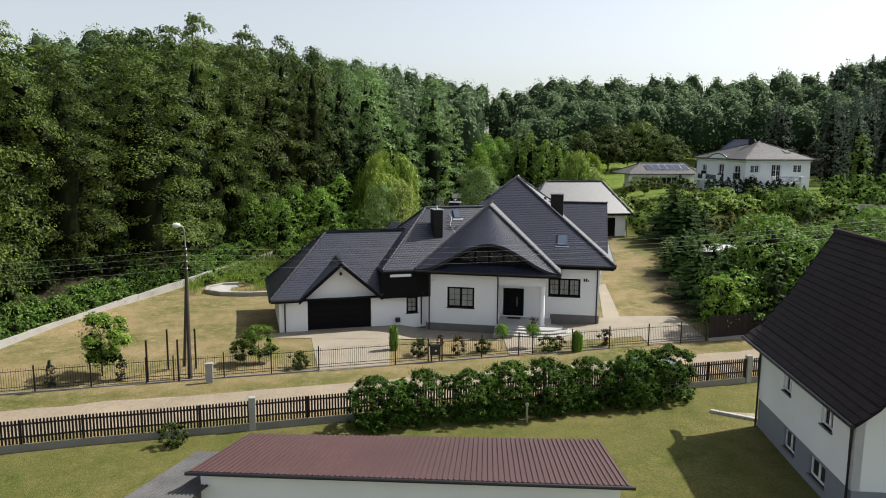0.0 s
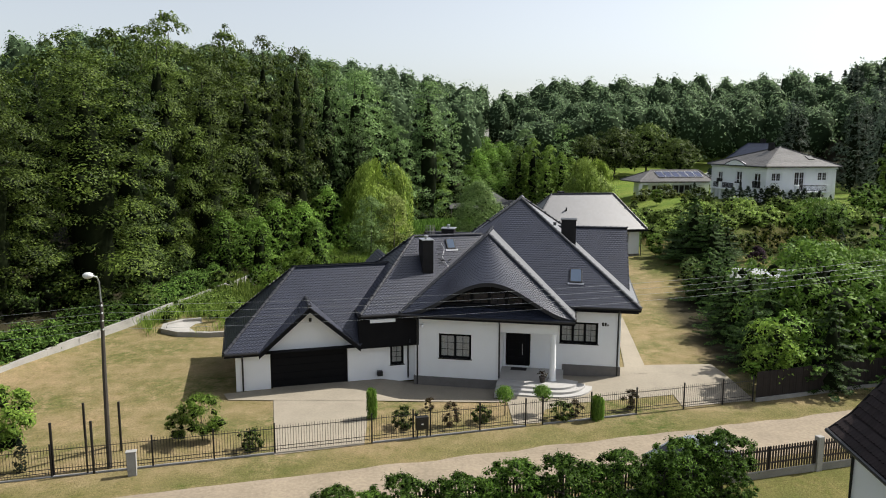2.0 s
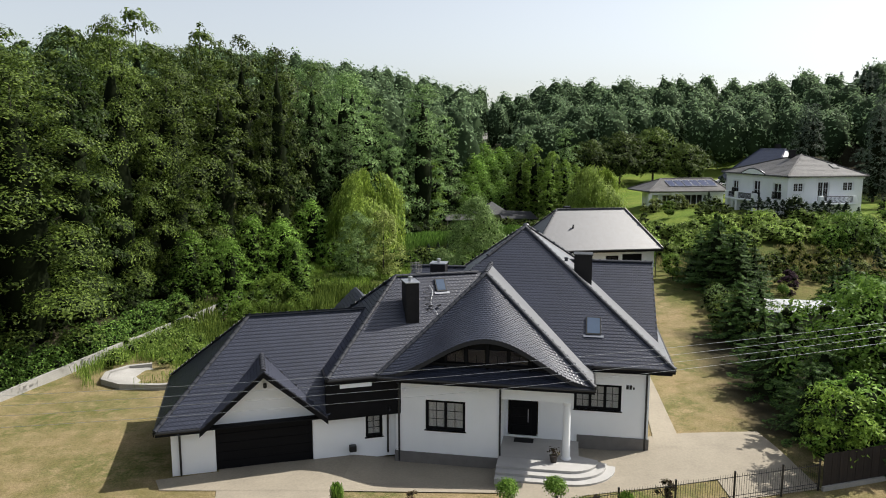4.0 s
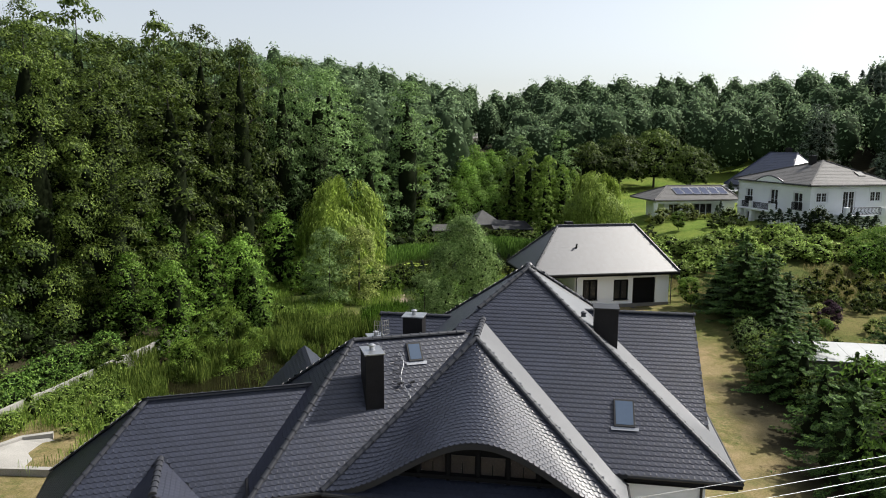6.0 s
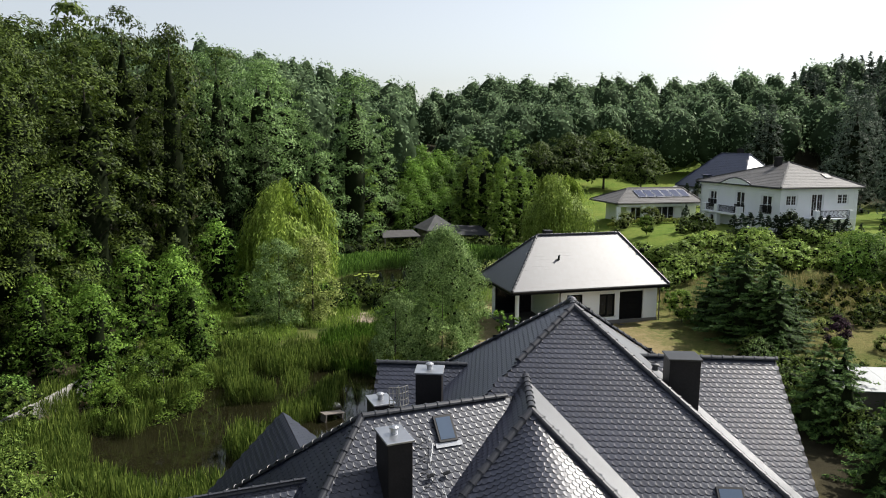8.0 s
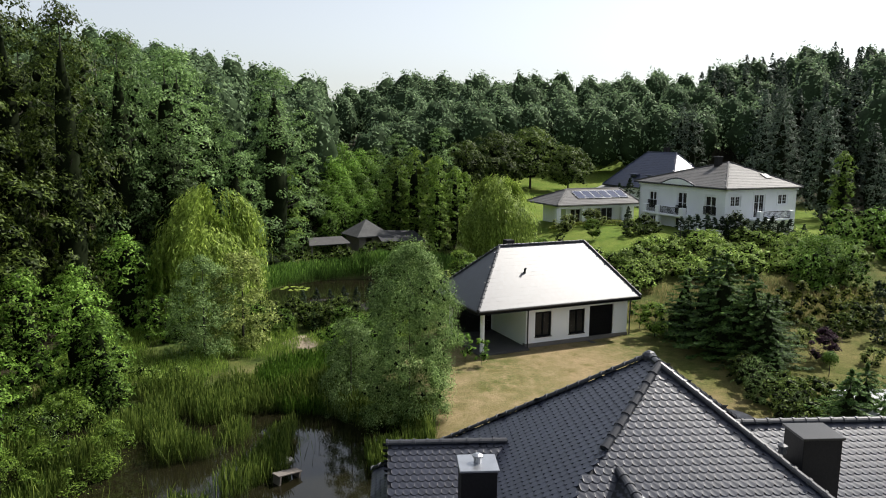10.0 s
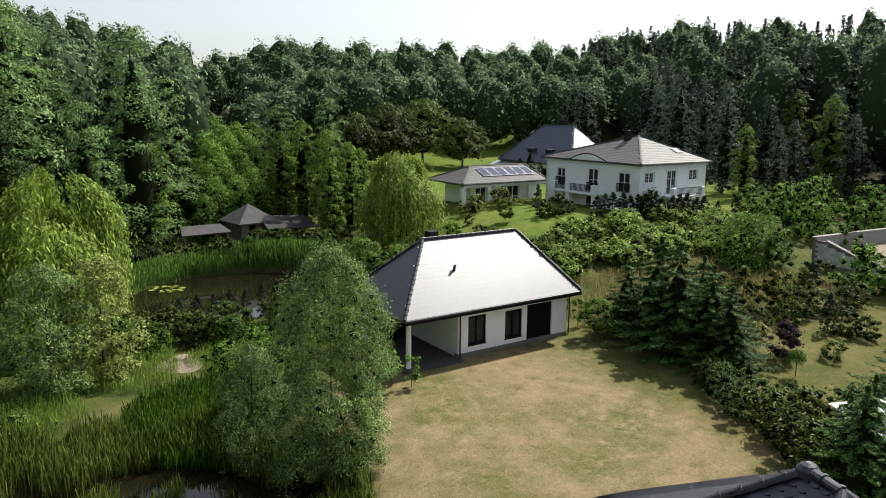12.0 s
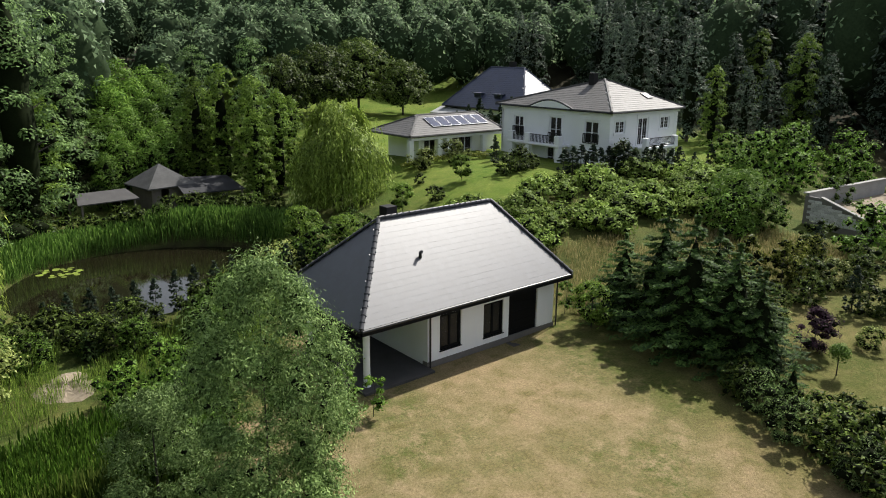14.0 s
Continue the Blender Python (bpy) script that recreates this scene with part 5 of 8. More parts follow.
shelter = thing("open_shelter", "low open timber shelter with a grey roof", "shelter", pose(0.6, 139.0, gz_late(0.6, 139.0) + 0.9, 0, 0, 15))
# Front slope is set darker than the rear one
part("roof", prism([(-2.8, -2.2, 1.9), (2.8, -2.2, 1.9), (2.3, 0, 2.6), (-2.3, 0, 2.6)], (0, 0, -0.1)), DEEPGREY, shelter)
part("roof", prism([(2.8, 2.2, 1.9), (-2.8, 2.2, 1.9), (-2.3, 0, 2.6), (2.3, 0, 2.6)], (0, 0, -0.1)), HUTROOF, shelter)
for x in (-2.4, 2.4):
    for y in (-1.9, 1.9):
        part("post", box(x - 0.08, x + 0.08, y - 0.08, y + 0.08, -1.3, 1.9), HUTWOOD, shelter)
awning = thing("side_roof", "dark low lean-to roof beside the hut", "shelter", pose(10.2, 139.0, gz_late(10.2, 139) + 0.5, 0, 0, 12))
part("roof", prism([(-3.0, -2.2, 1.7), (3.4, -2.2, 1.5), (3.2, 1.8, 2.4), (-2.6, 1.8, 2.7)], (0, 0, -0.1)), TILEBASE, awning)
for x, y in ((-2.8, -2.0), (3.1, -2.0), (-2.4, 1.6), (3.0, 1.6)):
    part("post", box(x - 0.07, x + 0.07, y - 0.07, y + 0.07, -0.9, 1.75), HUTWOOD, awning)

# ---- neighbour's house and yard on the near side of the road ----
nb = thing("neighbour_house", "white house with a grey base and dark brown tile roof", "house")
N = pose(14.6, 34.4, 0, 0, 0, -3.5)


def np_(u, v, z):
    return at(N, u, v, z)


BROWNTILE = mat("dark_brown_tile", (0.022, 0.015, 0.015), 0.7, 0.2, 0.8, 25, 0.15, island=0.2, spec=0.15)
nh = [(-3.75, -2.85, 2.85, 3.95), (-7.7, -6.7, 2.85, 3.95)]
nl = [(-4.5, -3.3, 0.45, 1.3), (-7.4, -6.0, 0.45, 1.25)]
NW = Matrix(((N[0][1], N[0][0], 0, N[0][3]), (N[1][1], N[1][0], 0, N[1][3]), (0, 0, 1, 0), (0, 0, 0, 1)))


def nflip(bm):
    bm.transform(NW)
    return bm


part("wall", nflip(wall_mesh(-9.45, 0.0, 1.42, 4.5, 0.0, 0.3, nh)), WHITE, nb, "white rendered upper wall")
part("base_wall", nflip(wall_mesh(-9.45, 0.0, -0.5, 1.42, 0.03, 0.3, nl)), GREYBASE, nb, "grey rendered base")
part("wall", box(0.3, 7.0, -0.3, 0.0, -0.5, 4.5), WHITE, nb, "", N)
part("wall", box(0.0, 7.0, -9.45, -9.15, 1.42, 4.5), WHITE, nb, "", N)
part("base_wall", box(0.03, 7.0, -9.42, -9.15, -0.5, 1.42), GREYBASE, nb, "", N)
part("gable_wall", prism([np_(0, -9.45, 4.5), np_(7.0, -9.45, 4.5), np_(3.3, -9.45, 9.2)], np_(0, 0.3, 0) - np_(0, 0, 0)), WHITE, nb)
part("gable_wall", prism([np_(0, -0.3, 4.5), np_(7.0, -0.3, 4.5), np_(3.3, -0.3, 9.2)], np_(0, 0.3, 0) - np_(0, 0, 0)), WHITE, nb)
part("footing", nflip(box(-9.5, 0.05, -0.35, 0.03, -0.5, -0.02)), CONCRETE, nb)
for h in nh + nl:
    # Unlit room imitated by a dark panel behind the pane
    w = part("window", nflip(box(h[0], h[1], 0.2, 0.22, h[2], h[3])), ROOM_SHADE, nb)
    fr = bmesh.new()
    a, b, c, d = h
    for p, q, r, s in ((a, b, c, c + 0.07), (a, b, d - 0.07, d), (a, a + 0.07, c, d), (b - 0.07, b, c, d), ((a + b) / 2 - 0.05, (a + b) / 2 + 0.05, c, d)):
        box(p, q, 0.12, 0.18, r, s, fr)
    part("frame", nflip(fr), WHITE, w, "white window frame")
    part("pane", nflip(box(a + 0.07, b - 0.07, 0.15, 0.16, c + 0.07, d - 0.07)), GLASS, w)
    part("sill", nflip(box(a - 0.04, b + 0.04, -0.07, 0.12, c - 0.05, c)), PLINTH, w)
NSP = []
prof = [(-0.62, 4.32), (0.15, 4.95), (1.2, 6.25), (3.25, 9.55)]   # swept eaves
for (x0, z0), (x1, z1) in zip(prof, prof[1:]):
    poly = [np_(x0, -10.6, z0), np_(x0, 0.7, z0), np_(x1, 0.7, z1), np_(x1, -10.6, z1)]
    slab(poly, nb, "slope", BROWNTILE, 0.12)
    NSP += tile_spots(poly, 0.2, 0.3)
poly = [np_(7.1, 0.7, 4.3), np_(7.1, -10.6, 4.3), np_(3.25, -10.6, 9.55), np_(3.25, 0.7, 9.55)]
slab(poly, nb, "slope", BROWNTILE, 0.12)
tagged(part("roof_tiles", joined(tile_shape(0.2, 0.3, 0.045, 0.25), NSP, BROWNTILE, "roof_tiles"), BROWNTILE, nb), kind="stuff")
part("ridge", tube([np_(3.25, 0.75, 9.56), np_(3.25, -10.6, 9.56)], 0.13, 8), BROWNTILE, nb)
part("verge_board", tube([np_(x, 0.72, z - 0.06) for x, z in prof], 0.07, 6), BLACK, nb)
part("gutter", tube([np_(-0.7, 0.7, 4.25), np_(-0.7, -10.6, 4.25)], 0.08, 8), BLACKMETAL, nb)
for y in (-0.1, -9.3):
    part("downpipe", tube([np_(-0.65, y, 4.2), np_(-0.08, y, 3.85), np_(-0.08, y, -0.4)], 0.06, 8), BLACKMETAL, nb, "black downpipe")
part("stair_rail", tube([np_(0.4, -9.9, 1.3), np_(0.4, -11.6, 1.3)], 0.03, 6), ZINC, nb)
for k in range(6):
    part("rail_post", tube([np_(0.4, -9.9 - 0.3 * k, 0.2), np_(0.4, -9.9 - 0.3 * k, 1.3)], 0.02, 5), ZINC, nb)

shed = thing("shed", "white shed with a red-brown ribbed sheet roof", "shed")
S0, S1, S2, S3 = Vector((-9.3, 23.9, 2.25)), Vector((5.85, 23.4, 2.25)), Vector((5.35, 26.3, 2.62)), Vector((-7.9, 26.3, 2.62))
part("roof", prism([S0, S1, S2, S3], (0, 0, -0.06)), STEEL, shed, "red-brown ribbed sheet metal roof")
for k in range(78):
    q = (k + 0.5) / 78
    a, b = S0.lerp(S1, q), S3.lerp(S2, q)
    if k == 0:
        ribm = mesh_of(box(-0.022, 0.022, 0, 1, 0, 0.03), STEEL, "rib")
    d = b - a
    ob = new("rib", ribm)
    ob.parent = shed
    x = d.cross(Vector((0, 0, 1))).normalized()
    y = d
    z = x.cross(d.normalized())
    ob.matrix_local = Matrix(((x.x, y.x, z.x, a.x), (x.y, y.y, z.y, a.y), (x.z, y.z, z.z, a.z), (0, 0, 0, 1)))
part("wall", prism([(-9.0, 24.2, 0), (5.6, 23.75, 0), (5.6, 23.75, 2.2), (-9.0, 24.2, 2.2)], (0, 0.2, 0)), WHITE, shed, "white rendered wall")
part("wall", prism([(-8.7, 24.3, 0), (-7.6, 26.2, 0), (-7.6, 26.2, 2.5), (-8.7, 24.3, 2.2)], (0.2, 0, 0)), WHITE, shed)
part("wall", prism([(5.5, 24, 0), (5.15, 26.2, 0), (5.15, 26.2, 2.5), (5.5, 24, 2.2)], (-0.2, 0, 0)), WHITE, shed)
part("wall", prism([(-7.6, 26.2, -0.1), (5.15, 26.2, -0.1), (5.15, 26.2, 2.5), (-7.6, 26.2, 2.5)], (0, -0.2, 0)), WHITE, shed)
part("gutter", tube([S0 + Vector((-0.1, -0.06, -0.06)), S1 + Vector((0.15, -0.06, -0.06))], 0.07, 8), BLACKMETAL, shed, "dark gutter")
lean = thing("lean_to", "low lean-to with a grey corrugated roof", "shed")
bm = bmesh.new()
rows = []
for i in range(61):
    x = -11.6 + 2.3 * i / 60
    zz = 0.035 * math.sin(i * 1.6)
    rows.append((bm.verts.new((x, 22.5, 1.5 + zz)), bm.verts.new((x + 1.6, 26.6, 1.75 + zz))))
for a, b in zip(rows, rows[1:]):
    bm.faces.new((a[0], b[0], b[1], a[1]))
part("roof", bm, HUTROOF, lean, "grey corrugated roof sheets")
part("wall", box(-10.1, -9.2, 23.4, 25.6, -0.1, 1.3), CONCRETE, lean)

# ---- fences ----
def street(u, v, z=0.0):
    p = at(STREET, u, v, 0)
    p.z = gz_late(p.x, p.y) + z
    return p




def smat(u, v, z=0.0):
    p = street(u, v, z)
    return Matrix.Translation(p) @ pose(0, 0, 0, 0, 0, 16.7)


fence = thing("iron_fence", "black iron picket fence on a low concrete kerb", "fence")
posts = [-22, -19.3, -16.6, -13.9, -11.2, -8.4, -5.55, -4.1, -1.37, 1.29, 4.05, 8.71, 10.79, 11.68, 14.29, 16.8, 17.76, 20.55, 23.26, 26.2, 28.7, 30.7]
PICK = mesh_of(tube([(0, 0, 0.1), (0, 0, 1.34), (0, 0, 1.42)], [0.009, 0.009, 0.002], 4), IRON, "picket")
far_bars = []
for a, b in zip(posts, posts[1:]):
    part("post", box(-0.035, 0.035, -0.035, 0.035, -0.2, 1.52, bevel=0.006), IRON, fence, "", smat(a, 42.45))
    for z in (0.2, 0.36, 1.24):
        p, q = street(a, 42.45, z), street(b, 42.45, z)
        part("rail", tube([p, q], 0.017, 4), IRON, fence)
    n = round((b - a) / 0.125)
    for k in range(1, n):
        u = a + (b - a) * k / n
        if u > -7.0:
            ob = new("picket", PICK)
            ob.parent = fence
            ob.matrix_local = smat(u, 42.45)
        else:
            far_bars.append(smat(u, 42.45))
part("post", box(-0.035, 0.035, -0.035, 0.035, -0.2, 1.52, bevel=0.006), IRON, fence, "", smat(30.7, 42.45))
bars = bmesh.new()
for m in far_bars:
    tube([m @ Vector((0, 0, 0.1)), m @ Vector((0, 0, 1.42))], 0.01, 4, bars)
tagged(part("pickets", bars, IRON, fence), kind="stuff")
for a, b in ((-22, 4.05), (8.71, 16.8), (17.76, 23.3)):
    part("kerb", prism([street(a, 42.38, -0.2), street(b, 42.38, -0.2), street(b, 42.38, 0.05), street(a, 42.38, 0.05)], at(STREET, 0, 0.14, 0) - at(STREET, 0, 0, 0)), CONCRETE, fence)
mb = thing("letter_box", "black metal letter box beside the fence", "letter box", smat(11.24, 42.42))
part("body", box(-0.32, 0.32, -0.12, 0.14, 0.45, 1.12, bevel=0.02), BLACKMETAL, mb)
part("flap", box(-0.24, 0.24, -0.14, -0.12, 0.92, 1.02), BLACKMETAL, mb)
part("name_plate", box(-0.06, 0.06, -0.135, -0.12, 0.72, 0.78), CREAM, mb)
part("leg", box(-0.28, -0.22, -0.03, 0.03, -0.15, 0.45), BLACKMETAL, mb)
part("leg", box(0.22, 0.28, -0.03, 0.03, -0.15, 0.45), BLACKMETAL, mb)
for x, y in ((-17.5, 39.2), (-15.85, 39.5), (-17.35, 41.7), (-15.75, 41.9)):
    solid("steel_post", box(-0.045, 0.045, -0.045, 0.045, -0.2, 2.45, bevel=0.008), IRON, "tall free-standing black steel post", "post", Matrix.Translation((x, y, gz_late(x, y))), "posts by the pole")
eb = thing("meter_box", "pale grey electricity meter box on the verge", "meter box", smat(-2.15, 41.75))
part("cabinet", box(-0.2, 0.2, -0.12, 0.12, 0.25, 1.1, bevel=0.015), CONCRETE, eb)
part("foot", box(-0.18, 0.18, -0.1, 0.1, -0.2, 0.25), CONCRETE, eb)
part("lid", box(-0.23, 0.23, -0.15, 0.15, 1.1, 1.15, bevel=0.01), CONCRETE, eb)

pf = thing("picket_fence", "dark wooden picket fence on a concrete base", "fence")
NP = mesh_of(prism([(-0.042, 0, 0.36), (0.042, 0, 0.36), (0.042, 0, 1.42), (0, 0, 1.47), (-0.042, 0, 1.42)], (0, 0.022, 0)), FENCEWOOD, "picket")
rest = []
u = -32.0
while u < 40:
    if -11.5 < u < 28.6:
        ob = new("picket", NP)
        ob.parent = pf
        ob.matrix_local = smat(u, 34.26)
    else:
        rest.append(smat(u, 34.26))
    u += 0.142
rb = bmesh.new()
for m in rest:
    c = prism([(-0.042, 0, 0.36), (0.042, 0, 0.36), (0.042, 0, 1.42), (0, 0, 1.47), (-0.042, 0, 1.42)], (0, 0.022, 0), rb)
    for v in list(rb.verts)[-10:]:
        v.co = m @ v.co
tagged(part("pickets", rb, FENCEWOOD, pf), kind="stuff")
for k in range(29):
    a, b = -32 + 2.48 * k, -32 + 2.48 * (k + 1)
    part("base_slab", prism([street(a, 34.22, -0.25), street(b, 34.22, -0.25), street(b, 34.22, 0.32), street(a, 34.22, 0.32)], at(STREET, 0, 0.1, 0) - at(STREET, 0, 0, 0)), OLDCONC, pf)
    for z in (0.62, 1.2):
        part("rail", prism([street(a, 34.29, z), street(b, 34.29, z), street(b, 34.29, z + 0.07), street(a, 34.29, z + 0.07)], at(STREET, 0, 0.05, 0) - at(STREET, 0, 0, 0)), FENCEWOOD, pf)
    part("post", box(-0.035, 0.035, 0.03, 0.1, -0.2, 1.4), FENCEWOOD, pf, "", smat(a, 34.28))
for u in (0.14, 27.7):
    part("concrete_post", box(-0.16, 0.16, -0.14, 0.14, -0.3, 1.62, bevel=0.02), CONCRETE, pf, "grey concrete gate post", smat(u, 34.3))
bf = thing("board_fence", "dark board fence under the trees", "fence")
BRD = mesh_of(box(-0.07, 0.07, 0, 0.025, 0.1, 1.75), FENCEWOOD, "board")
for k in range(110):
    ob = new("board", BRD)
    ob.parent = bf
    ob.matrix_local = smat(30.95 + 0.15 * k, 42.4 + 0.005 * (k % 3))
part("base_slab", prism([street(30.85, 42.3, -0.2), street(47.5, 42.3, -0.2), street(47.5, 42.3, 0.22), street(30.85, 42.3, 0.22)], at(STREET, 0, 0.12, 0) - at(STREET, 0, 0, 0)), CONCRETE, bf)

# ---- low wall and coping at the forest edge ----
lw_pts = [(-34.5, 20), (-31.2, 36), (-28.7, 50), (-26.5, 62.4), (-24.4, 72), (-22.7, 80), (-21.4, 86), (-20.6, 92)]
wallL = thing("low_wall", "low pale concrete wall along the forest", "wall", kind="structure")
for (x0, y0), (x1, y1) in zip(lw_pts, lw_pts[1:]):
    n = max(1, round(math.hypot(x1 - x0, y1 - y0) / 3))
    for k in range(n):
        a = Vector((x0 + (x1 - x0) * k / n, y0 + (y1 - y0) * k / n, 0))
        b = Vector((x0 + (x1 - x0) * (k + 0.996) / n, y0 + (y1 - y0) * (k + 0.996) / n, 0))
        h = 0.62 + 0.03 * ((k * 7) % 3)
        d = (b - a).cross(Vector((0, 0, 1))).normalized() * -0.22
        part("wall_block", prism([a + Vector((0, 0, -0.8)), b + Vector((0, 0, -0.8)), b + Vector((0, 0, h)), a + Vector((0, 0, h))], d), PALECONC, wallL)
cop = thing("pond_kerb", "curved pale concrete kerb at the pond's end", "kerb", kind="structure")
kp = [(-12.5, 64.2), (-15.5, 63.0), (-18.5, 62.2), (-21.0, 62.3), (-22.6, 63.2), (-23.0, 64.6), (-22.2, 66.0), (-20.8, 66.6)]
ring = bmesh.new()
cuts = []
for i, (x, y) in enumerate(kp):
    (xa, ya), (xb, yb) = kp[max(0, i - 1)], kp[min(len(kp) - 1, i + 1)]
    n = Vector((yb - ya, xa - xb, 0)).normalized()
    cuts.append([ring.verts.new(Vector((x, y, z)) + n * w) for w, z in ((-0.16, -0.7), (-0.16, 0.34), (0.16, 0.34), (0.16, -0.7))])
for p, q in zip(cuts, cuts[1:]):
    for k in range(3):
        ring.faces.new((p[k], p[k + 1], q[k + 1], q[k]))
ring.faces.new(cuts[0])
ring.faces.new(cuts[-1][::-1])
part("kerb_ring", ring, PALECONC, cop)
part("kerb_bed", prism([(-19.4, 62.6, -0.3), (-19.6, 66.2, -0.3), (-20.9, 66.35, 0.1), (-22.1, 65.8, 0.2), (-22.8, 64.6, 0.24), (-22.4, 63.4, 0.24), (-21.0, 62.5, 0.16)], (0, 0, -0.5)), PALECONC, cop, "sloping concrete bed")

# ---- street lamp and wires ----
lamp = thing("street_lamp", "wooden lamp pole with a raking strut and lamp head", "street lamp")
LX, LY = -15.42, 40.05
LZ = gz_late(LX, LY)
part("pole", tube([(LX, LY, LZ - 0.5), (LX - 0.04, LY + 0.2, LZ + 4), (LX - 0.08, LY + 0.45, LZ + 7.6)], [0.12, 0.1, 0.075], 10), WOODPOLE, lamp)
part("strut", tube([(LX - 1.25, LY + 2.35, LZ - 0.4), (LX - 0.12, LY + 0.45, LZ + 6.0)], [0.1, 0.075], 10), WOODPOLE, lamp)
part("arm", tube([(LX - 0.08, LY + 0.45, LZ + 7.3), (LX - 0.1, LY + 0.42, LZ + 8.5), (LX - 0.15, LY + 0.35, LZ + 8.75), (LX - 0.3, LY + 0.2, LZ + 8.85)], 0.035, 8), ZINC, lamp)
hd = bmesh.new()
bmesh.ops.create_uvsphere(hd, u_segments=14, v_segments=8, radius=0.24)
bmesh.ops.scale(hd, vec=(1.0, 0.8, 0.6), verts=hd.verts)
part("lamp_head", hd, LAMPGLASS, lamp, "pale rounded lamp head", Matrix.Translation((LX - 0.42, LY + 0.12, LZ + 8.86)))
for k, z in enumerate((7.5, 7.15, 6.8, 6.4)):
    part("insulator", lathe([(0.02, 0), (0.035, 0.02), (0.035, 0.07), (0.02, 0.09)], 8), CREAM, lamp, "", Matrix.Translation((LX + 0.03, LY + 0.25, LZ + z - 0.05)))
wires = thing("overhead_wires", "thin grey overhead wires along the street", "wire")
for k, z in enumerate((7.5, 7.15, 6.8, 6.4)):
    a, b = Vector((LX + 0.03, LY + 0.25, LZ + z)), Vector((44.0, 58.2, 9.2 - 0.3 * k))
    part("wire", tube([a.lerp(b, i / 24) - Vector((0, 0, 1.1 * 4 * (i / 24) * (1 - i / 24))) for i in range(25)], 0.006, 5), ZINC, wires)
    c = Vector((-70, 26, 8.2 - 0.3 * k))
    part("wire", tube([a.lerp(c, i / 20) - Vector((0, 0, 1.2 * 4 * (i / 20) * (1 - i / 20))) for i in range(21)], 0.006, 5), ZINC, wires)

# ---- parked car ----
def car(m):
    c = thing("car", "silver hatchback parked on the sandy road", "car", m)
    prof = [(-2.05, 0.45), (-2.08, 0.75), (-1.95, 0.95), (-1.35, 1.02), (-0.75, 1.42), (0.3, 1.5), (1.2, 1.42), (1.85, 1.0), (2.05, 0.92), (2.08, 0.5), (2.0, 0.3), (-2.0, 0.3)]
    body = prism([(x, -0.84, z) for x, z in prof], (0, 1.68, 0))
    bmesh.ops.bevel(body, geom=[e for e in body.edges], offset=0.07, segments=2, affect="EDGES")
    bo = part("body", body, CARPAINT, c)
    gl = mat_glass_dark
    for s in (-1, 1):
        y = s * 0.835
        part("side_window", prism([(-1.1, y, 1.04), (1.35, y, 1.04), (1.1, y, 1.36), (0.3, y, 1.43), (-0.65, y, 1.36)], (0, s * 0.012, 0)), gl, bo)
        for x in (-1.3, 1.3):
            w = part("wheel", lathe([(0.2, -0.1), (0.31, -0.1), (0.32, 0), (0.31, 0.1), (0.2, 0.1)], 20), RUBBER, c, "", pose(x, s * 0.78, 0.31, 90, 0, 0))
            part("rim", lathe([(0.02, -0.102), (0.19, -0.105), (0.19, 0.105), (0.02, 0.102)], 14), ZINC, w)
        part("headlight", box(-2.07, -1.9, y - 0.22 if s > 0 else y + 0.02, y - 0.02 if s > 0 else y + 0.22, 0.72, 0.86, bevel=0.02), LAMPGLASS, c)
    part("windscreen", prism([(-1.36, -0.7, 1.04), (-1.36, 0.7, 1.04), (-0.76, 0.62, 1.42), (-0.76, -0.62, 1.42)], (-0.03, 0, 0.03)), gl, bo)
    part("rear_window", prism([(1.8, -0.66, 1.06), (1.8, 0.66, 1.06), (1.25, 0.6, 1.41), (1.25, -0.6, 1.41)], (0.03, 0, 0.02)), gl, bo)
    return c


mat_glass_dark = mat("dark_car_glass", (0.012, 0.014, 0.017), 0.05, 0.05, 1, 5, 0.0, spec=0.7)
car(smat(21.9, 35.25, 0.04))

# ---- sheds and walls on the right ----
ws = thing("white_roofed_shed", "low shed with a pale sheet roof among bushes", "shed", pose(27.5, 74.3, 0.8, 0, 0, -10))
for k in range(5):
    part("roof_sheet", prism([(-3.4 + 1.4 * k, -1.9, 2.0), (-2.02 + 1.4 * k, -1.9, 2.0), (-2.02 + 1.4 * k, 1.9, 2.25), (-3.4 + 1.4 * k, 1.9, 2.25)], (0, 0, -0.05)), PALEROOF, ws)
part("wall", box(-3.1, 3.3, -1.6, 1.6, -0.8, 1.95), HUTWOOD, ws)
bw = thing("block_building", "unfinished grey block building with a flat roof", "building", pose(54.5, 103.0, 0, 0, 0, 6))
BB = mesh_of(box(0, 0.58, -0.2, 0, 0, 0.225, bevel=0.012), WHITEBLOCK, "block")
for j in range(9):
    for i in range(11):
        y = -7.0 + 0.6 * i + (0.3 if j % 2 else 0)
        if 2.6 + 0.24 * j + 0.24 > 4.75 + 0.33 * min(0.0, y + 1.2):
            continue
        ob = new("block", BB)
        ob.parent = bw
        ob.matrix_local = pose(-0.035, y, 2.6 + 0.24 * j, 0, 0, 90)
part("wall_core", prism([(-0.012, -7.4, 1.5), (-0.012, 0.2, 1.5), (-0.012, 0.2, 4.78), (-0.012, -1.2, 4.78), (-0.012, -7.4, 2.74)], (0.19, 0, 0)), PLINTH, bw)
part("wall", box(0.2, 14, 0, 0.25, 1.5, 5.0), BLOCK, bw, "grey block back wall")
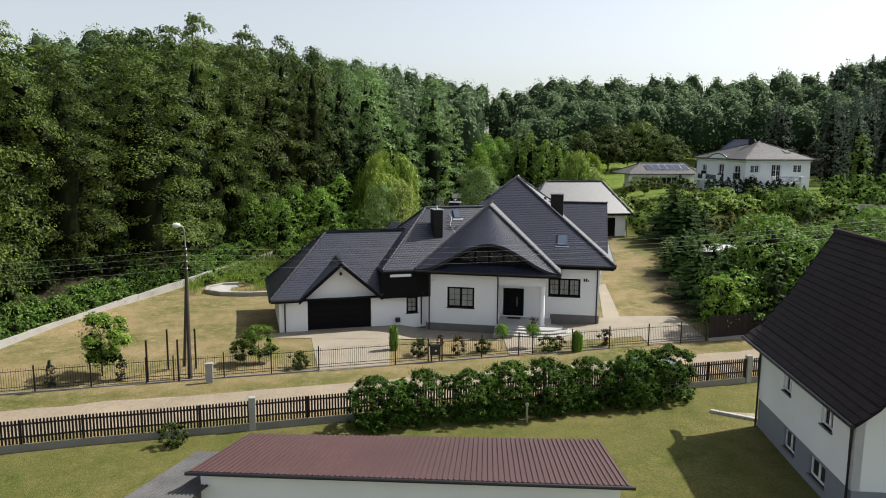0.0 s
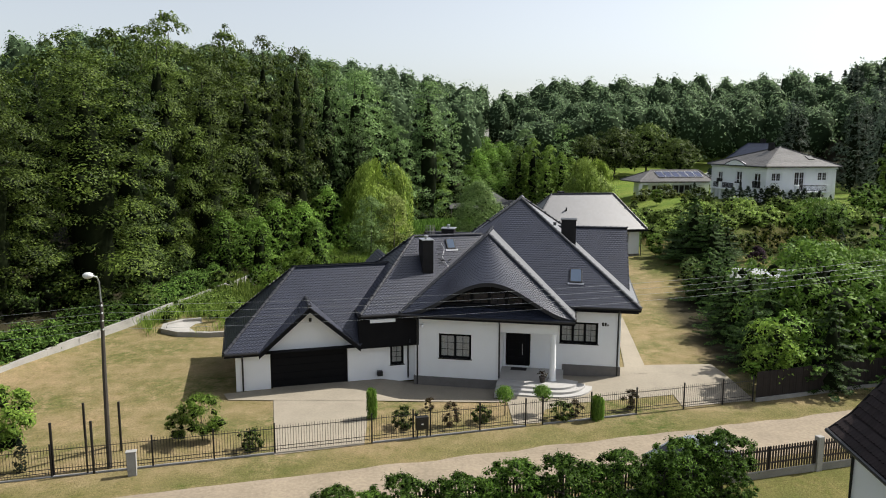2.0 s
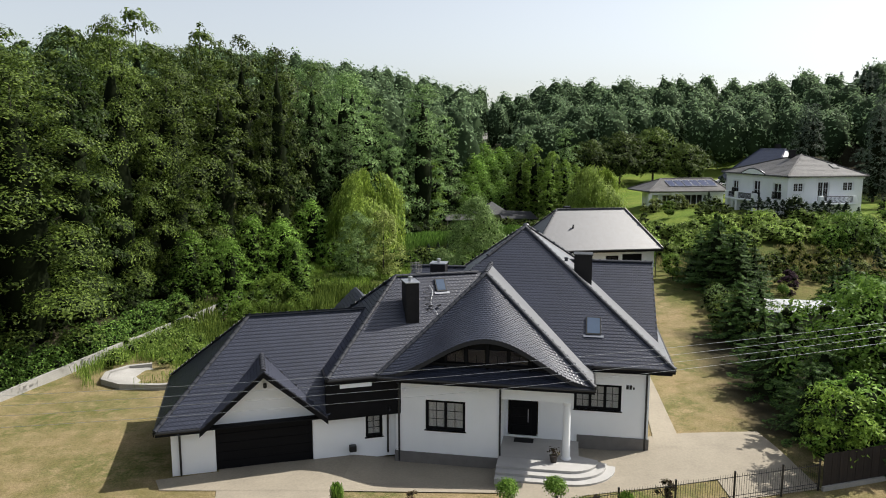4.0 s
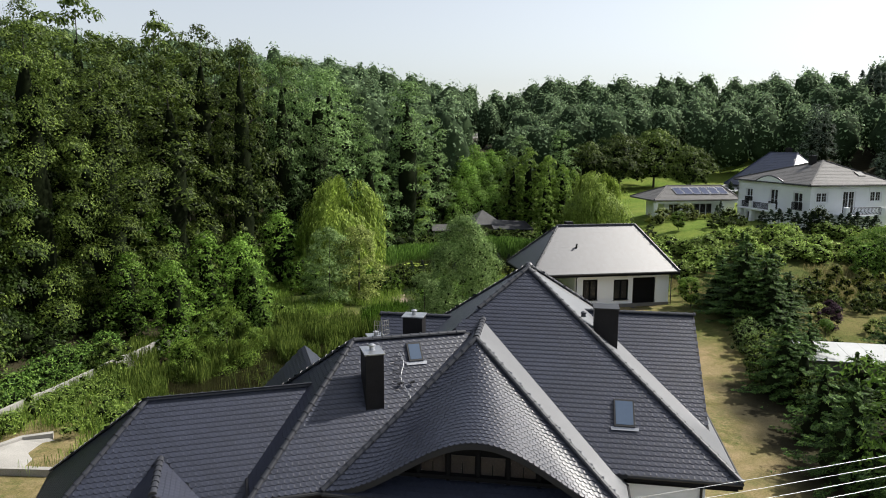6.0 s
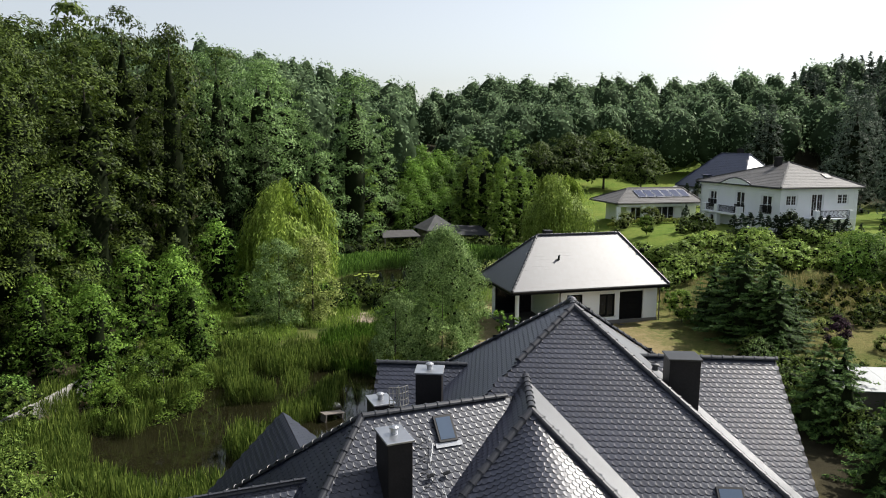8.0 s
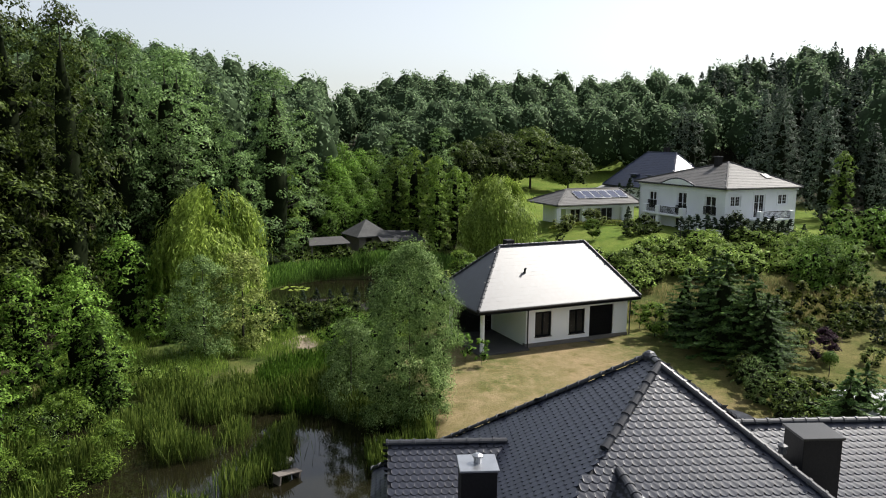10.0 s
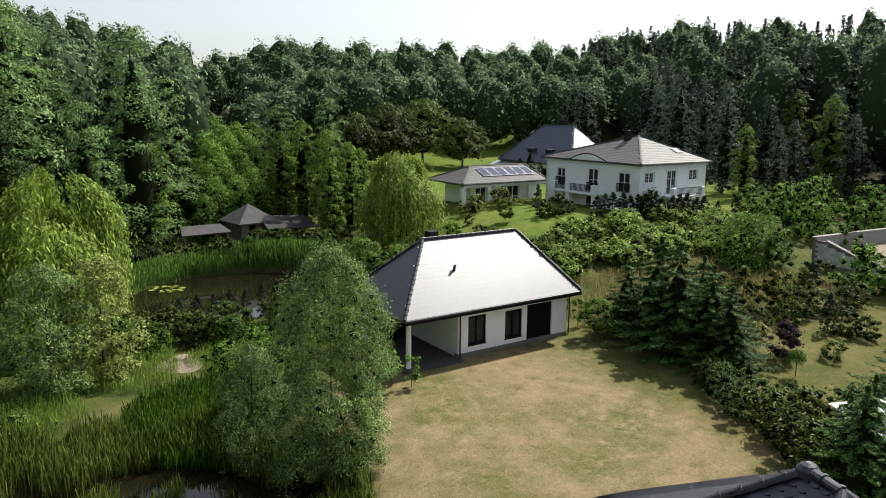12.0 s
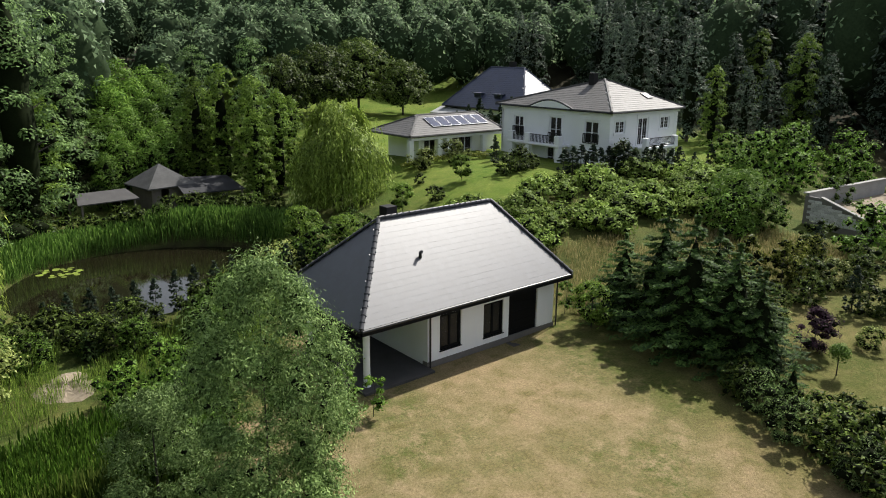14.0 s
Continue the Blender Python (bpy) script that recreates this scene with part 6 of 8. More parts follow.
part("coping", prism([(-0.12, -7.5, 2.75), (0.3, -7.5, 2.75), (0.3, -1.2, 4.82), (-0.12, -1.2, 4.82)], (0, 0, 0.1)), CONCRETE, bw)
part("coping", box(-0.1, 14, -0.1, 0.35, 5.0, 5.1), CONCRETE, bw)
part("flat_roof", prism([(0.2, -7.2, 2.9), (14, -7.2, 2.9), (14, -0.05, 3.6), (0.2, -0.05, 3.6)], (0, 0, -0.2)), SAND, bw, "brown boarded flat roof")
gh = thing("low_barn", "low barn with a grey sheet roof", "barn", pose(60.5, 93.5, 1.6, 0, 0, 6))
part("roof", prism([(-5, -3, 2.3), (8, -3, 2.3), (8, 3, 3.6), (-5, 3, 3.6)], (0, 0, -0.1)), FELT, gh)
part("wall", box(-4.6, 7.6, -2.6, 2.6, -0.5, 2.3), HUTWOOD, gh)
lp = solid("garden_light", lathe([(0.06, -0.1), (0.06, 0.85), (0.1, 0.87), (0.1, 0.98), (0.07, 1.02)], 12), ZINC, "slim grey garden light on the lawn", "garden light", Matrix.Translation((3.4, 34.3, gz_late(3.4, 34.3))))
bdr = thing("lawn_edging", "small stone-edged bed beside the house", "flower bed", pose(14.0, 35.5, 0, 0, 0, -30))
for k in range(6):
    part("edging_stone", box(-1.2 + 0.42 * k, -0.8 + 0.42 * k, -0.1, 0.1, -0.1, 0.14, bevel=0.02), STONE, bdr)
part("gravel", prism([(-1.1, 0.1, -0.1), (1.2, 0.1, -0.1), (0.8, 0.9, -0.1)], (0, 0, 0.14)), SAND, bdr)
solid("duck_house", prism([(-0.4, -0.3, 0.0), (0.4, -0.3, 0.0), (0.4, 0.3, 0.0), (-0.4, 0.3, 0.0)], (0, 0, 0.12)), STONE, "pale wooden float on the pond", "float", pose(-5.2, 82.3, -0.87, 0, 0, 25))
pb = thing("flower_pot", "dark pot with a flowering plant on the porch step", "flower pot", MAIN @ Matrix.Translation((2.2, -10.1, 0.375)))
part("pot", lathe([(0.14, 0), (0.2, 0.3), (0.21, 0.34)], 14), TERRACOTTA, pb)

# heap of sand on the pond bank
hp = bmesh.new()
HN = 16
ring = [[hp.verts.new((-3.7 + 2.0 * r / 6 * math.cos(a), 102.6 + 2.6 * r / 6 * math.sin(a), gz_late(-3.7, 102.6) - 0.15 + 0.42 * (1 - (r / 6) ** 1.5) * (1 + 0.4 * math.sin(3 * a + r)))) for a in (6.2832 * i / HN for i in range(HN))] for r in range(1, 7)]
tip = hp.verts.new((-3.7, 102.6, gz_late(-3.7, 102.6) + 0.3))
for i in range(HN):
    hp.faces.new((tip, ring[0][i], ring[0][(i + 1) % HN]))
    for a, b in zip(ring, ring[1:]):
        hp.faces.new((a[i], b[i], b[(i + 1) % HN], a[(i + 1) % HN]))
solid("sand_mound", hp, SAND, "pale mound of sand on the pond bank", "mound")

# ---- plants ----
def leaves_mesh(centres, normals, size, material, name, aspect=1.0, rng=None, along=None, cores=None, core=0.6, slot=1, extra=None, inner=None):
    """Leaf blades: one small pointed blade for each centre, facing its normal; cores are dark lumps (x, y, z, radius)
    that stand in for shade inside the crown.
    """
    n = len(centres)
    nrm = normals / np.maximum(np.linalg.norm(normals, axis=1, keepdims=True), 1e-6)
    ref = rng.normal(size=(n, 3)) if along is None else along
    a = np.cross(nrm, ref)
    a /= np.maximum(np.linalg.norm(a, axis=1, keepdims=True), 1e-6)
    b = np.cross(nrm, a)
    sz = np.asarray(size).reshape(-1, 1) * np.ones((n, 1))
    a, b = a * sz * 0.5 * aspect, b * sz * 0.5
    lift = nrm * sz * 0.12
    v = np.stack([centres - b * 1.1 - a * 0.85 - lift, centres - b * 0.9 + a * 0.85 - lift, centres + b * 1.25 + a * 0.1], 1).reshape(-1, 3)
    tri = np.arange(3 * n)
    if cores is not None and len(cores):
        k = len(cores)
        octa = np.array([(1, 0, 0), (-1, 0, 0), (0, 1, 0), (0, -1, 0), (0, 0, 1), (0, 0, -1)], float)
        t1, t2 = rng.random(k) * 6.28, rng.normal(size=k) * 0.5
        c1, s1, c2, s2, one = np.cos(t1), np.sin(t1), np.cos(t2), np.sin(t2), np.zeros(k)
        rot = np.stack([np.stack([c1, -s1 * c2, s1 * s2], 1), np.stack([s1, c1 * c2, -c1 * s2], 1), np.stack([one, s2, c2], 1)], 1)
        w = np.einsum("kij,pj->kpi", rot, octa) * (cores[:, 3] * core)[:, None, None] * np.array([1, 1, 0.8]) * (0.8 + 0.4 * rng.random((k, 6, 1)))
        v = np.concatenate([v, (w + cores[:, None, :3]).reshape(-1, 3)])
        f = np.array([(0, 2, 4), (2, 1, 4), (1, 3, 4), (3, 0, 4), (2, 0, 5), (1, 2, 5), (3, 1, 5), (0, 3, 5)]).ravel()
        tri = np.concatenate([tri, (3 * n + 6 * np.arange(k)[:, None] + f[None, :]).ravel()])
    if extra is not None:
        tri = np.concatenate([tri, extra[1].ravel() + len(v)])
        v = np.concatenate([v, extra[0]])
    me = bpy.data.meshes.new(name)
    me.vertices.add(len(v))
    me.vertices.foreach_set("co", v.ravel())
    me.loops.add(len(tri))
    me.loops.foreach_set("vertex_index", tri)
    me.polygons.add(len(tri) // 3)
    me.polygons.foreach_set("loop_start", np.arange(0, len(tri), 3))
    me.polygons.foreach_set("loop_total", np.full(len(tri) // 3, 3))
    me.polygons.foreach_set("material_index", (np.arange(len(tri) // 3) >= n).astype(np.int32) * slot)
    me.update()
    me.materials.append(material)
    me.materials.append(inner or INNER_SHADE)
    return me


def clump_leaves(clumps, per, rng, shell=0.45, flat=0.78):
    """Leaf places and facings on lumps (rows of x, y, z, radius): sprays that bow down at their rims."""
    c = np.repeat(clumps, per, axis=0)
    d = rng.normal(size=(len(c), 3))
    d /= np.linalg.norm(d, axis=1, keepdims=True)
    d[:, 2] = np.where(rng.random(len(c)) < 0.75, np.abs(d[:, 2]), d[:, 2])
    r = c[:, 3:4] * (shell + (1 - shell) * rng.random((len(c), 1)) ** 0.5)
    p = c[:, :3] + d * r * np.array([1, 1, flat])
    out = np.concatenate([c[:, :2], np.zeros((len(c), 1))], 1)
    out /= np.maximum(np.linalg.norm(out, axis=1, keepdims=True), 1e-6)
    p[:, 2] -= 0.14 * (d * out).sum(1) * c[:, 3]
    p += rng.normal(size=p.shape) * c[:, 3:4] * 0.14
    nrm = d + 0.5 * rng.normal(size=d.shape) + np.array([0, 0, 0.5]) + 0.3 * out
    return p, nrm


def crown_clumps(n, r, z0, z1, rng, kind="round", lump=0.3):
    """Lumps spread through a crown of radius r from z0 to z1."""
    out = []
    while len(out) < n:
        k = rng.random() ** (1.15 if kind == "egg" else 1.0)
        z = z0 + (z1 - z0) * k
        if kind == "round":
            env = math.sqrt(max(0.02, 1 - (2 * k - 1) ** 2))
        elif kind == "tall":
            env = min(1.0, 0.55 + 0.9 * k) * (1 - max(0, (k - 0.45) / 0.55) ** 1.6) ** 0.8 + 0.08
        elif kind == "egg":
            env = (0.72 + 0.28 * math.sin(min(1, k / 0.38) * math.pi / 2)) * (1 - max(0, (k - 0.42) / 0.6) ** 2.0) ** 0.7 + 0.04
        elif kind == "dome":
            env = math.sqrt(max(0.03, 1 - max(0, 1.75 * k - 0.7) ** 2)) if k < 0.97 else 0.2
        elif kind == "column":
            env = min(1.0, 0.75 + 0.8 * k) * (1 - max(0, (k - 0.35) / 0.65) ** 1.7)
        elif kind == "bush":
            env = min(1.0, 0.82 + 0.5 * k) * max(0.0, 1 - max(0, (k - 0.55) / 0.45) ** 2.4) ** 0.6
        elif kind == "cone":
            env = 1.05 - k
        else:
            env = (0.5 + 0.5 * math.sin(min(1, k * 1.6) * math.pi / 2)) * (1 - k) ** 0.4
        a = rng.random() * 2 * math.pi
        q = r * env * (0.35 + 0.65 * math.sqrt(rng.random())) * (1 + 0.22 * math.sin(3 * a + 7 * k + n))
        out.append((q * math.cos(a), q * math.sin(a), z, r * lump * (0.5 + 0.9 * rng.random() ** 1.3) * (0.3 + 0.7 * env if kind.startswith("cone") else 1.0)))
    return np.array(out)


def trunk_bm(h, r, rng, limbs=7, spread=2.0, crown0=0.3):
    bm = bmesh.new()
    lean = [(rng.random() - 0.5) * 0.3 for _ in range(2)]
    tube([(0, 0, -0.4), (0, 0, 0.3), (lean[0] * 0.5, lean[1] * 0.5, h * 0.4), (lean[0], lean[1], h * 0.88)], [r * 1.35, r, r * 0.7, r * 0.12], 7, bm)
    for k in range(limbs):
        a, z = rng.random() * 6.28, h * (crown0 + 0.5 * rng.random())
        q = spread * (0.6 + 0.5 * rng.random())
        tube([(0, 0, z), (q * 0.5 * math.cos(a), q * 0.5 * math.sin(a), z + q * 0.35), (q * math.cos(a), q * math.sin(a), z + q * 0.6)], [r * 0.45, r * 0.28, r * 0.06], 5, bm)
    return bm


def make_tree(name, label, category, h, r, leaf, seed, kind="tall", clumps=60, per=55, size=0.45, z0=0.12, tr=None, aspect=0.75, lump=0.3, bark=None, group="", core=0.6, shell=0.45):
    rng = np.random.default_rng(seed)
    t = thing(name, label, category, group=group)
    t.location = (0, 0, -500)
    part("trunk", trunk_bm(h, tr or h * 0.014, rng, 0 if kind == "egg" else 6, r * 0.7, max(0.12, z0)), bark or BARK, t)
    c = crown_clumps(clumps, r, h * z0, h * 0.97, rng, kind, lump)
    p, nrm = clump_leaves(c, per, rng, shell)
    part("crown", leaves_mesh(p, nrm, size * (0.7 + 0.6 * rng.random(len(p))), leaf, "crown", aspect, rng, None, c, core), leaf, t)
    return t


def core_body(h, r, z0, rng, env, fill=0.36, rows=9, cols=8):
    """A lobed dark body that stands in for shade inside a crown: points and triangles."""
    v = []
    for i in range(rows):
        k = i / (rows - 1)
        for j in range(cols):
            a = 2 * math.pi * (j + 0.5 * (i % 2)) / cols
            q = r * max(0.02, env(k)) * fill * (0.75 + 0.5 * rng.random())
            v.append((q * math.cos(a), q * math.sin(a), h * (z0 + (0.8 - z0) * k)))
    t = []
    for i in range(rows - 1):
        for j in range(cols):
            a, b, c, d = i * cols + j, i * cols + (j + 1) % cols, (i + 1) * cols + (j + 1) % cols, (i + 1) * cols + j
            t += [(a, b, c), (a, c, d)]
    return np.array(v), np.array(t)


def crown_alder(k):
    return (0.62 + 0.38 * math.sin(min(1, k / 0.36) * math.pi / 2)) * max(0.0, 1 - max(0, (k - 0.3) / 0.73) ** 2.3) ** 0.75


def crown_broad(k):
    return math.sqrt(max(0.03, 1 - (1.7 * k - 0.72) ** 2))


def crown_pine(k):
    return min(1.0, 0.5 + 1.6 * k) * max(0.0, 1 - k) ** 0.72 + 0.05


def make_bough_tree(name, label, category, h, r, leaf, seed, pads=90, per=150, size=0.2, z0=0.04, env=crown_alder, group="", pad=0.34, flat=0.5, droop=0.35, aspect=0.75, tr=None, fill=0.3):
    """A tree of leaf shelves: flattened sprays at the ends of boughs round a dark body in place of inner shade."""
    rng = np.random.default_rng(seed)
    t = thing(name, label, category, group=group)
    t.location = (0, 0, -500)
    part("trunk", trunk_bm(h, tr or h * 0.013, rng, 6, r * 0.6, max(0.12, z0)), BARK, t)
    lobes = rng.random(4) * 6.28
    rows = []
    for i in range(pads):
        k = ((i + rng.random()) / pads) ** 1.05
        a = i * 2.39996 + rng.normal() * 0.35
        e = env(k) * (1 + 0.2 * math.sin(2 * a + lobes[0] + 7 * k) + 0.16 * math.sin(3 * a + lobes[1] - 11 * k) + 0.12 * math.sin(17 * k + lobes[2]))
        q = r * e * (0.28 + 0.72 * math.sqrt(rng.random()))
        pr = r * pad * (0.6 + 0.7 * rng.random()) * (0.62 + 0.38 * env(k))
        rows.append((q * math.cos(a), q * math.sin(a), h * (z0 + (0.945 - z0) * k) + rng.normal() * 0.015 * h, pr))
    c = np.array(rows)
    n = np.maximum(20, (per * (c[:, 3] / c[:, 3].mean()) ** 1.6)).astype(int)
    cc = np.repeat(c, n, axis=0)
    m = len(cc)
    d = rng.normal(size=(m, 3))
    d[:, 2] = np.abs(d[:, 2]) * np.where(rng.random(m) < 0.93, 1, -0.5)
    d /= np.linalg.norm(d, axis=1, keepdims=True)
    rad = cc[:, 3:4] * (0.55 + 0.5 * rng.random((m, 1)) ** 0.7)
    out = np.concatenate([cc[:, :2], np.zeros((m, 1))], 1)
    out /= np.maximum(np.linalg.norm(out, axis=1, keepdims=True), 1e-6)
    p = cc[:, :3] + d * rad * np.array([1, 1, flat])
    s = (d * out).sum(1)
    p[:, 2] -= droop * cc[:, 3] * np.maximum(0, s) ** 1.5
    p += rng.normal(size=p.shape) * cc[:, 3:4] * 0.09
    nrm = d * np.array([1, 1, 0.9]) + 0.45 * out + np.array([0, 0, 0.5]) + 0.3 * rng.normal(size=d.shape)
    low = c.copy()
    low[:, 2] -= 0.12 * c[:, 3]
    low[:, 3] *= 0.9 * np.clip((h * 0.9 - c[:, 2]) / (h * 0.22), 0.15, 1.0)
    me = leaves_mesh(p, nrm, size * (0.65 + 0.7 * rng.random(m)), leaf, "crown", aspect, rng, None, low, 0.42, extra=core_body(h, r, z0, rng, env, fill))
    part("crown", me, leaf, t)
    return t


def make_spruce(name, label, h, r, leaf, seed, tiers=16, arms=11, per=26, size=0.3, category="conifer"):
    rng = np.random.default_rng(seed)
    t = thing(name, label, category)
    t.location = (0, 0, -500)
    part("trunk", tube([(0, 0, -0.3), (0, 0, h * 0.5), (0, 0, h * 0.98)], [h * 0.02, h * 0.012, 0.02], 6), BARK, t)
    pts, nrm = [], []
    for k in range(tiers):
        q = k / (tiers - 1)
        z, ln = h * (0.05 + 0.92 * q), r * (1 - q) ** 0.8 + 0.1
        n_arm = max(4, round(arms * (1 - 0.55 * q)))
        for j in range(n_arm):
            a = 6.283 * (j + 0.5 * (k % 2) + 0.35 * rng.normal()) / n_arm
            l = ln * (0.6 + 0.55 * rng.random())
            lift = rng.normal() * 0.5 * h / tiers
            m = max(8, int(per * (0.4 + 0.6 * l / r)))
            s = 0.12 + 0.88 * rng.random(m) ** 0.75
            side = rng.uniform(-1, 1, m) * 0.3 * l * s * (1.12 - s)
            x, y = l * s * math.cos(a) - side * math.sin(a), l * s * math.sin(a) + side * math.cos(a)
            pts.append(np.stack([x, y, z + lift - 0.38 * l * s + 0.26 * l * s * s - 0.1 * np.abs(side) + rng.normal(size=m) * 0.03], 1))
            nrm.append(np.stack([0.45 * math.cos(a) + rng.normal(size=m) * 0.3, 0.45 * math.sin(a) + rng.normal(size=m) * 0.3, np.ones(m)], 1))
    p, nn = np.concatenate(pts), np.concatenate(nrm)
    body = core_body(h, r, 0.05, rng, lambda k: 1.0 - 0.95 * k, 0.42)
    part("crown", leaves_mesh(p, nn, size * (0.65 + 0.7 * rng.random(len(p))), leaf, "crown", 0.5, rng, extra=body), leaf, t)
    return t


def make_willow(name, label, h, r, leaf, seed, strands=1350, size=0.46):
    rng = np.random.default_rng(seed)
    t = thing(name, label, "willow tree")
    t.location = (0, 0, -500)
    part("trunk", trunk_bm(h * 0.85, h * 0.03, rng, 0, r * 0.7, 0.3), BARK, t)
    pts, nrm = [], []
    lobes = [(rng.random() * 6.28, 0.3 + 0.55 * rng.random(), 0.7 + 0.35 * rng.random()) for _ in range(11)]
    for _ in range(strands):
        a0, q0, t0 = lobes[rng.integers(len(lobes))]
        a = a0 + rng.normal() * 0.3
        q = r * min(1.05, max(0.05, q0 + rng.normal() * 0.13))
        top = h * (1 - 0.42 * (q / r) ** 2) * t0 * (0.92 + 0.1 * rng.random())
        ln = min(top - 0.4, h * (0.22 + 0.5 * rng.random() * (0.3 + q / r)))
        n = max(5, int(ln / 0.3))
        s = np.linspace(0, 1, n)
        bulge = 0.5 * np.sin(np.minimum(1, s * 3) * math.pi / 2)
        x, y = (q + bulge) * math.cos(a), (q + bulge) * math.sin(a)
        pts.append(np.stack([x + rng.normal(size=n) * 0.1, y + rng.normal(size=n) * 0.1, top - ln * s], 1))
        nrm.append(np.stack([math.cos(a) + rng.normal(size=n) * 0.5, math.sin(a) + rng.normal(size=n) * 0.5, rng.normal(size=n) * 0.3 + 0.15 + 0.8 * (s < 0.15)], 1))
    p, nn = np.concatenate(pts), np.concatenate(nrm)
    side = np.stack([-nn[:, 1], nn[:, 0], 0.15 * rng.normal(size=len(nn))], 1)
    along = np.tile((0.0, 0.0, 1.0), (len(p), 1)) + 0.25 * rng.normal(size=p.shape)
    part("crown", leaves_mesh(p, nn, size * (0.7 + 0.6 * rng.random(len(p))), leaf, "crown", 0.42, rng, along), leaf, t)
    return t


def gz(x, y):
    return height(x, y)


def plant(proto, x, y, scale=1.0, turn=None, zs=1.0):
    turn = (x * 37.7 + y * 91.3) % 360 if turn is None else turn
    ob = copy_thing(proto, pose(x, y, gz(x, y) - 0.05, 0, 0, turn))
    ob.scale = (scale, scale, scale * zs)
    return ob


def drop_proto(proto):
    for o in (*proto.children_recursive, proto):
        bpy.data.objects.remove(o)


# forest edge along the low wall
fronts = [make_bough_tree("alder_tree", "tall leafy alder at the forest edge", "tree", 24, 4.4, L_ALDER, 11 + k, 68, 380, 0.18, 0.08, group="forest edge", pad=0.4, flat=0.5) for k in range(4)]
alders = [make_bough_tree("alder_tree", "tall leafy alder in the forest", "tree", 24, 4.1, L_ALDER, 21 + k, 60, 140, 0.28, 0.05, group="forest edge", pad=0.4, flat=0.5) for k in range(3)]
valley = [make_bough_tree("poplar_tree", "tall pale green tree beyond the pond", "tree", 24, 4.1, L_POPLAR, 61 + k, 58, 125, 0.28, 0.05, pad=0.4, flat=0.5) for k in range(2)]
darks = [make_bough_tree("oak_tree", "leafy forest tree, its leaf darkened in place of shade", "tree", 22, 4.0, L_SHADED, 31 + k, 56, 135, 0.27, 0.04, group="forest edge", pad=0.4, flat=0.5) for k in range(2)]
backs = [make_bough_tree("forest_tree", "tall leafy tree deep in the forest", "tree", 24, 4.4, L_ALDER, 41 + k, 44, 70, 0.43, 0.2, group="forest edge", fill=0.22) for k in range(2)]
fresh = [make_bough_tree("young_tree", "light green young tree at the forest edge", "tree", 9, 2.7, L_FRESH, 51 + k, 60, 58, 0.22, 0.02, group="forest edge", pad=0.36) for k in range(2)]
rngf = random.Random(5)
for row, (off, step) in enumerate(((0.9, 8.2), (8.5, 7.6), (15.0, 7.5), (22.0, 8.5))):
    y = 34.0
    while y < 150:
        edge = -31.5 + 0.115 * max(0, y - 50) + (0 if y < 92 else 0.16 * (y - 92))
        x = edge - off + rngf.uniform(-1.6, 1.6)
        pool = backs if row > 1 else (fronts if row == 0 and rngf.random() < 0.9 else (alders if row and rngf.random() < 0.4 else darks))
        if y > 100 and row < 2 and rngf.random() < 0.55:
            pool = valley
        elif y > 100 and row < 2:
            pool = alders
        top = 21.0 + 2.4 * smooth(62, 50, y) + 0.1 * off + (4.2 + 0.12 * off) * smooth(60 + off, 84 + 1.2 * off, y)
        zt = ((top + 3.1) * rngf.uniform(0.86, 1.06) - gz(x, y)) / 24.4
        s = rngf.uniform(0.85, 1.2)
        plant(pool[rngf.randrange(len(pool))], x, y + rngf.uniform(-0.9, 0.9), s, zs=zt / s)
        y += step * rngf.uniform(0.75, 1.25)
for x, y, s in ((-25.5, 87, 0.85), (-24.5, 92, 0.7), (-22.0, 96, 0.9), (-20.5, 103, 0.8), (-27.5, 98, 1.1), (-18, 109, 1.0), (-21.5, 86.5, 0.8), (-16.2, 90.8, 0.78), (-17.8, 93.0, 0.9)):
    plant(fresh[int(y) % 2], x, y, s)
for k in range(9):
    plant(darks[k % 2], -35.2 + 0.5 * (k % 3), 35.5 + 2.9 * k, 0.3 + 0.05 * (k % 4))
# trees across the end of the valley
for x, y, s in ((-16, 122, 0.8), (-10, 128, 0.75), (-19, 130, 0.85), (-5.5, 141, 1.12), (-13, 142, 0.85), (-1.5, 154, 0.8), (-6, 156, 0.9), (14, 163, 0.7), (22, 165, 0.7), (-20, 150, 0.9)):
    plant(valley[int(x + y) % 2], x, y, s)
birch = make_bough_tree("birch_tree", "slender light green birch by the pond", "tree", 15, 2.5, L_BIRCH, 71, 80, 80, 0.24, 0.06, pad=0.3, droop=0.7)
for x, y, s in ((11.5, 148, 0.9), (14.0, 147, 1.0), (15.5, 138, 0.7), (18.5, 140.5, 0.8), (20.8, 143.5, 0.7), (16.5, 142, 0.9), (13.0, 152, 0.8), (17, 146, 0.9)):
    plant(birch, x, y, s)

# single plants round the pond and garden
wil = make_willow("weeping_willow", "weeping willow with hanging yellow-green strands", 11.5, 5.6, L_WILLOW, 81, 2300, 0.38)
plant(wil, -11.5, 112.5, 1.05)
plant(wil, 21.8, 131.0, 1.0, 140, 0.85)
silver = make_tree("silver_willow", "silvery willow bush at the pond's edge", "tree", 9.9, 2.85, L_SILVER, 91, "egg", 340, 270, 0.115, 0.0, tr=0.05, aspect=0.5, lump=0.26, core=0.18, shell=0.15)
sallow = make_tree("silver_willow", "small silvery willow bush among the reeds", "tree", 9.8, 3.1, L_SALLOW, 92, "egg", 170, 110, 0.18, 0.0, aspect=0.5, lump=0.26, core=0.12, shell=0.25)
plant(silver, 2.2, 85.2, 0.95, zs=1.18)
plant(sallow, -1.0, 88.6, 0.6, 40, 1.15)
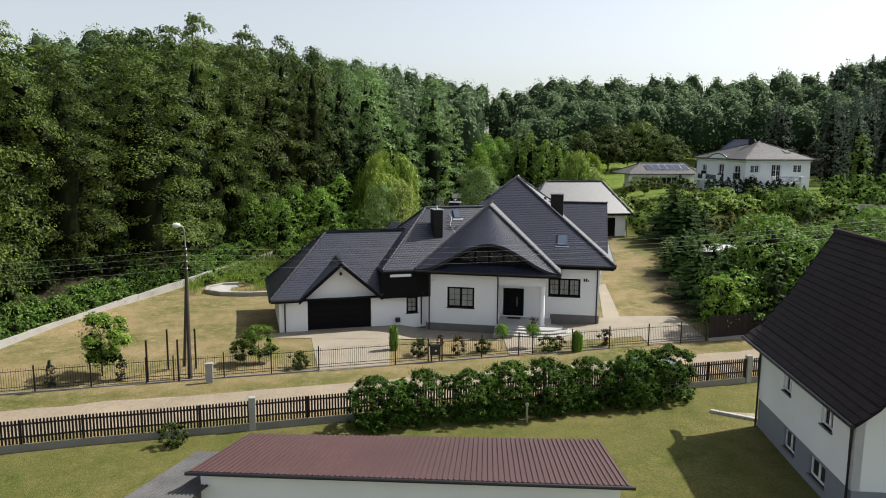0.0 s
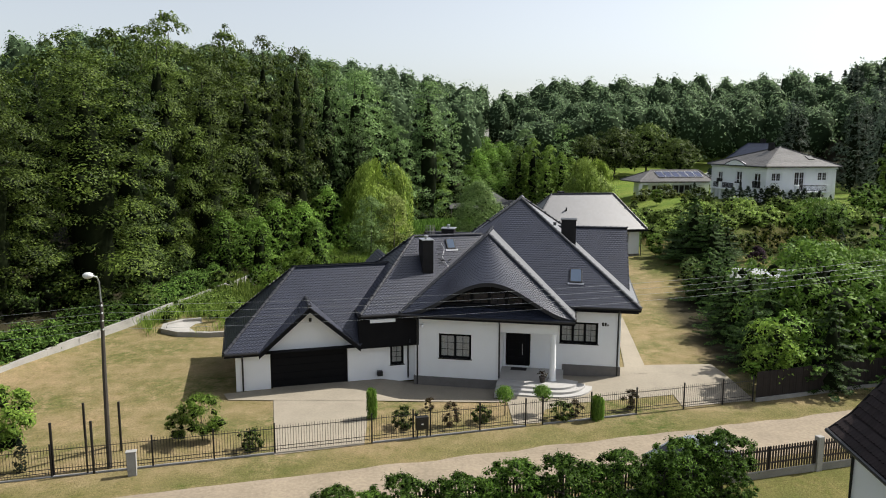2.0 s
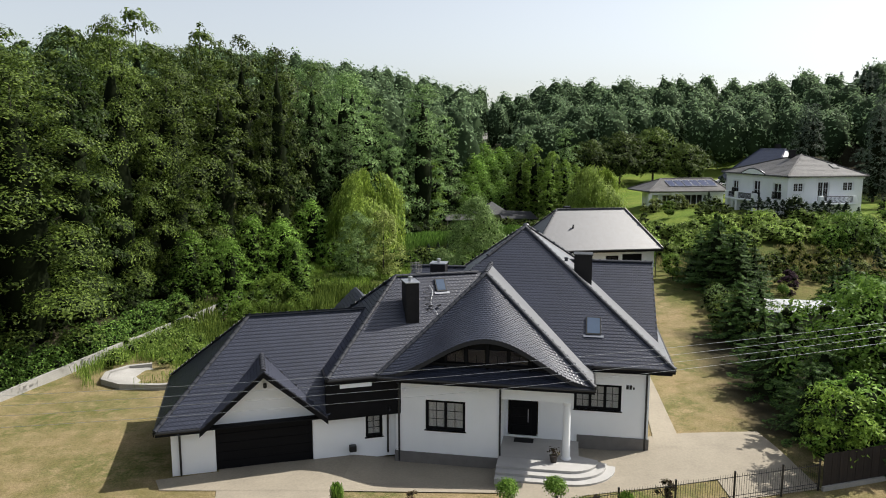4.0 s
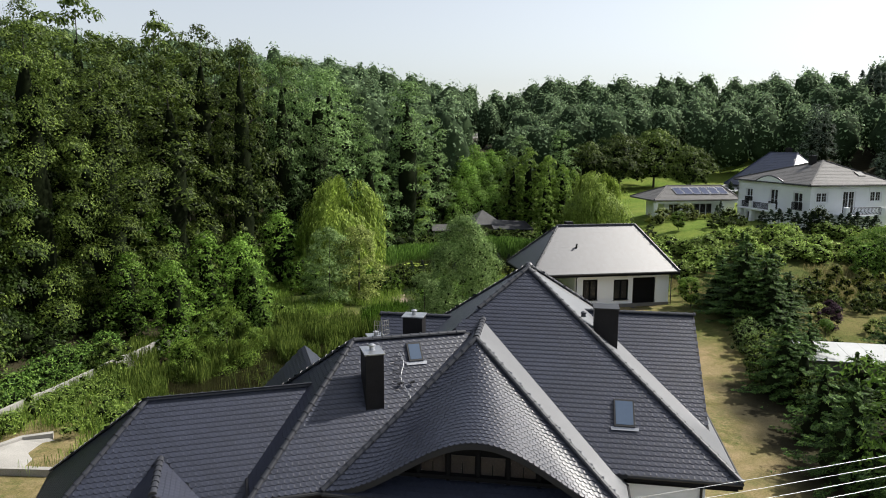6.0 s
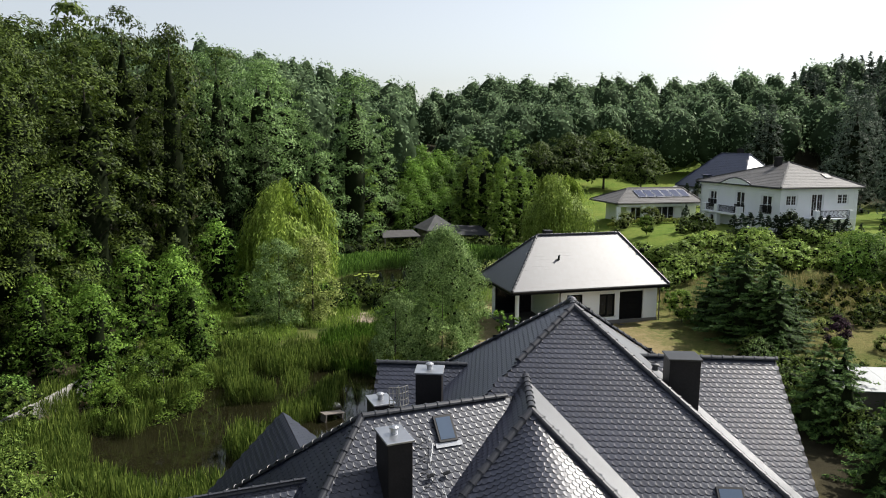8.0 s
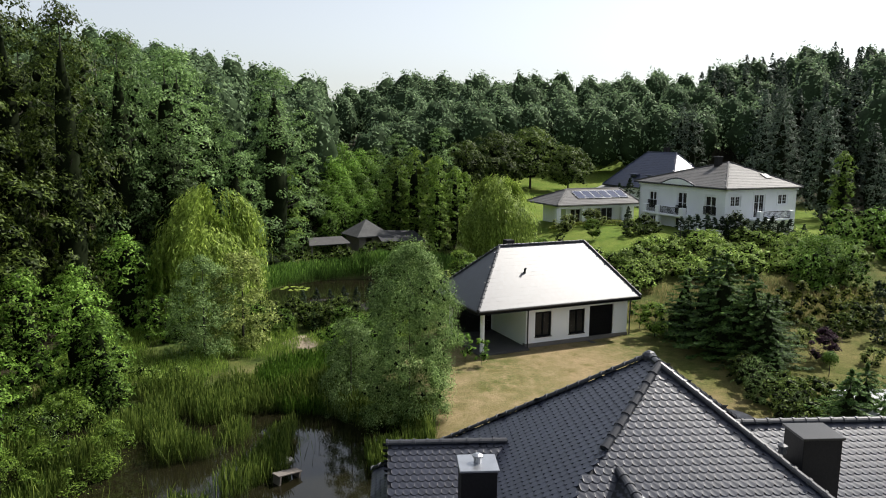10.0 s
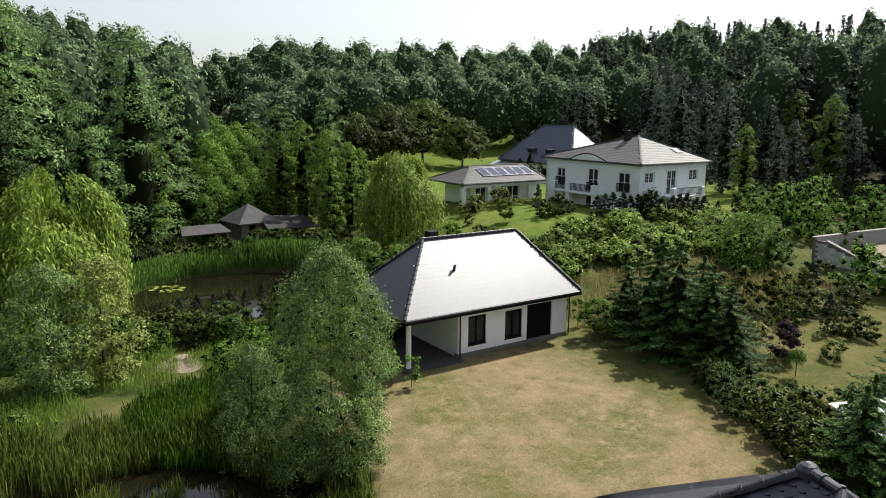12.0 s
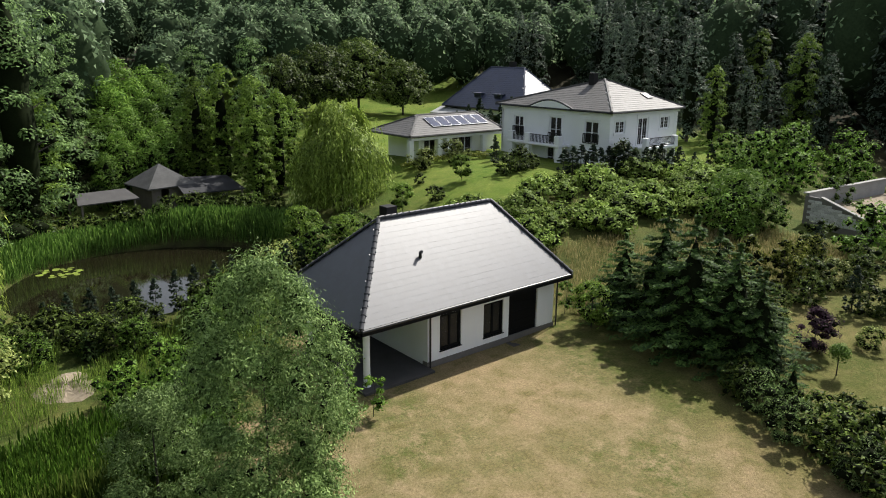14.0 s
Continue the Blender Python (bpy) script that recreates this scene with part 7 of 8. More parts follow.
plant(sallow, 0.0, 91.5, 0.42, 200)
plant(sallow, -11.0, 100.0, 0.8)
osier = make_tree("osier_bush", "loose green osier bush among the reeds", "shrub", 5.0, 2.5, L_BIRCH, 93, "egg", 90, 90, 0.16, 0.0, aspect=0.5, lump=0.26, core=0.25, shell=0.25)
plant(osier, -16.0, 82.4, 1.0)
plant(osier, -18.4, 80.0, 0.62, 80)
yel = make_tree("yellow_green_shrub", "pale yellow-green flowering shrub by the reeds", "shrub", 8, 2.3, L_YELLOW, 95, "egg", 110, 110, 0.16, 0.0, lump=0.26, core=0.18, shell=0.25)
plant(yel, -8.2, 101.5, 1.0)
def glade(x, y):
    """The open glade that runs back from the far pond."""
    return 134 < y < 200 and 0.045 < (x + 2.8) / (y - 64) < 0.145


# mixed young wood behind the far pond
rw = random.Random(77)
for k in range(46):
    x, y = rw.uniform(-20, 14), rw.uniform(119, 166)
    if (-4.5 < x < 14 and y < 144.5) or (x > 6 and y < 150) or glade(x, y) or in_ell(x, y, 3.5, 123.0, 13.0, 9.5, 0.35) < 1.25:
        continue
    plant((fresh[0], fresh[1], birch, darks[0])[k % 4], x, y, rw.uniform(0.8, 1.25) * (1, 1, 0.8, 0.5)[k % 4])

for k in range(26):
    y = 146 + 1.15 * k
    x = -2.8 + (0.055 + 0.08 * ((k * 7) % 11) / 10) * (y - 64)
    lim = 0.27 * (y - 121)
    plant(fresh[k % 2], x, y, min(1.5, lim / 9.5), zs=0.95)

# far woods: one mass of small trees on the slopes
def far_woods(name, spots, leaf, label, per=560, size=0.63):
    """Leafy crowns in one closed mass: each a dark lobed body, in place of inner shade, set with sprays of leaves."""
    rng = np.random.default_rng(7)
    rows, cols = 9, 12
    th = np.linspace(0.0, math.pi, rows)
    ph = np.arange(cols) * 2 * math.pi / cols
    ball = np.stack([np.outer(np.sin(th), np.cos(ph)), np.outer(np.sin(th), np.sin(ph)), np.outer(np.cos(th), np.ones(cols))], 2).reshape(-1, 3)
    quad = [(i * cols + j, (i + 1) * cols + j, (i + 1) * cols + (j + 1) % cols, i * cols + (j + 1) % cols) for i in range(rows - 1) for j in range(cols)]
    tris = np.array([t for q in quad for t in ((q[0], q[1], q[2]), (q[0], q[2], q[3]))])

    def lobed(d, s):
        return 1 + 0.16 * np.sin(4.2 * d[:, 0] + s) * np.sin(4.0 * d[:, 1] + 2 * s) + 0.12 * np.sin(7 * d[:, 2] + 5 * d[:, 0] + 3 * s) + 0.07 * np.sin(13 * d[:, 1] + 11 * d[:, 2] + s)

    P, N, V, T = [], [], [], []
    for k, (x, y, h, r) in enumerate(spots):
        s = 1.7 * k
        c, e = np.array([x, y, gz(x, y) + h * 0.56]), np.array([r, r, h * 0.44])
        d = rng.normal(size=(per, 3))
        d[:, 2] += 0.35
        d /= np.linalg.norm(d, axis=1, keepdims=True)
        P.append(c + d * e * (lobed(d, s) * (0.95 + 0.14 * rng.random(per)))[:, None])
        N.append(d / e * r + 0.45 * rng.normal(size=d.shape) + np.array([0, 0, 0.35]))
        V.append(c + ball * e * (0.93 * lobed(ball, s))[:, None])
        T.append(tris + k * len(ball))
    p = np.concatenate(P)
    me = leaves_mesh(p, np.concatenate(N), size * (0.6 + 0.8 * rng.random(len(p))), leaf, name, 0.85, rng, extra=(np.concatenate(V), np.concatenate(T)), inner=FAR_INNER_SHADE)
    return tagged(new(name, me), label, "woods", kind="stuff")


def woods_spots():
    broad, pines = [], []
    r = random.Random(3)
    for k in range(40):
        for j in range(6):
            x = -85 + k * 7.2 + 3.6 * (j % 2) + r.uniform(-2, 2)
            y = 202 + j * 12 + r.uniform(-3.5, 3.5) - 0.25 * max(0, x - 40)
            if x > 15 or j > 2:
                (broad if x < 110 or r.random() < 0.3 else pines).append((x, y, r.uniform(12.0, 15.5) + (1.5 if j > 3 else 0.0), r.uniform(3.6, 4.9)))
    for k in range(22):
        for j in range(6):
            y = 105 + k * 7 + r.uniform(-2.5, 2.5)
            x = 92 + j * 8 + 0.22 * (y - 120) + r.uniform(-3, 3)
            (pines if r.random() < 0.85 else broad).append((x, y, r.uniform(13.3, 17.8) + 1.5 * smooth(108, 125, x) + 5.0 * smooth(205, 170, y) + 2.0 * smooth(160, 130, y), r.uniform(4.4, 6.0)))
    for k in range(16):
        for j in range(4):
            x = -105 + k * 7 + r.uniform(-2, 2)
            y = 168 + j * 13 + r.uniform(-3, 3)
            if x < 8:
                broad.append((x, y, r.uniform(17, 21) * (0.5 if glade(x, y) else 1.0), r.uniform(4, 5)))
    return broad, pines


broad, pines = woods_spots()
far_woods("far_woods", broad, L_FAR_HAZED, "distant leafy forest on the slopes")


def pine_mass(name, spots, leaf, label, per=470, size=0.75):
    """Pointed conifers in one mass: boughs in tiers round each stem, with dark lumps in place of inner shade."""
    rng = np.random.default_rng(9)
    P, N, C = [], [], []
    for x, y, h, r in spots:
        k = rng.random(per) ** 1.15
        tier = np.floor(k * 13) / 13
        a = rng.random(per) * 6.28
        bough = 0.72 + 0.36 * np.sin(5 * a + 31 * tier + x)
        q = r * (1.02 - k) ** 0.8 * (0.55 + 0.5 * rng.random(per)) * bough
        z = h * (0.12 + 0.88 * k) - 0.22 * q
        P.append(np.stack([x + q * np.cos(a), y + q * np.sin(a), gz(x, y) + z], 1))
        N.append(np.stack([0.8 * np.cos(a), 0.8 * np.sin(a), 0.5 + 0.5 * rng.random(per)], 1) + 0.3 * rng.normal(size=(per, 3)))
        for j in range(7):
            C.append((x, y, gz(x, y) + h * (0.2 + 0.1 * j), r * (0.8 - 0.1 * j)))
    p = np.concatenate(P)
    return tagged(new(name, leaves_mesh(p, np.concatenate(N), size * (0.7 + 0.6 * rng.random(len(p))), leaf, name, 0.6, rng, None, np.array(C), 0.8)), label, "woods", kind="stuff")


pine_mass("pine_woods", pines, L_PINE, "distant dark pine forest on the hill")

# ---- shrubs, hedges, reeds ----
shrub = make_tree("leafy_shrub", "rounded green garden shrub", "shrub", 2.6, 1.5, L_ALDER, 201, "round", 44, 32, 0.185, 0.02, tr=0.04, lump=0.34)
shrub2 = make_tree("leafy_shrub", "tall fresh green shrub beside the lawn", "shrub", 4.6, 2.2, L_FRESH, 203, "egg", 66, 38, 0.23, 0.0, tr=0.06, lump=0.3)
grey = make_tree("grey_shrub", "pale grey-green shrub beside the lawn", "shrub", 2.8, 1.5, L_SILVER, 205, "round", 46, 60, 0.13, 0.02, tr=0.04, lump=0.36, aspect=0.5)
yshrub = make_tree("yellow_shrub", "low yellow-green rounded shrub", "shrub", 1.6, 1.0, L_YELLOW, 207, "round", 30, 60, 0.11, 0.02, tr=0.03, lump=0.4)
purp = make_tree("purple_shrub", "dark purple-leaved shrub on the lawn", "shrub", 3.2, 1.3, L_PURPLE, 209, "tall", 36, 90, 0.15, 0.05, tr=0.04, lump=0.36)
walnut = make_bough_tree("walnut_tree", "broad bright green walnut tree", "tree", 8.5, 4.8, L_FRESH, 211, 110, 85, 0.27, 0.04, crown_broad, pad=0.26, flat=0.6, tr=0.16)
broadd = make_bough_tree("lime_tree", "broad dark green tree at the meadow", "tree", 13, 6.2, L_ALDER, 213, 110, 70, 0.38, 0.19, crown_broad, pad=0.24, flat=0.6, tr=0.25)
spruce = make_spruce("spruce_tree", "broad green spruce beside the lawn", 7.4, 4.6, L_SPRUCE, 215, 14, 14, 110, 0.27)
spruce2 = make_spruce("spruce_tree", "young green spruce beside the lawn", 4.8, 2.3, L_SPRUCE, 217, 12, 11, 62, 0.2)
thuja = make_tree("thuja", "slim dark columnar thuja", "thuja", 3.0, 0.55, L_DEEP, 219, "column", 90, 16, 0.14, 0.0, tr=0.04, lump=0.2)
gold = make_tree("golden_thuja", "golden green thuja bush beside the lawn", "thuja", 2.7, 0.95, L_GOLD, 220, "column", 60, 34, 0.12, 0.0, tr=0.04, lump=0.34)
hedgeb = make_tree("hedge_bush", "dense dark green thuja bush in the hedge", "hedge bush", 2.35, 1.08, L_THUJA, 221, "bush", 200, 52, 0.075, 0.0, tr=0.05, lump=0.17, group="hedge along the picket fence")
sap = make_tree("sapling", "thin young tree on the lawn", "sapling", 2.2, 0.55, L_FRESH, 223, "tall", 14, 26, 0.14, 0.25, tr=0.02, lump=0.45)
young = make_tree("fruit_tree", "young leafy fruit tree by the fence", "tree", 3.3, 1.35, L_BIRCH, 225, "round", 38, 110, 0.13, 0.2, tr=0.05, lump=0.36)
rose = make_tree("red_leaved_shrub", "small reddish shrub on the front lawn", "shrub", 1.3, 0.5, L_ROSE, 227, "round", 16, 60, 0.09, 0.1, tr=0.02, lump=0.42)
vine = make_tree("vine_bush", "sprawling vine bush on the slope", "shrub", 1.7, 1.5, L_VINE, 229, "round", 32, 32, 0.265, 0.05, tr=0.03, lump=0.4)
pine = make_bough_tree("pine_tree", "dark pine on the hill behind the villa", "tree", 20, 4.4, L_PINE, 231, 64, 44, 0.42, 0.06, crown_pine, pad=0.34, flat=0.45, droop=0.6, aspect=0.6)
topi = thing("standard_tree", "small clipped ball tree by the porch path", "topiary")
topi.location = (0, 0, -500)
part("trunk", tube([(0, 0, -0.1), (0, 0, 1.0)], [0.03, 0.025], 6), BARK, topi)
_r = np.random.default_rng(240)
_c = np.array([[0, 0, 1.22, 0.46], [0.1, 0.05, 1.3, 0.4], [-0.1, 0.02, 1.15, 0.4]])
_p, _n = clump_leaves(_c, 520, _r, shell=0.7, flat=0.95)
part("crown", leaves_mesh(_p, _n, 0.09 * (0.7 + 0.6 * _r.random(len(_p))), L_FRESH, "crown", 0.75, _r), L_FRESH, topi)
tuft = thing("grass_clump", "tall upright ornamental grass clump", "ornamental grass")
tuft.location = (0, 0, -500)
_k = 1100
_a, _q = _r.random(_k) * 6.28, 0.32 * np.sqrt(_r.random(_k))
_p = np.stack([_q * np.cos(_a), _q * np.sin(_a), 0.15 + 1.35 * _r.random(_k)], 1)
part("blades", leaves_mesh(_p, np.stack([np.cos(_a), np.sin(_a), 0.2 * _r.normal(size=_k)], 1), 0.42 * (0.7 + 0.6 * _r.random(_k)), L_FRESH, "blades", 0.14, _r, np.tile((0, 0, 1.0), (_k, 1)) + 0.2 * _r.normal(size=(_k, 3))), L_FRESH, tuft)
PROTOS = [gold, shrub, shrub2, grey, yshrub, purp, walnut, broadd, spruce, spruce2, thuja, hedgeb, sap, young, rose, vine, pine, topi, tuft]

# hedge along the picket fence
for k, (x, s) in enumerate(((-4.05, 0.98), (-2.9, 0.8), (-1.6, 1.0), (0.6, 0.92), (1.7, 0.8), (2.6, 1.0), (4.5, 1.08), (5.7, 0.8), (6.8, 1.02), (8.6, 0.9), (9.5, 1.1), (11.35, 1.08))):
    plant(hedgeb, x, 33.15 + 0.275 * (x + 5.2) + 0.12 * (k % 3), s * 1.12, zs=1.0 + 0.06 * (k % 2))
# front garden
plant(topi, 2.9, 46.9, 1.0)
plant(topi, 4.95, 47.2, 1.0)
plant(tuft, -4.25, 46.3, 1.0)
plant(tuft, 7.7, 46.4, 0.85)
plant(tuft, 8.0, 46.6, 0.7)
for x, y, p, s in ((-2.4, 45.2, shrub, 0.42), (0.0, 45.4, rose, 1.0), (-1.2, 47.6, rose, 0.6), (1.6, 45.9, shrub, 0.36), (5.9, 46.5, shrub, 0.4), (6.7, 46.9, rose, 0.75), (9.9, 48.0, rose, 0.9), (-9.6, 42.2, shrub, 0.4)):
    plant(p, x, y, s)
for x, y, p, s in ((-20.6, 40.2, young, 1.12), (-12.3, 43.2, young, 0.72), (-13.4, 43.0, young, 0.45), (-22.6, 38.4, thuja, 0.52), (-19.2, 39.6, thuja, 0.55)):
    plant(p, x, y, s)
plant(shrub, -12.8, 31.0, 0.4)
# screen of trees right of the lawn
for x, y, p, s in (
    (18.6, 51.2, young, 1.25), (20.3, 52.5, shrub2, 0.95), (19.2, 55.0, spruce2, 0.95), (22.5, 51.5, spruce2, 1.1), (21.2, 57.5, spruce, 0.72), (24.5, 54.5, shrub2, 1.2),
    (25.5, 60.5, walnut, 0.92), (30.5, 56.0, walnut, 0.8), (27.5, 51.8, spruce2, 1.15), (31.5, 52.5, shrub2, 1.25), (20.6, 62.0, spruce, 0.68), (21.5, 66.5, spruce2, 1.0), (24.0, 68.0, spruce, 0.62),
    (23.0, 71.8, spruce2, 0.95), (22.2, 75.8, shrub, 0.95), (22.7, 73.6, spruce, 0.68), (23.4, 70.4, shrub, 0.9), (24.2, 75.4, spruce2, 0.8), (23.0, 77.6, grey, 0.75), (23.6, 79.2, shrub, 0.85), (24.9, 78.4, shrub, 0.95),
    (23.4, 81.1, grey, 0.7), (24.3, 83.2, grey, 0.72), (25.8, 82.9, spruce2, 0.5), (25.0, 81.0, shrub, 0.7), (24.7, 84.6, shrub, 0.7), (26.6, 80.6, shrub, 0.6),
    (26.6, 95.2, spruce, 0.68), (27.2, 92.6, spruce, 0.95), (26.6, 90.0, spruce, 0.98), (27.4, 87.8, spruce, 0.84), (27.2, 86.0, spruce, 0.72), (29.2, 90.6, spruce, 0.8), (29.6, 88.2, spruce2, 0.95), (25.4, 93.4, spruce2, 0.7),
    (28.3, 78.2, shrub, 0.8), (26.4, 77.0, spruce2, 0.7), (24.6, 74.6, spruce, 0.66), (33.6, 79.0, spruce, 0.7), (31.6, 77.2, spruce2, 1.0), (35.0, 75.0, shrub2, 1.0), (30.8, 72.6, spruce, 0.62), (27.0, 71.6, shrub2, 0.7), (34.0, 69.0, walnut, 0.7),
    (29.0, 66.5, spruce, 0.66), (33.5, 62.5, shrub2, 1.2), (37.0, 58.5, shrub2, 1.2), (36.5, 66.0, spruce, 0.7), (40.0, 72.0, walnut, 0.75), (39.5, 62.0, walnut, 0.7), (43.0, 66.0, shrub2, 1.2),
    (32.9, 89.2, yshrub, 0.75), (32.0, 86.1, purp, 0.76), (30.6, 83.8, topi, 1.05), (35.1, 84.9, yshrub, 0.75), (38.8, 88.4, thuja, 1.0), (39.2, 87.6, shrub, 0.75), (40.4, 86.6, shrub, 0.6), (34.6, 90.6, shrub, 0.62), (37.2, 90.2, shrub, 0.7), (31.6, 92.6, shrub, 1.0),
    (45.8, 95.8, thuja, 0.95), (36.9, 94.5, gold, 1.25), (38.6, 93.2, gold, 1.2), (35.4, 95.0, gold, 1.1), (40.4, 93.4, gold, 1.05), (42.2, 93.6, gold, 1.1), (34.0, 94.0, shrub, 0.9), (39.6, 91.6, shrub, 0.85), (41.8, 91.6, yshrub, 1.1), (43.6, 91.0, shrub, 0.8), (46.2, 92.4, shrub, 0.8),
    (47.0, 104.0, walnut, 0.62), (44.6, 103.0, shrub2, 0.8), (49.4, 103.2, shrub2, 0.75), (50.4, 94.6, shrub2, 0.95), (52.6, 92.4, walnut, 0.5), (45.5, 80.0, walnut, 0.7), (47.5, 86.0, spruce, 0.65), (42.0, 83.0, spruce2, 0.75), (48.6, 97.6, shrub, 0.9)):
    plant(p, x, y, s)
for x, y in ((21.8, 97.6), (23.6, 96.9), (22.6, 99.5), (8.3, 90.8), (7.4, 91.8), (24.2, 99.8)):
    plant(sap, x, y, 1.0 + 0.1 * (int(x * 3) % 3))
plant(young, 23.6, 94.4, 0.85)
# vines and bushes on the slope below the villa
rv = random.Random(17)
for k in range(62):
    x = 24 + 32 * rv.random()
    y = 105 + 10.5 * rv.random() + 0.1 * (x - 24)
    plant(vine, x, y, rv.uniform(0.7, 1.15))
for x, y, p, s in ((22.5, 103.5, shrub2, 0.6), (19.0, 107, shrub2, 0.7), (14.5, 104.5, young, 1.0), (10.5, 103.5, shrub, 0.8), (27.0, 120.5, shrub, 0.55), (31.2, 123.0, young, 0.75), (24.0, 121.0, young, 0.8), (35.4, 122.0, shrub, 0.75), (37.6, 122.6, shrub, 0.9), (21.0, 117.5, shrub, 0.8), (28.5, 126.5, shrub, 0.4), (39.2, 123.2, shrub, 0.6), (35.0, 131.0, yshrub, 1.4), (31.0, 131.0, yshrub, 1.3)):
    plant(p, x, y, s)
for k in range(14):
    plant(thuja, 40.6 + 0.98 * k, 119.4 - 0.2 * k + 0.15 * (k % 3), 1.4, zs=0.66 + 0.1 * ((k * 5) % 4) / 3)
plant(shrub, 47.2, 118.6, 0.95, zs=1.3)
for k, (x, y) in enumerate(((38.5, 124.0), (37.6, 127.0), (39.0, 129.5), (36.2, 132.0), (54.5, 116.0), (58.0, 117.0))):
    plant(thuja, x, y, 0.75 + 0.1 * (k % 3))
for x, y, s in ((60, 116.5, 1.0), (63, 115, 1.1), (66, 114, 1.2), (57.5, 113.0, 0.9), (70, 116, 1.2), (62, 110, 1.0), (68, 108, 1.1), (74, 112, 1.2), (60, 104, 0.9)):
    plant(shrub2, x, y, s * 0.9)
# meadow trees and pines
for x, y, s in ((36, 178, 0.9), (44, 181, 0.95), (29, 175, 0.85), (50, 176, 0.7)):
    plant(broadd, x, y, s)
for k in range(9):
    plant(thuja, 47 + 2.2 * k, 152 + 0.6 * k, 1.2 + 0.25 * (k % 3))
rp = random.Random(23)
for k in range(34):
    x, y = 70 + 46 * rp.random(), 128 + 56 * rp.random()
    if x > 68 + 0.1 * (y - 128):
        plant(pine if rp.random() < 0.85 else birch, x, y, rp.uniform(0.65, 1.0) * (1 if k % 4 else 1.1))
for x, y, s in ((72, 122, 0.55), (79, 119, 0.6), (84, 126, 0.75), (90, 118, 0.7), (76, 128, 0.5)):
    plant(pine, x, y, s)
plant(birch, 81, 124, 0.95)
plant(birch, 69, 127, 0.7)
# thuja and conifers between the ponds
for k in range(15):
    x = -4.5 + 1.25 * k
    plant(thuja, x, 109.8 + 0.12 * k + 0.5 * (k % 2), 0.85 + 0.14 * ((k * 7) % 5) / 4)
for x, y, p, s in ((9.5, 112, yshrub, 1.4), (11.0, 113.5, yshrub, 1.5), (13.2, 112.2, shrub2, 0.8), (15.5, 113, young, 1.2), (17.5, 115.5, shrub2, 0.75), (-7.0, 108, shrub, 0.9), (-2.0, 107.2, shrub, 0.8), (-14.5, 105, shrub2, 0.8), (4.8, 104.5, shrub2, 0.75), (0.5, 92.5, shrub2, 0.9), (-20.0, 90.0, shrub2, 0.75), (-20.8, 84.0, shrub2, 0.6), (-23.0, 78.0, shrub, 0.9), (-19.0, 87.0, grey, 0.9), (2.0, 96.5, shrub2, 0.7), (-16.0, 92.0, shrub, 0.7)):
    plant(p, x, y, s)


def blade_field(name, label, spots, leaf, blade, seed, aspect=0.07, category="reeds"):
    """Upright blades in one mass: rows of x, y, base height and blade length."""
    rng = np.random.default_rng(seed)
    s = np.array(spots)
    n = len(s)
    a = rng.random(n) * 6.28
    p = np.stack([s[:, 0], s[:, 1], s[:, 2] + s[:, 3] * 0.42], 1)
    nrm = np.stack([np.cos(a), np.sin(a), 0.15 * rng.normal(size=n)], 1)
    side = np.tile((0, 0, 1.0), (n, 1)) + 0.16 * rng.normal(size=(n, 3))
    return tagged(new(name, leaves_mesh(p, nrm, s[:, 3], leaf, name, blade * aspect * 10, rng, side)), label, category, kind="stuff")


rr = random.Random(29)
reed, water_z = [], -0.85
while len(reed) < 34000:
    x, y = rr.uniform(-24, 3), rr.uniform(63.5, 103)
    d = pond_depth(x, y)
    open1, open2 = in_ell(x, y, -3.0, 80.6, 2.1, 7.2), min(in_ell(x, y, -13.4, 77.6, 2.8, 7.0), in_ell(x, y, -10.4, 82.0, 3.0, 1.2, 0.1))
    big = noise.noise(Vector((x * 0.28, y * 0.28, 2.0)))
    if in_ell(x, y, -21.2, 64.6, 2.0, 2.2) < 1 or d < 0.08 or (min(open1, open2) < 1.0 and rr.random() < 0.985) or big < -0.06 or (d > 0.92 and big < 0.02 and rr.random() < 0.8):
        continue
    reed.append((x, y, max(water_z, height(x, y)) - 0.05, rr.uniform(0.8, 1.8) * (0.85 + 0.5 * big)))
blade_field("reeds", "tall green reeds standing in the pond", reed, L_REED, 0.055, 31)
bank = []
while len(bank) < 12000:
    x, y = rr.uniform(-11, 19), rr.uniform(124.5, 136.5)
    if 0.97 < in_ell(x, y, 3.3, 121.6, 11.0, 10.2, 0.0) < 1.3:
        bank.append((x, y, height(x, y) - 0.05, rr.uniform(0.9, 1.9)))
blade_field("reeds", "dense reeds on the bank of the far pond", bank, L_IVY, 0.08, 33)
wildg = []
while len(wildg) < 45000:
    x, y = rr.uniform(-26, 22), rr.uniform(62, 108)
    w = noise.noise(Vector((x * 0.2, y * 0.2, 6.0)))
    if pond_depth(x, y) > 0.25 or (x > 0.5 and y < 98) or (x > 7 and y < 104) or w < -0.2 or x < -25.5 + 0.1 * (y - 65):
        continue
    if (x > -17 and y < 67) or in_ell(x, y, -21.2, 64.6, 2.6, 2.8) < 1:
        continue
    wildg.append((x, y, height(x, y) - 0.03, rr.uniform(0.35, 0.95)))
blade_field("meadow_grass", "tall wild grass on the pond banks", wildg, L_MEADOW, 0.06, 35, category="grass")
# Sedge in a darker leaf colour, in place of shade under the willows
thick = []
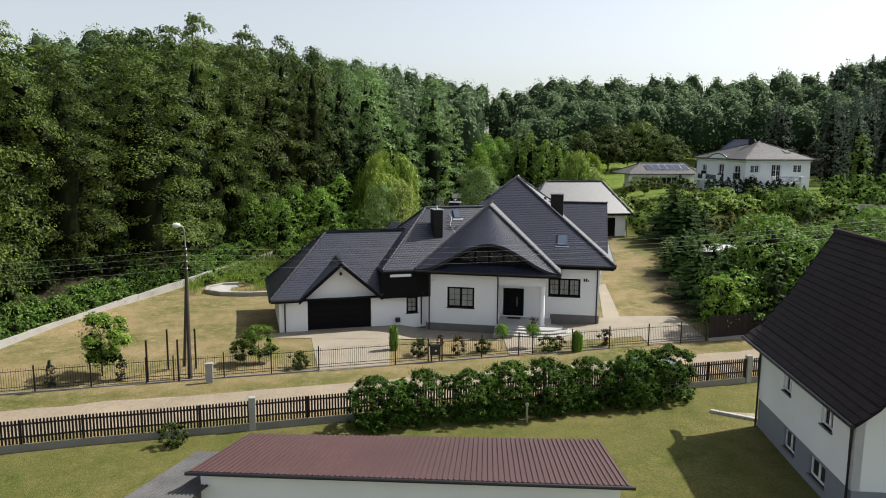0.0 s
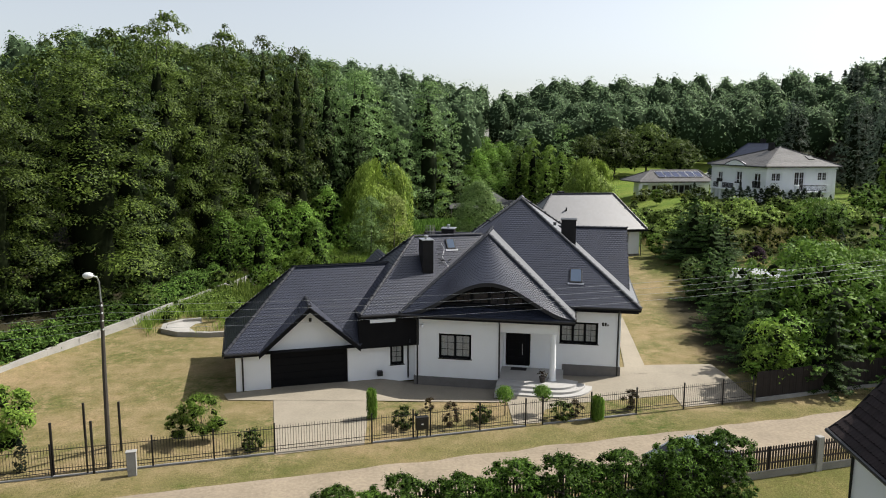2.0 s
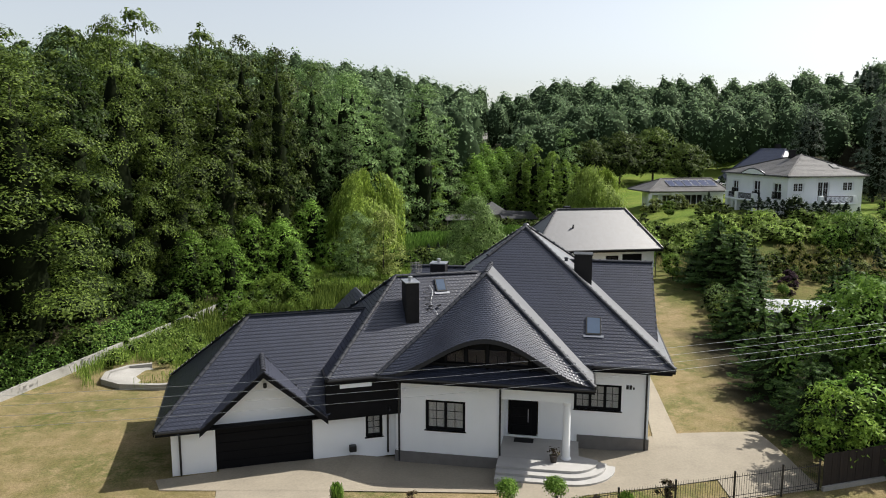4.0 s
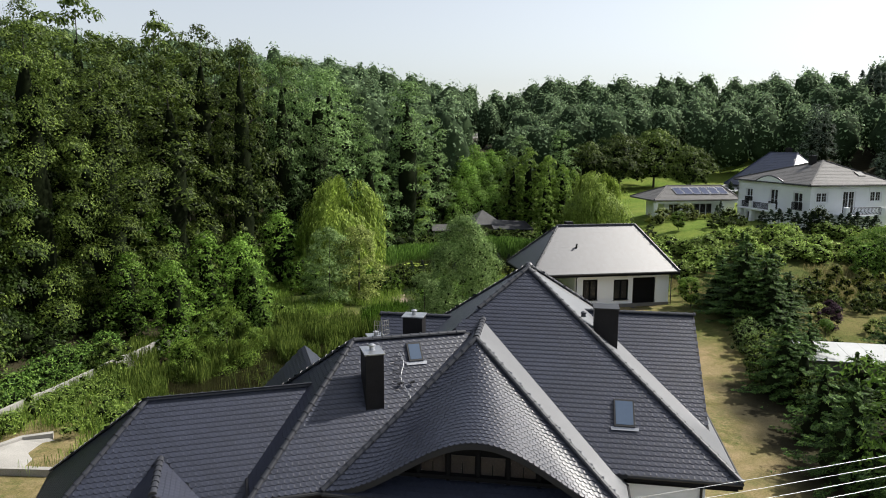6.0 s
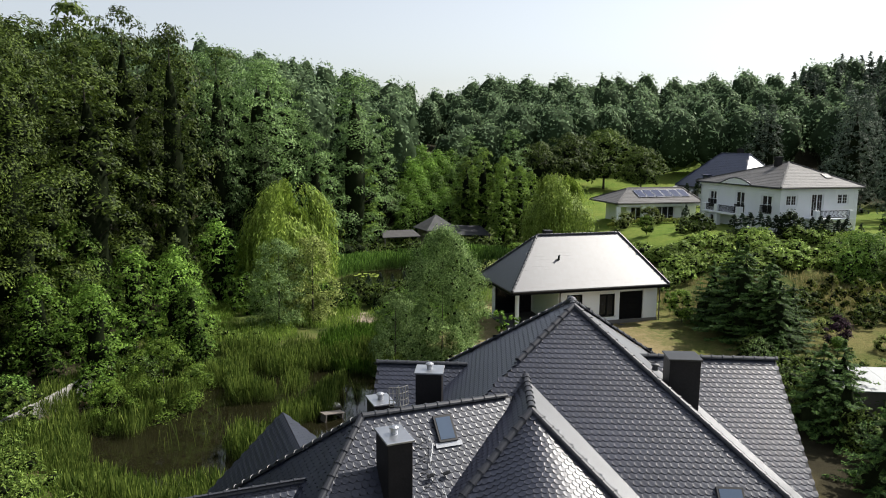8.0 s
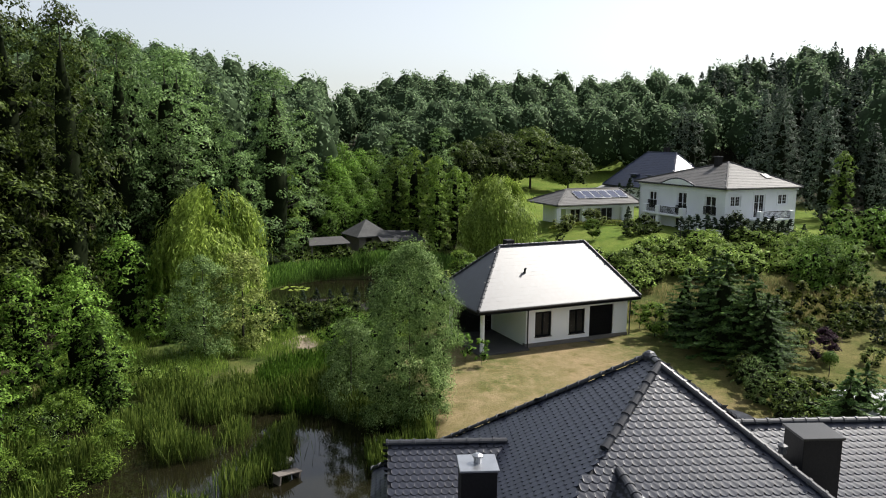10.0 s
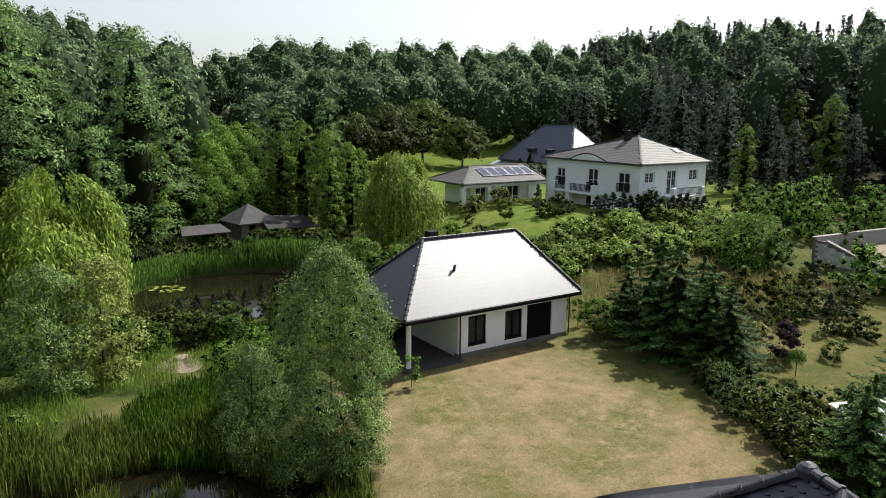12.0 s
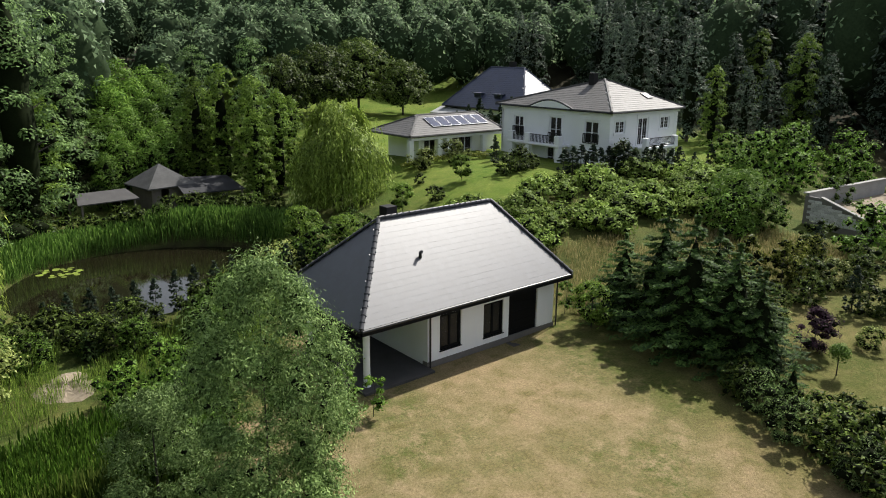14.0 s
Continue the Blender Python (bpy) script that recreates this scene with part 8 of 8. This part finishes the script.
while len(thick) < 9000:
    x, y = rr.uniform(-7.5, 1.5), rr.uniform(88, 98)
    if in_ell(x, y, -2.6, 93, 4.4, 4.6, 0.3) < 1:
        thick.append((x, y, max(-0.85, height(x, y)) - 0.03, rr.uniform(0.5, 1.3)))
blade_field("reeds", "dense sedge, its dark leaf standing in for the willows' shade", thick, L_THUJA, 0.07, 36)
dryg = []
while len(dryg) < 20000:
    x, y = rr.uniform(24, 50), rr.uniform(94, 106)
    if noise.noise(Vector((x * 0.2, y * 0.2, 8.0))) > -0.25:
        dryg.append((x, y, height(x, y) - 0.03, rr.uniform(0.3, 0.75)))
blade_field("meadow_grass", "yellow dry meadow grass on the slope", dryg, L_DRY, 0.08, 37, category="grass")
# ivy over the low wall
rng5 = np.random.default_rng(41)
ip, inn, ic = [], [], []
for k in range(170):
    q = k / 169
    y = 40 + 41 * q
    x = -29.9 + (y - 44) * 0.192 - 1.15
    h = 1.35 + 0.35 * math.sin(k * 0.7) + 0.25 * math.sin(k * 0.23)
    c = np.array([[x + rng5.normal() * 0.2, y, 0.35 + h * j / 3, 0.5 + 0.3 * rng5.random()] for j in range(4)])
    p, nn = clump_leaves(c, 85, rng5, flat=0.9)
    ip.append(p), inn.append(nn), ic.append(c)
ip, inn = np.concatenate(ip), np.concatenate(inn)
tagged(new("ivy_hedge", leaves_mesh(ip, inn, 0.15 * (0.7 + 0.6 * rng5.random(len(ip))), L_IVY, "ivy_hedge", 0.9, rng5, None, np.concatenate(ic))), "thick ivy hedge trained along the low wall", "hedge", kind="stuff")
# undergrowth at the foot of the forest
up, un, uc = [], [], []
for k in range(440):
    y = 36 + 75 * rng5.random()
    x = -31.4 + (y - 40) * 0.15 - 2.9 - 7 * rng5.random() ** 1.4
    c = np.array([[x, y, height(x, y) + 0.5 + 1.4 * rng5.random(), 1.0 + 0.5 * rng5.random()]])
    p, nn = clump_leaves(c, 95, rng5)
    up.append(p), un.append(nn), uc.append(c)
for k in range(150):
    x, y = -21 + 36 * rng5.random(), 121 + 46 * rng5.random()
    if (-4.5 < x < 14 and y < 143) or in_ell(x, y, 3.5, 123.0, 13.0, 9.5, 0.35) < 1.3:
        continue
    c = np.array([[x, y, height(x, y) + 0.4 + 2.0 * rng5.random(), 1.2 + 0.9 * rng5.random()]])
    p, nn = clump_leaves(c, 85, rng5)
    up.append(p), un.append(nn), uc.append(c)
up, un = np.concatenate(up), np.concatenate(un)
# Leaf darkened in place of the shade at the forest's foot
tagged(new("undergrowth", leaves_mesh(up, un, 0.24 * (0.7 + 0.6 * rng5.random(len(up))), L_SHADED, "undergrowth", 0.8, rng5, None, np.concatenate(uc))), "dense undergrowth at the foot of the forest", "undergrowth", kind="stuff")
# clipped low hedge before the villa's terrace
lp, ln_ = [], []
for k in range(34):
    q = k / 33
    c = np.array([[29.6 + 9.4 * q, 132.6 - 1.3 * q, height(29.6 + 9.4 * q, 132.6 - 1.3 * q) + 0.35, 0.5]])
    p, nn = clump_leaves(c, 90, rng5, flat=0.9)
    lp.append(p), ln_.append(nn)
lp, ln_ = np.concatenate(lp), np.concatenate(ln_)
tagged(new("low_hedge", leaves_mesh(lp, ln_, 0.15 * (0.7 + 0.6 * rng5.random(len(lp))), L_GOLD, "low_hedge", 0.8, rng5)), "clipped yellow-green hedge before the terrace", "hedge", kind="stuff")
# weeds and brambles on the bank between the low wall and the pond
wp, wn, wc = [], [], []
while len(wc) < 170:
    y = 66 + 30 * rng5.random()
    x = -29.9 + (y - 44) * 0.192 + 0.9 + 8.5 * rng5.random() ** 1.4
    if pond_depth(x, y) > 0.3 or in_ell(x, y, -21.2, 64.6, 3.2, 3.4) < 1:
        continue
    q = 0.35 + 0.55 * rng5.random()
    c = np.array([[x, y, height(x, y) + 0.45 * q, q], [x + rng5.normal() * 0.5, y + rng5.normal() * 0.5, height(x, y) + 0.8 * q, 0.7 * q]])
    p, nn = clump_leaves(c, 70, rng5)
    wp.append(p), wn.append(nn), wc.append(c)
wp, wn = np.concatenate(wp), np.concatenate(wn)
tagged(new("weeds", leaves_mesh(wp, wn, 0.15 * (0.6 + 0.8 * rng5.random(len(wp))), L_WEED, "weeds", 0.6, rng5, None, np.concatenate(wc), 0.5)), "lush weeds and brambles on the pond bank", "weeds", kind="stuff")
# bushes between the ponds
rb2 = random.Random(61)
for k in range(30):
    x, y = rb2.uniform(-10.5, 6.0), rb2.uniform(103.6, 109.6)
    if in_ell(x, y, -3.7, 102.6, 3.4, 3.0) < 1:
        continue
    p = (shrub, shrub2, spruce2, shrub)[k % 4]
    plant(p, x, y, rb2.uniform(0.6, 0.9) * (1.0, 0.62, 0.55, 1.0)[k % 4])
for x, y, p, s in ((7.3, 116.0, gold, 0.9), (8.4, 116.6, gold, 0.8), (14.1, 119.9, young, 1.3), (13.0, 118.4, shrub, 0.8), (-1.2, 98.6, shrub2, 0.55), (1.0, 99.5, shrub2, 0.6), (3.4, 101.5, shrub2, 0.65), (-0.2, 95.2, shrub, 0.8)):
    plant(p, x, y, s)
for k in range(17):
    x = -8.5 + 1.5 * k + rb2.uniform(-0.5, 0.5)
    plant((shrub, shrub2)[k % 3 == 0], x, 134.3 + rb2.uniform(-0.8, 1.0), rb2.uniform(0.7, 1.0) * (1.0, 0.62)[k % 3 == 0])
board = solid("jetty_board", box(-0.75, 0.75, -0.3, 0.3, -0.06, 0.0, bevel=0.01), HUTWOOD, "pale weathered board lying in the reeds", "board", pose(-5.1, 80.1, -0.42, 0, 8, 35))
for k in (-0.6, 0.6):
    part("batten", box(k - 0.05, k + 0.05, -0.3, 0.3, -0.55, -0.06), HUTWOOD, board)
# lily pads
for k in range(26):
    a, q = rr.random() * 6.28, math.sqrt(rr.random())
    x, y = -3.5 + 1.7 * q * math.cos(a), 127.0 + 1.6 * q * math.sin(a)
    if k == 0:
        pad = mesh_of(lathe([(0.28, 0), (0.3, 0.01), (0.05, 0.015)], 10), L_WILLOW, "lily_pad")
    tagged(part("lily_pad", pad, L_WILLOW, None, "", Matrix.Translation((x, y, -0.615)) @ Matrix.Diagonal((0.5 + 0.6 * rr.random(), 0.5 + 0.6 * rr.random(), 1, 1))), "floating green lily pad", "water lily", "lily pads")
part("foliage", leaves_mesh(*(lambda p, n: (p, n))(*clump_leaves(np.array([[0, 0, 0.5, 0.3]]), 90, rng5)), 0.1, L_ROSE, "foliage", 0.8, rng5), L_ROSE, pb)

# ---- clearing of the patterns for copies ----
for proto in (*fronts, *alders, *valley, *darks, *backs, *fresh, birch, wil, silver, sallow, osier, yel, *PROTOS):
    drop_proto(proto)

# ---- tiles of the roofs, last ----
TILE_ONE = shape_mesh(TSHAPE, TILE, "roof_tile")
for s in NEAR_SPOTS:
    ob = new("roof_tile", TILE_ONE)
    ob.parent = roof_main
    ob.matrix_local = s
tagged(part("roof_tiles", joined(TSHAPE, ROOF_SPOTS + SKIRT_SPOTS, TILE, "roof_tiles"), TILE, house), kind="stuff")
tagged(part("rear_tiles", joined(tile_shape(0.4, 0.36), BACK_SPOTS, TILE, "rear_tiles"), TILE, house), kind="stuff")
tagged(part("eyebrow_tiles", joined(tile_shape(0.2, 0.24, 0.042), BROW_SPOTS, TILE, "eyebrow_tiles"), TILE, house), kind="stuff")
tagged(part("roof_tiles", joined(OSHAPE, OUT_SPOTS, SLATE, "roof_tiles"), SLATE, outb), kind="stuff")
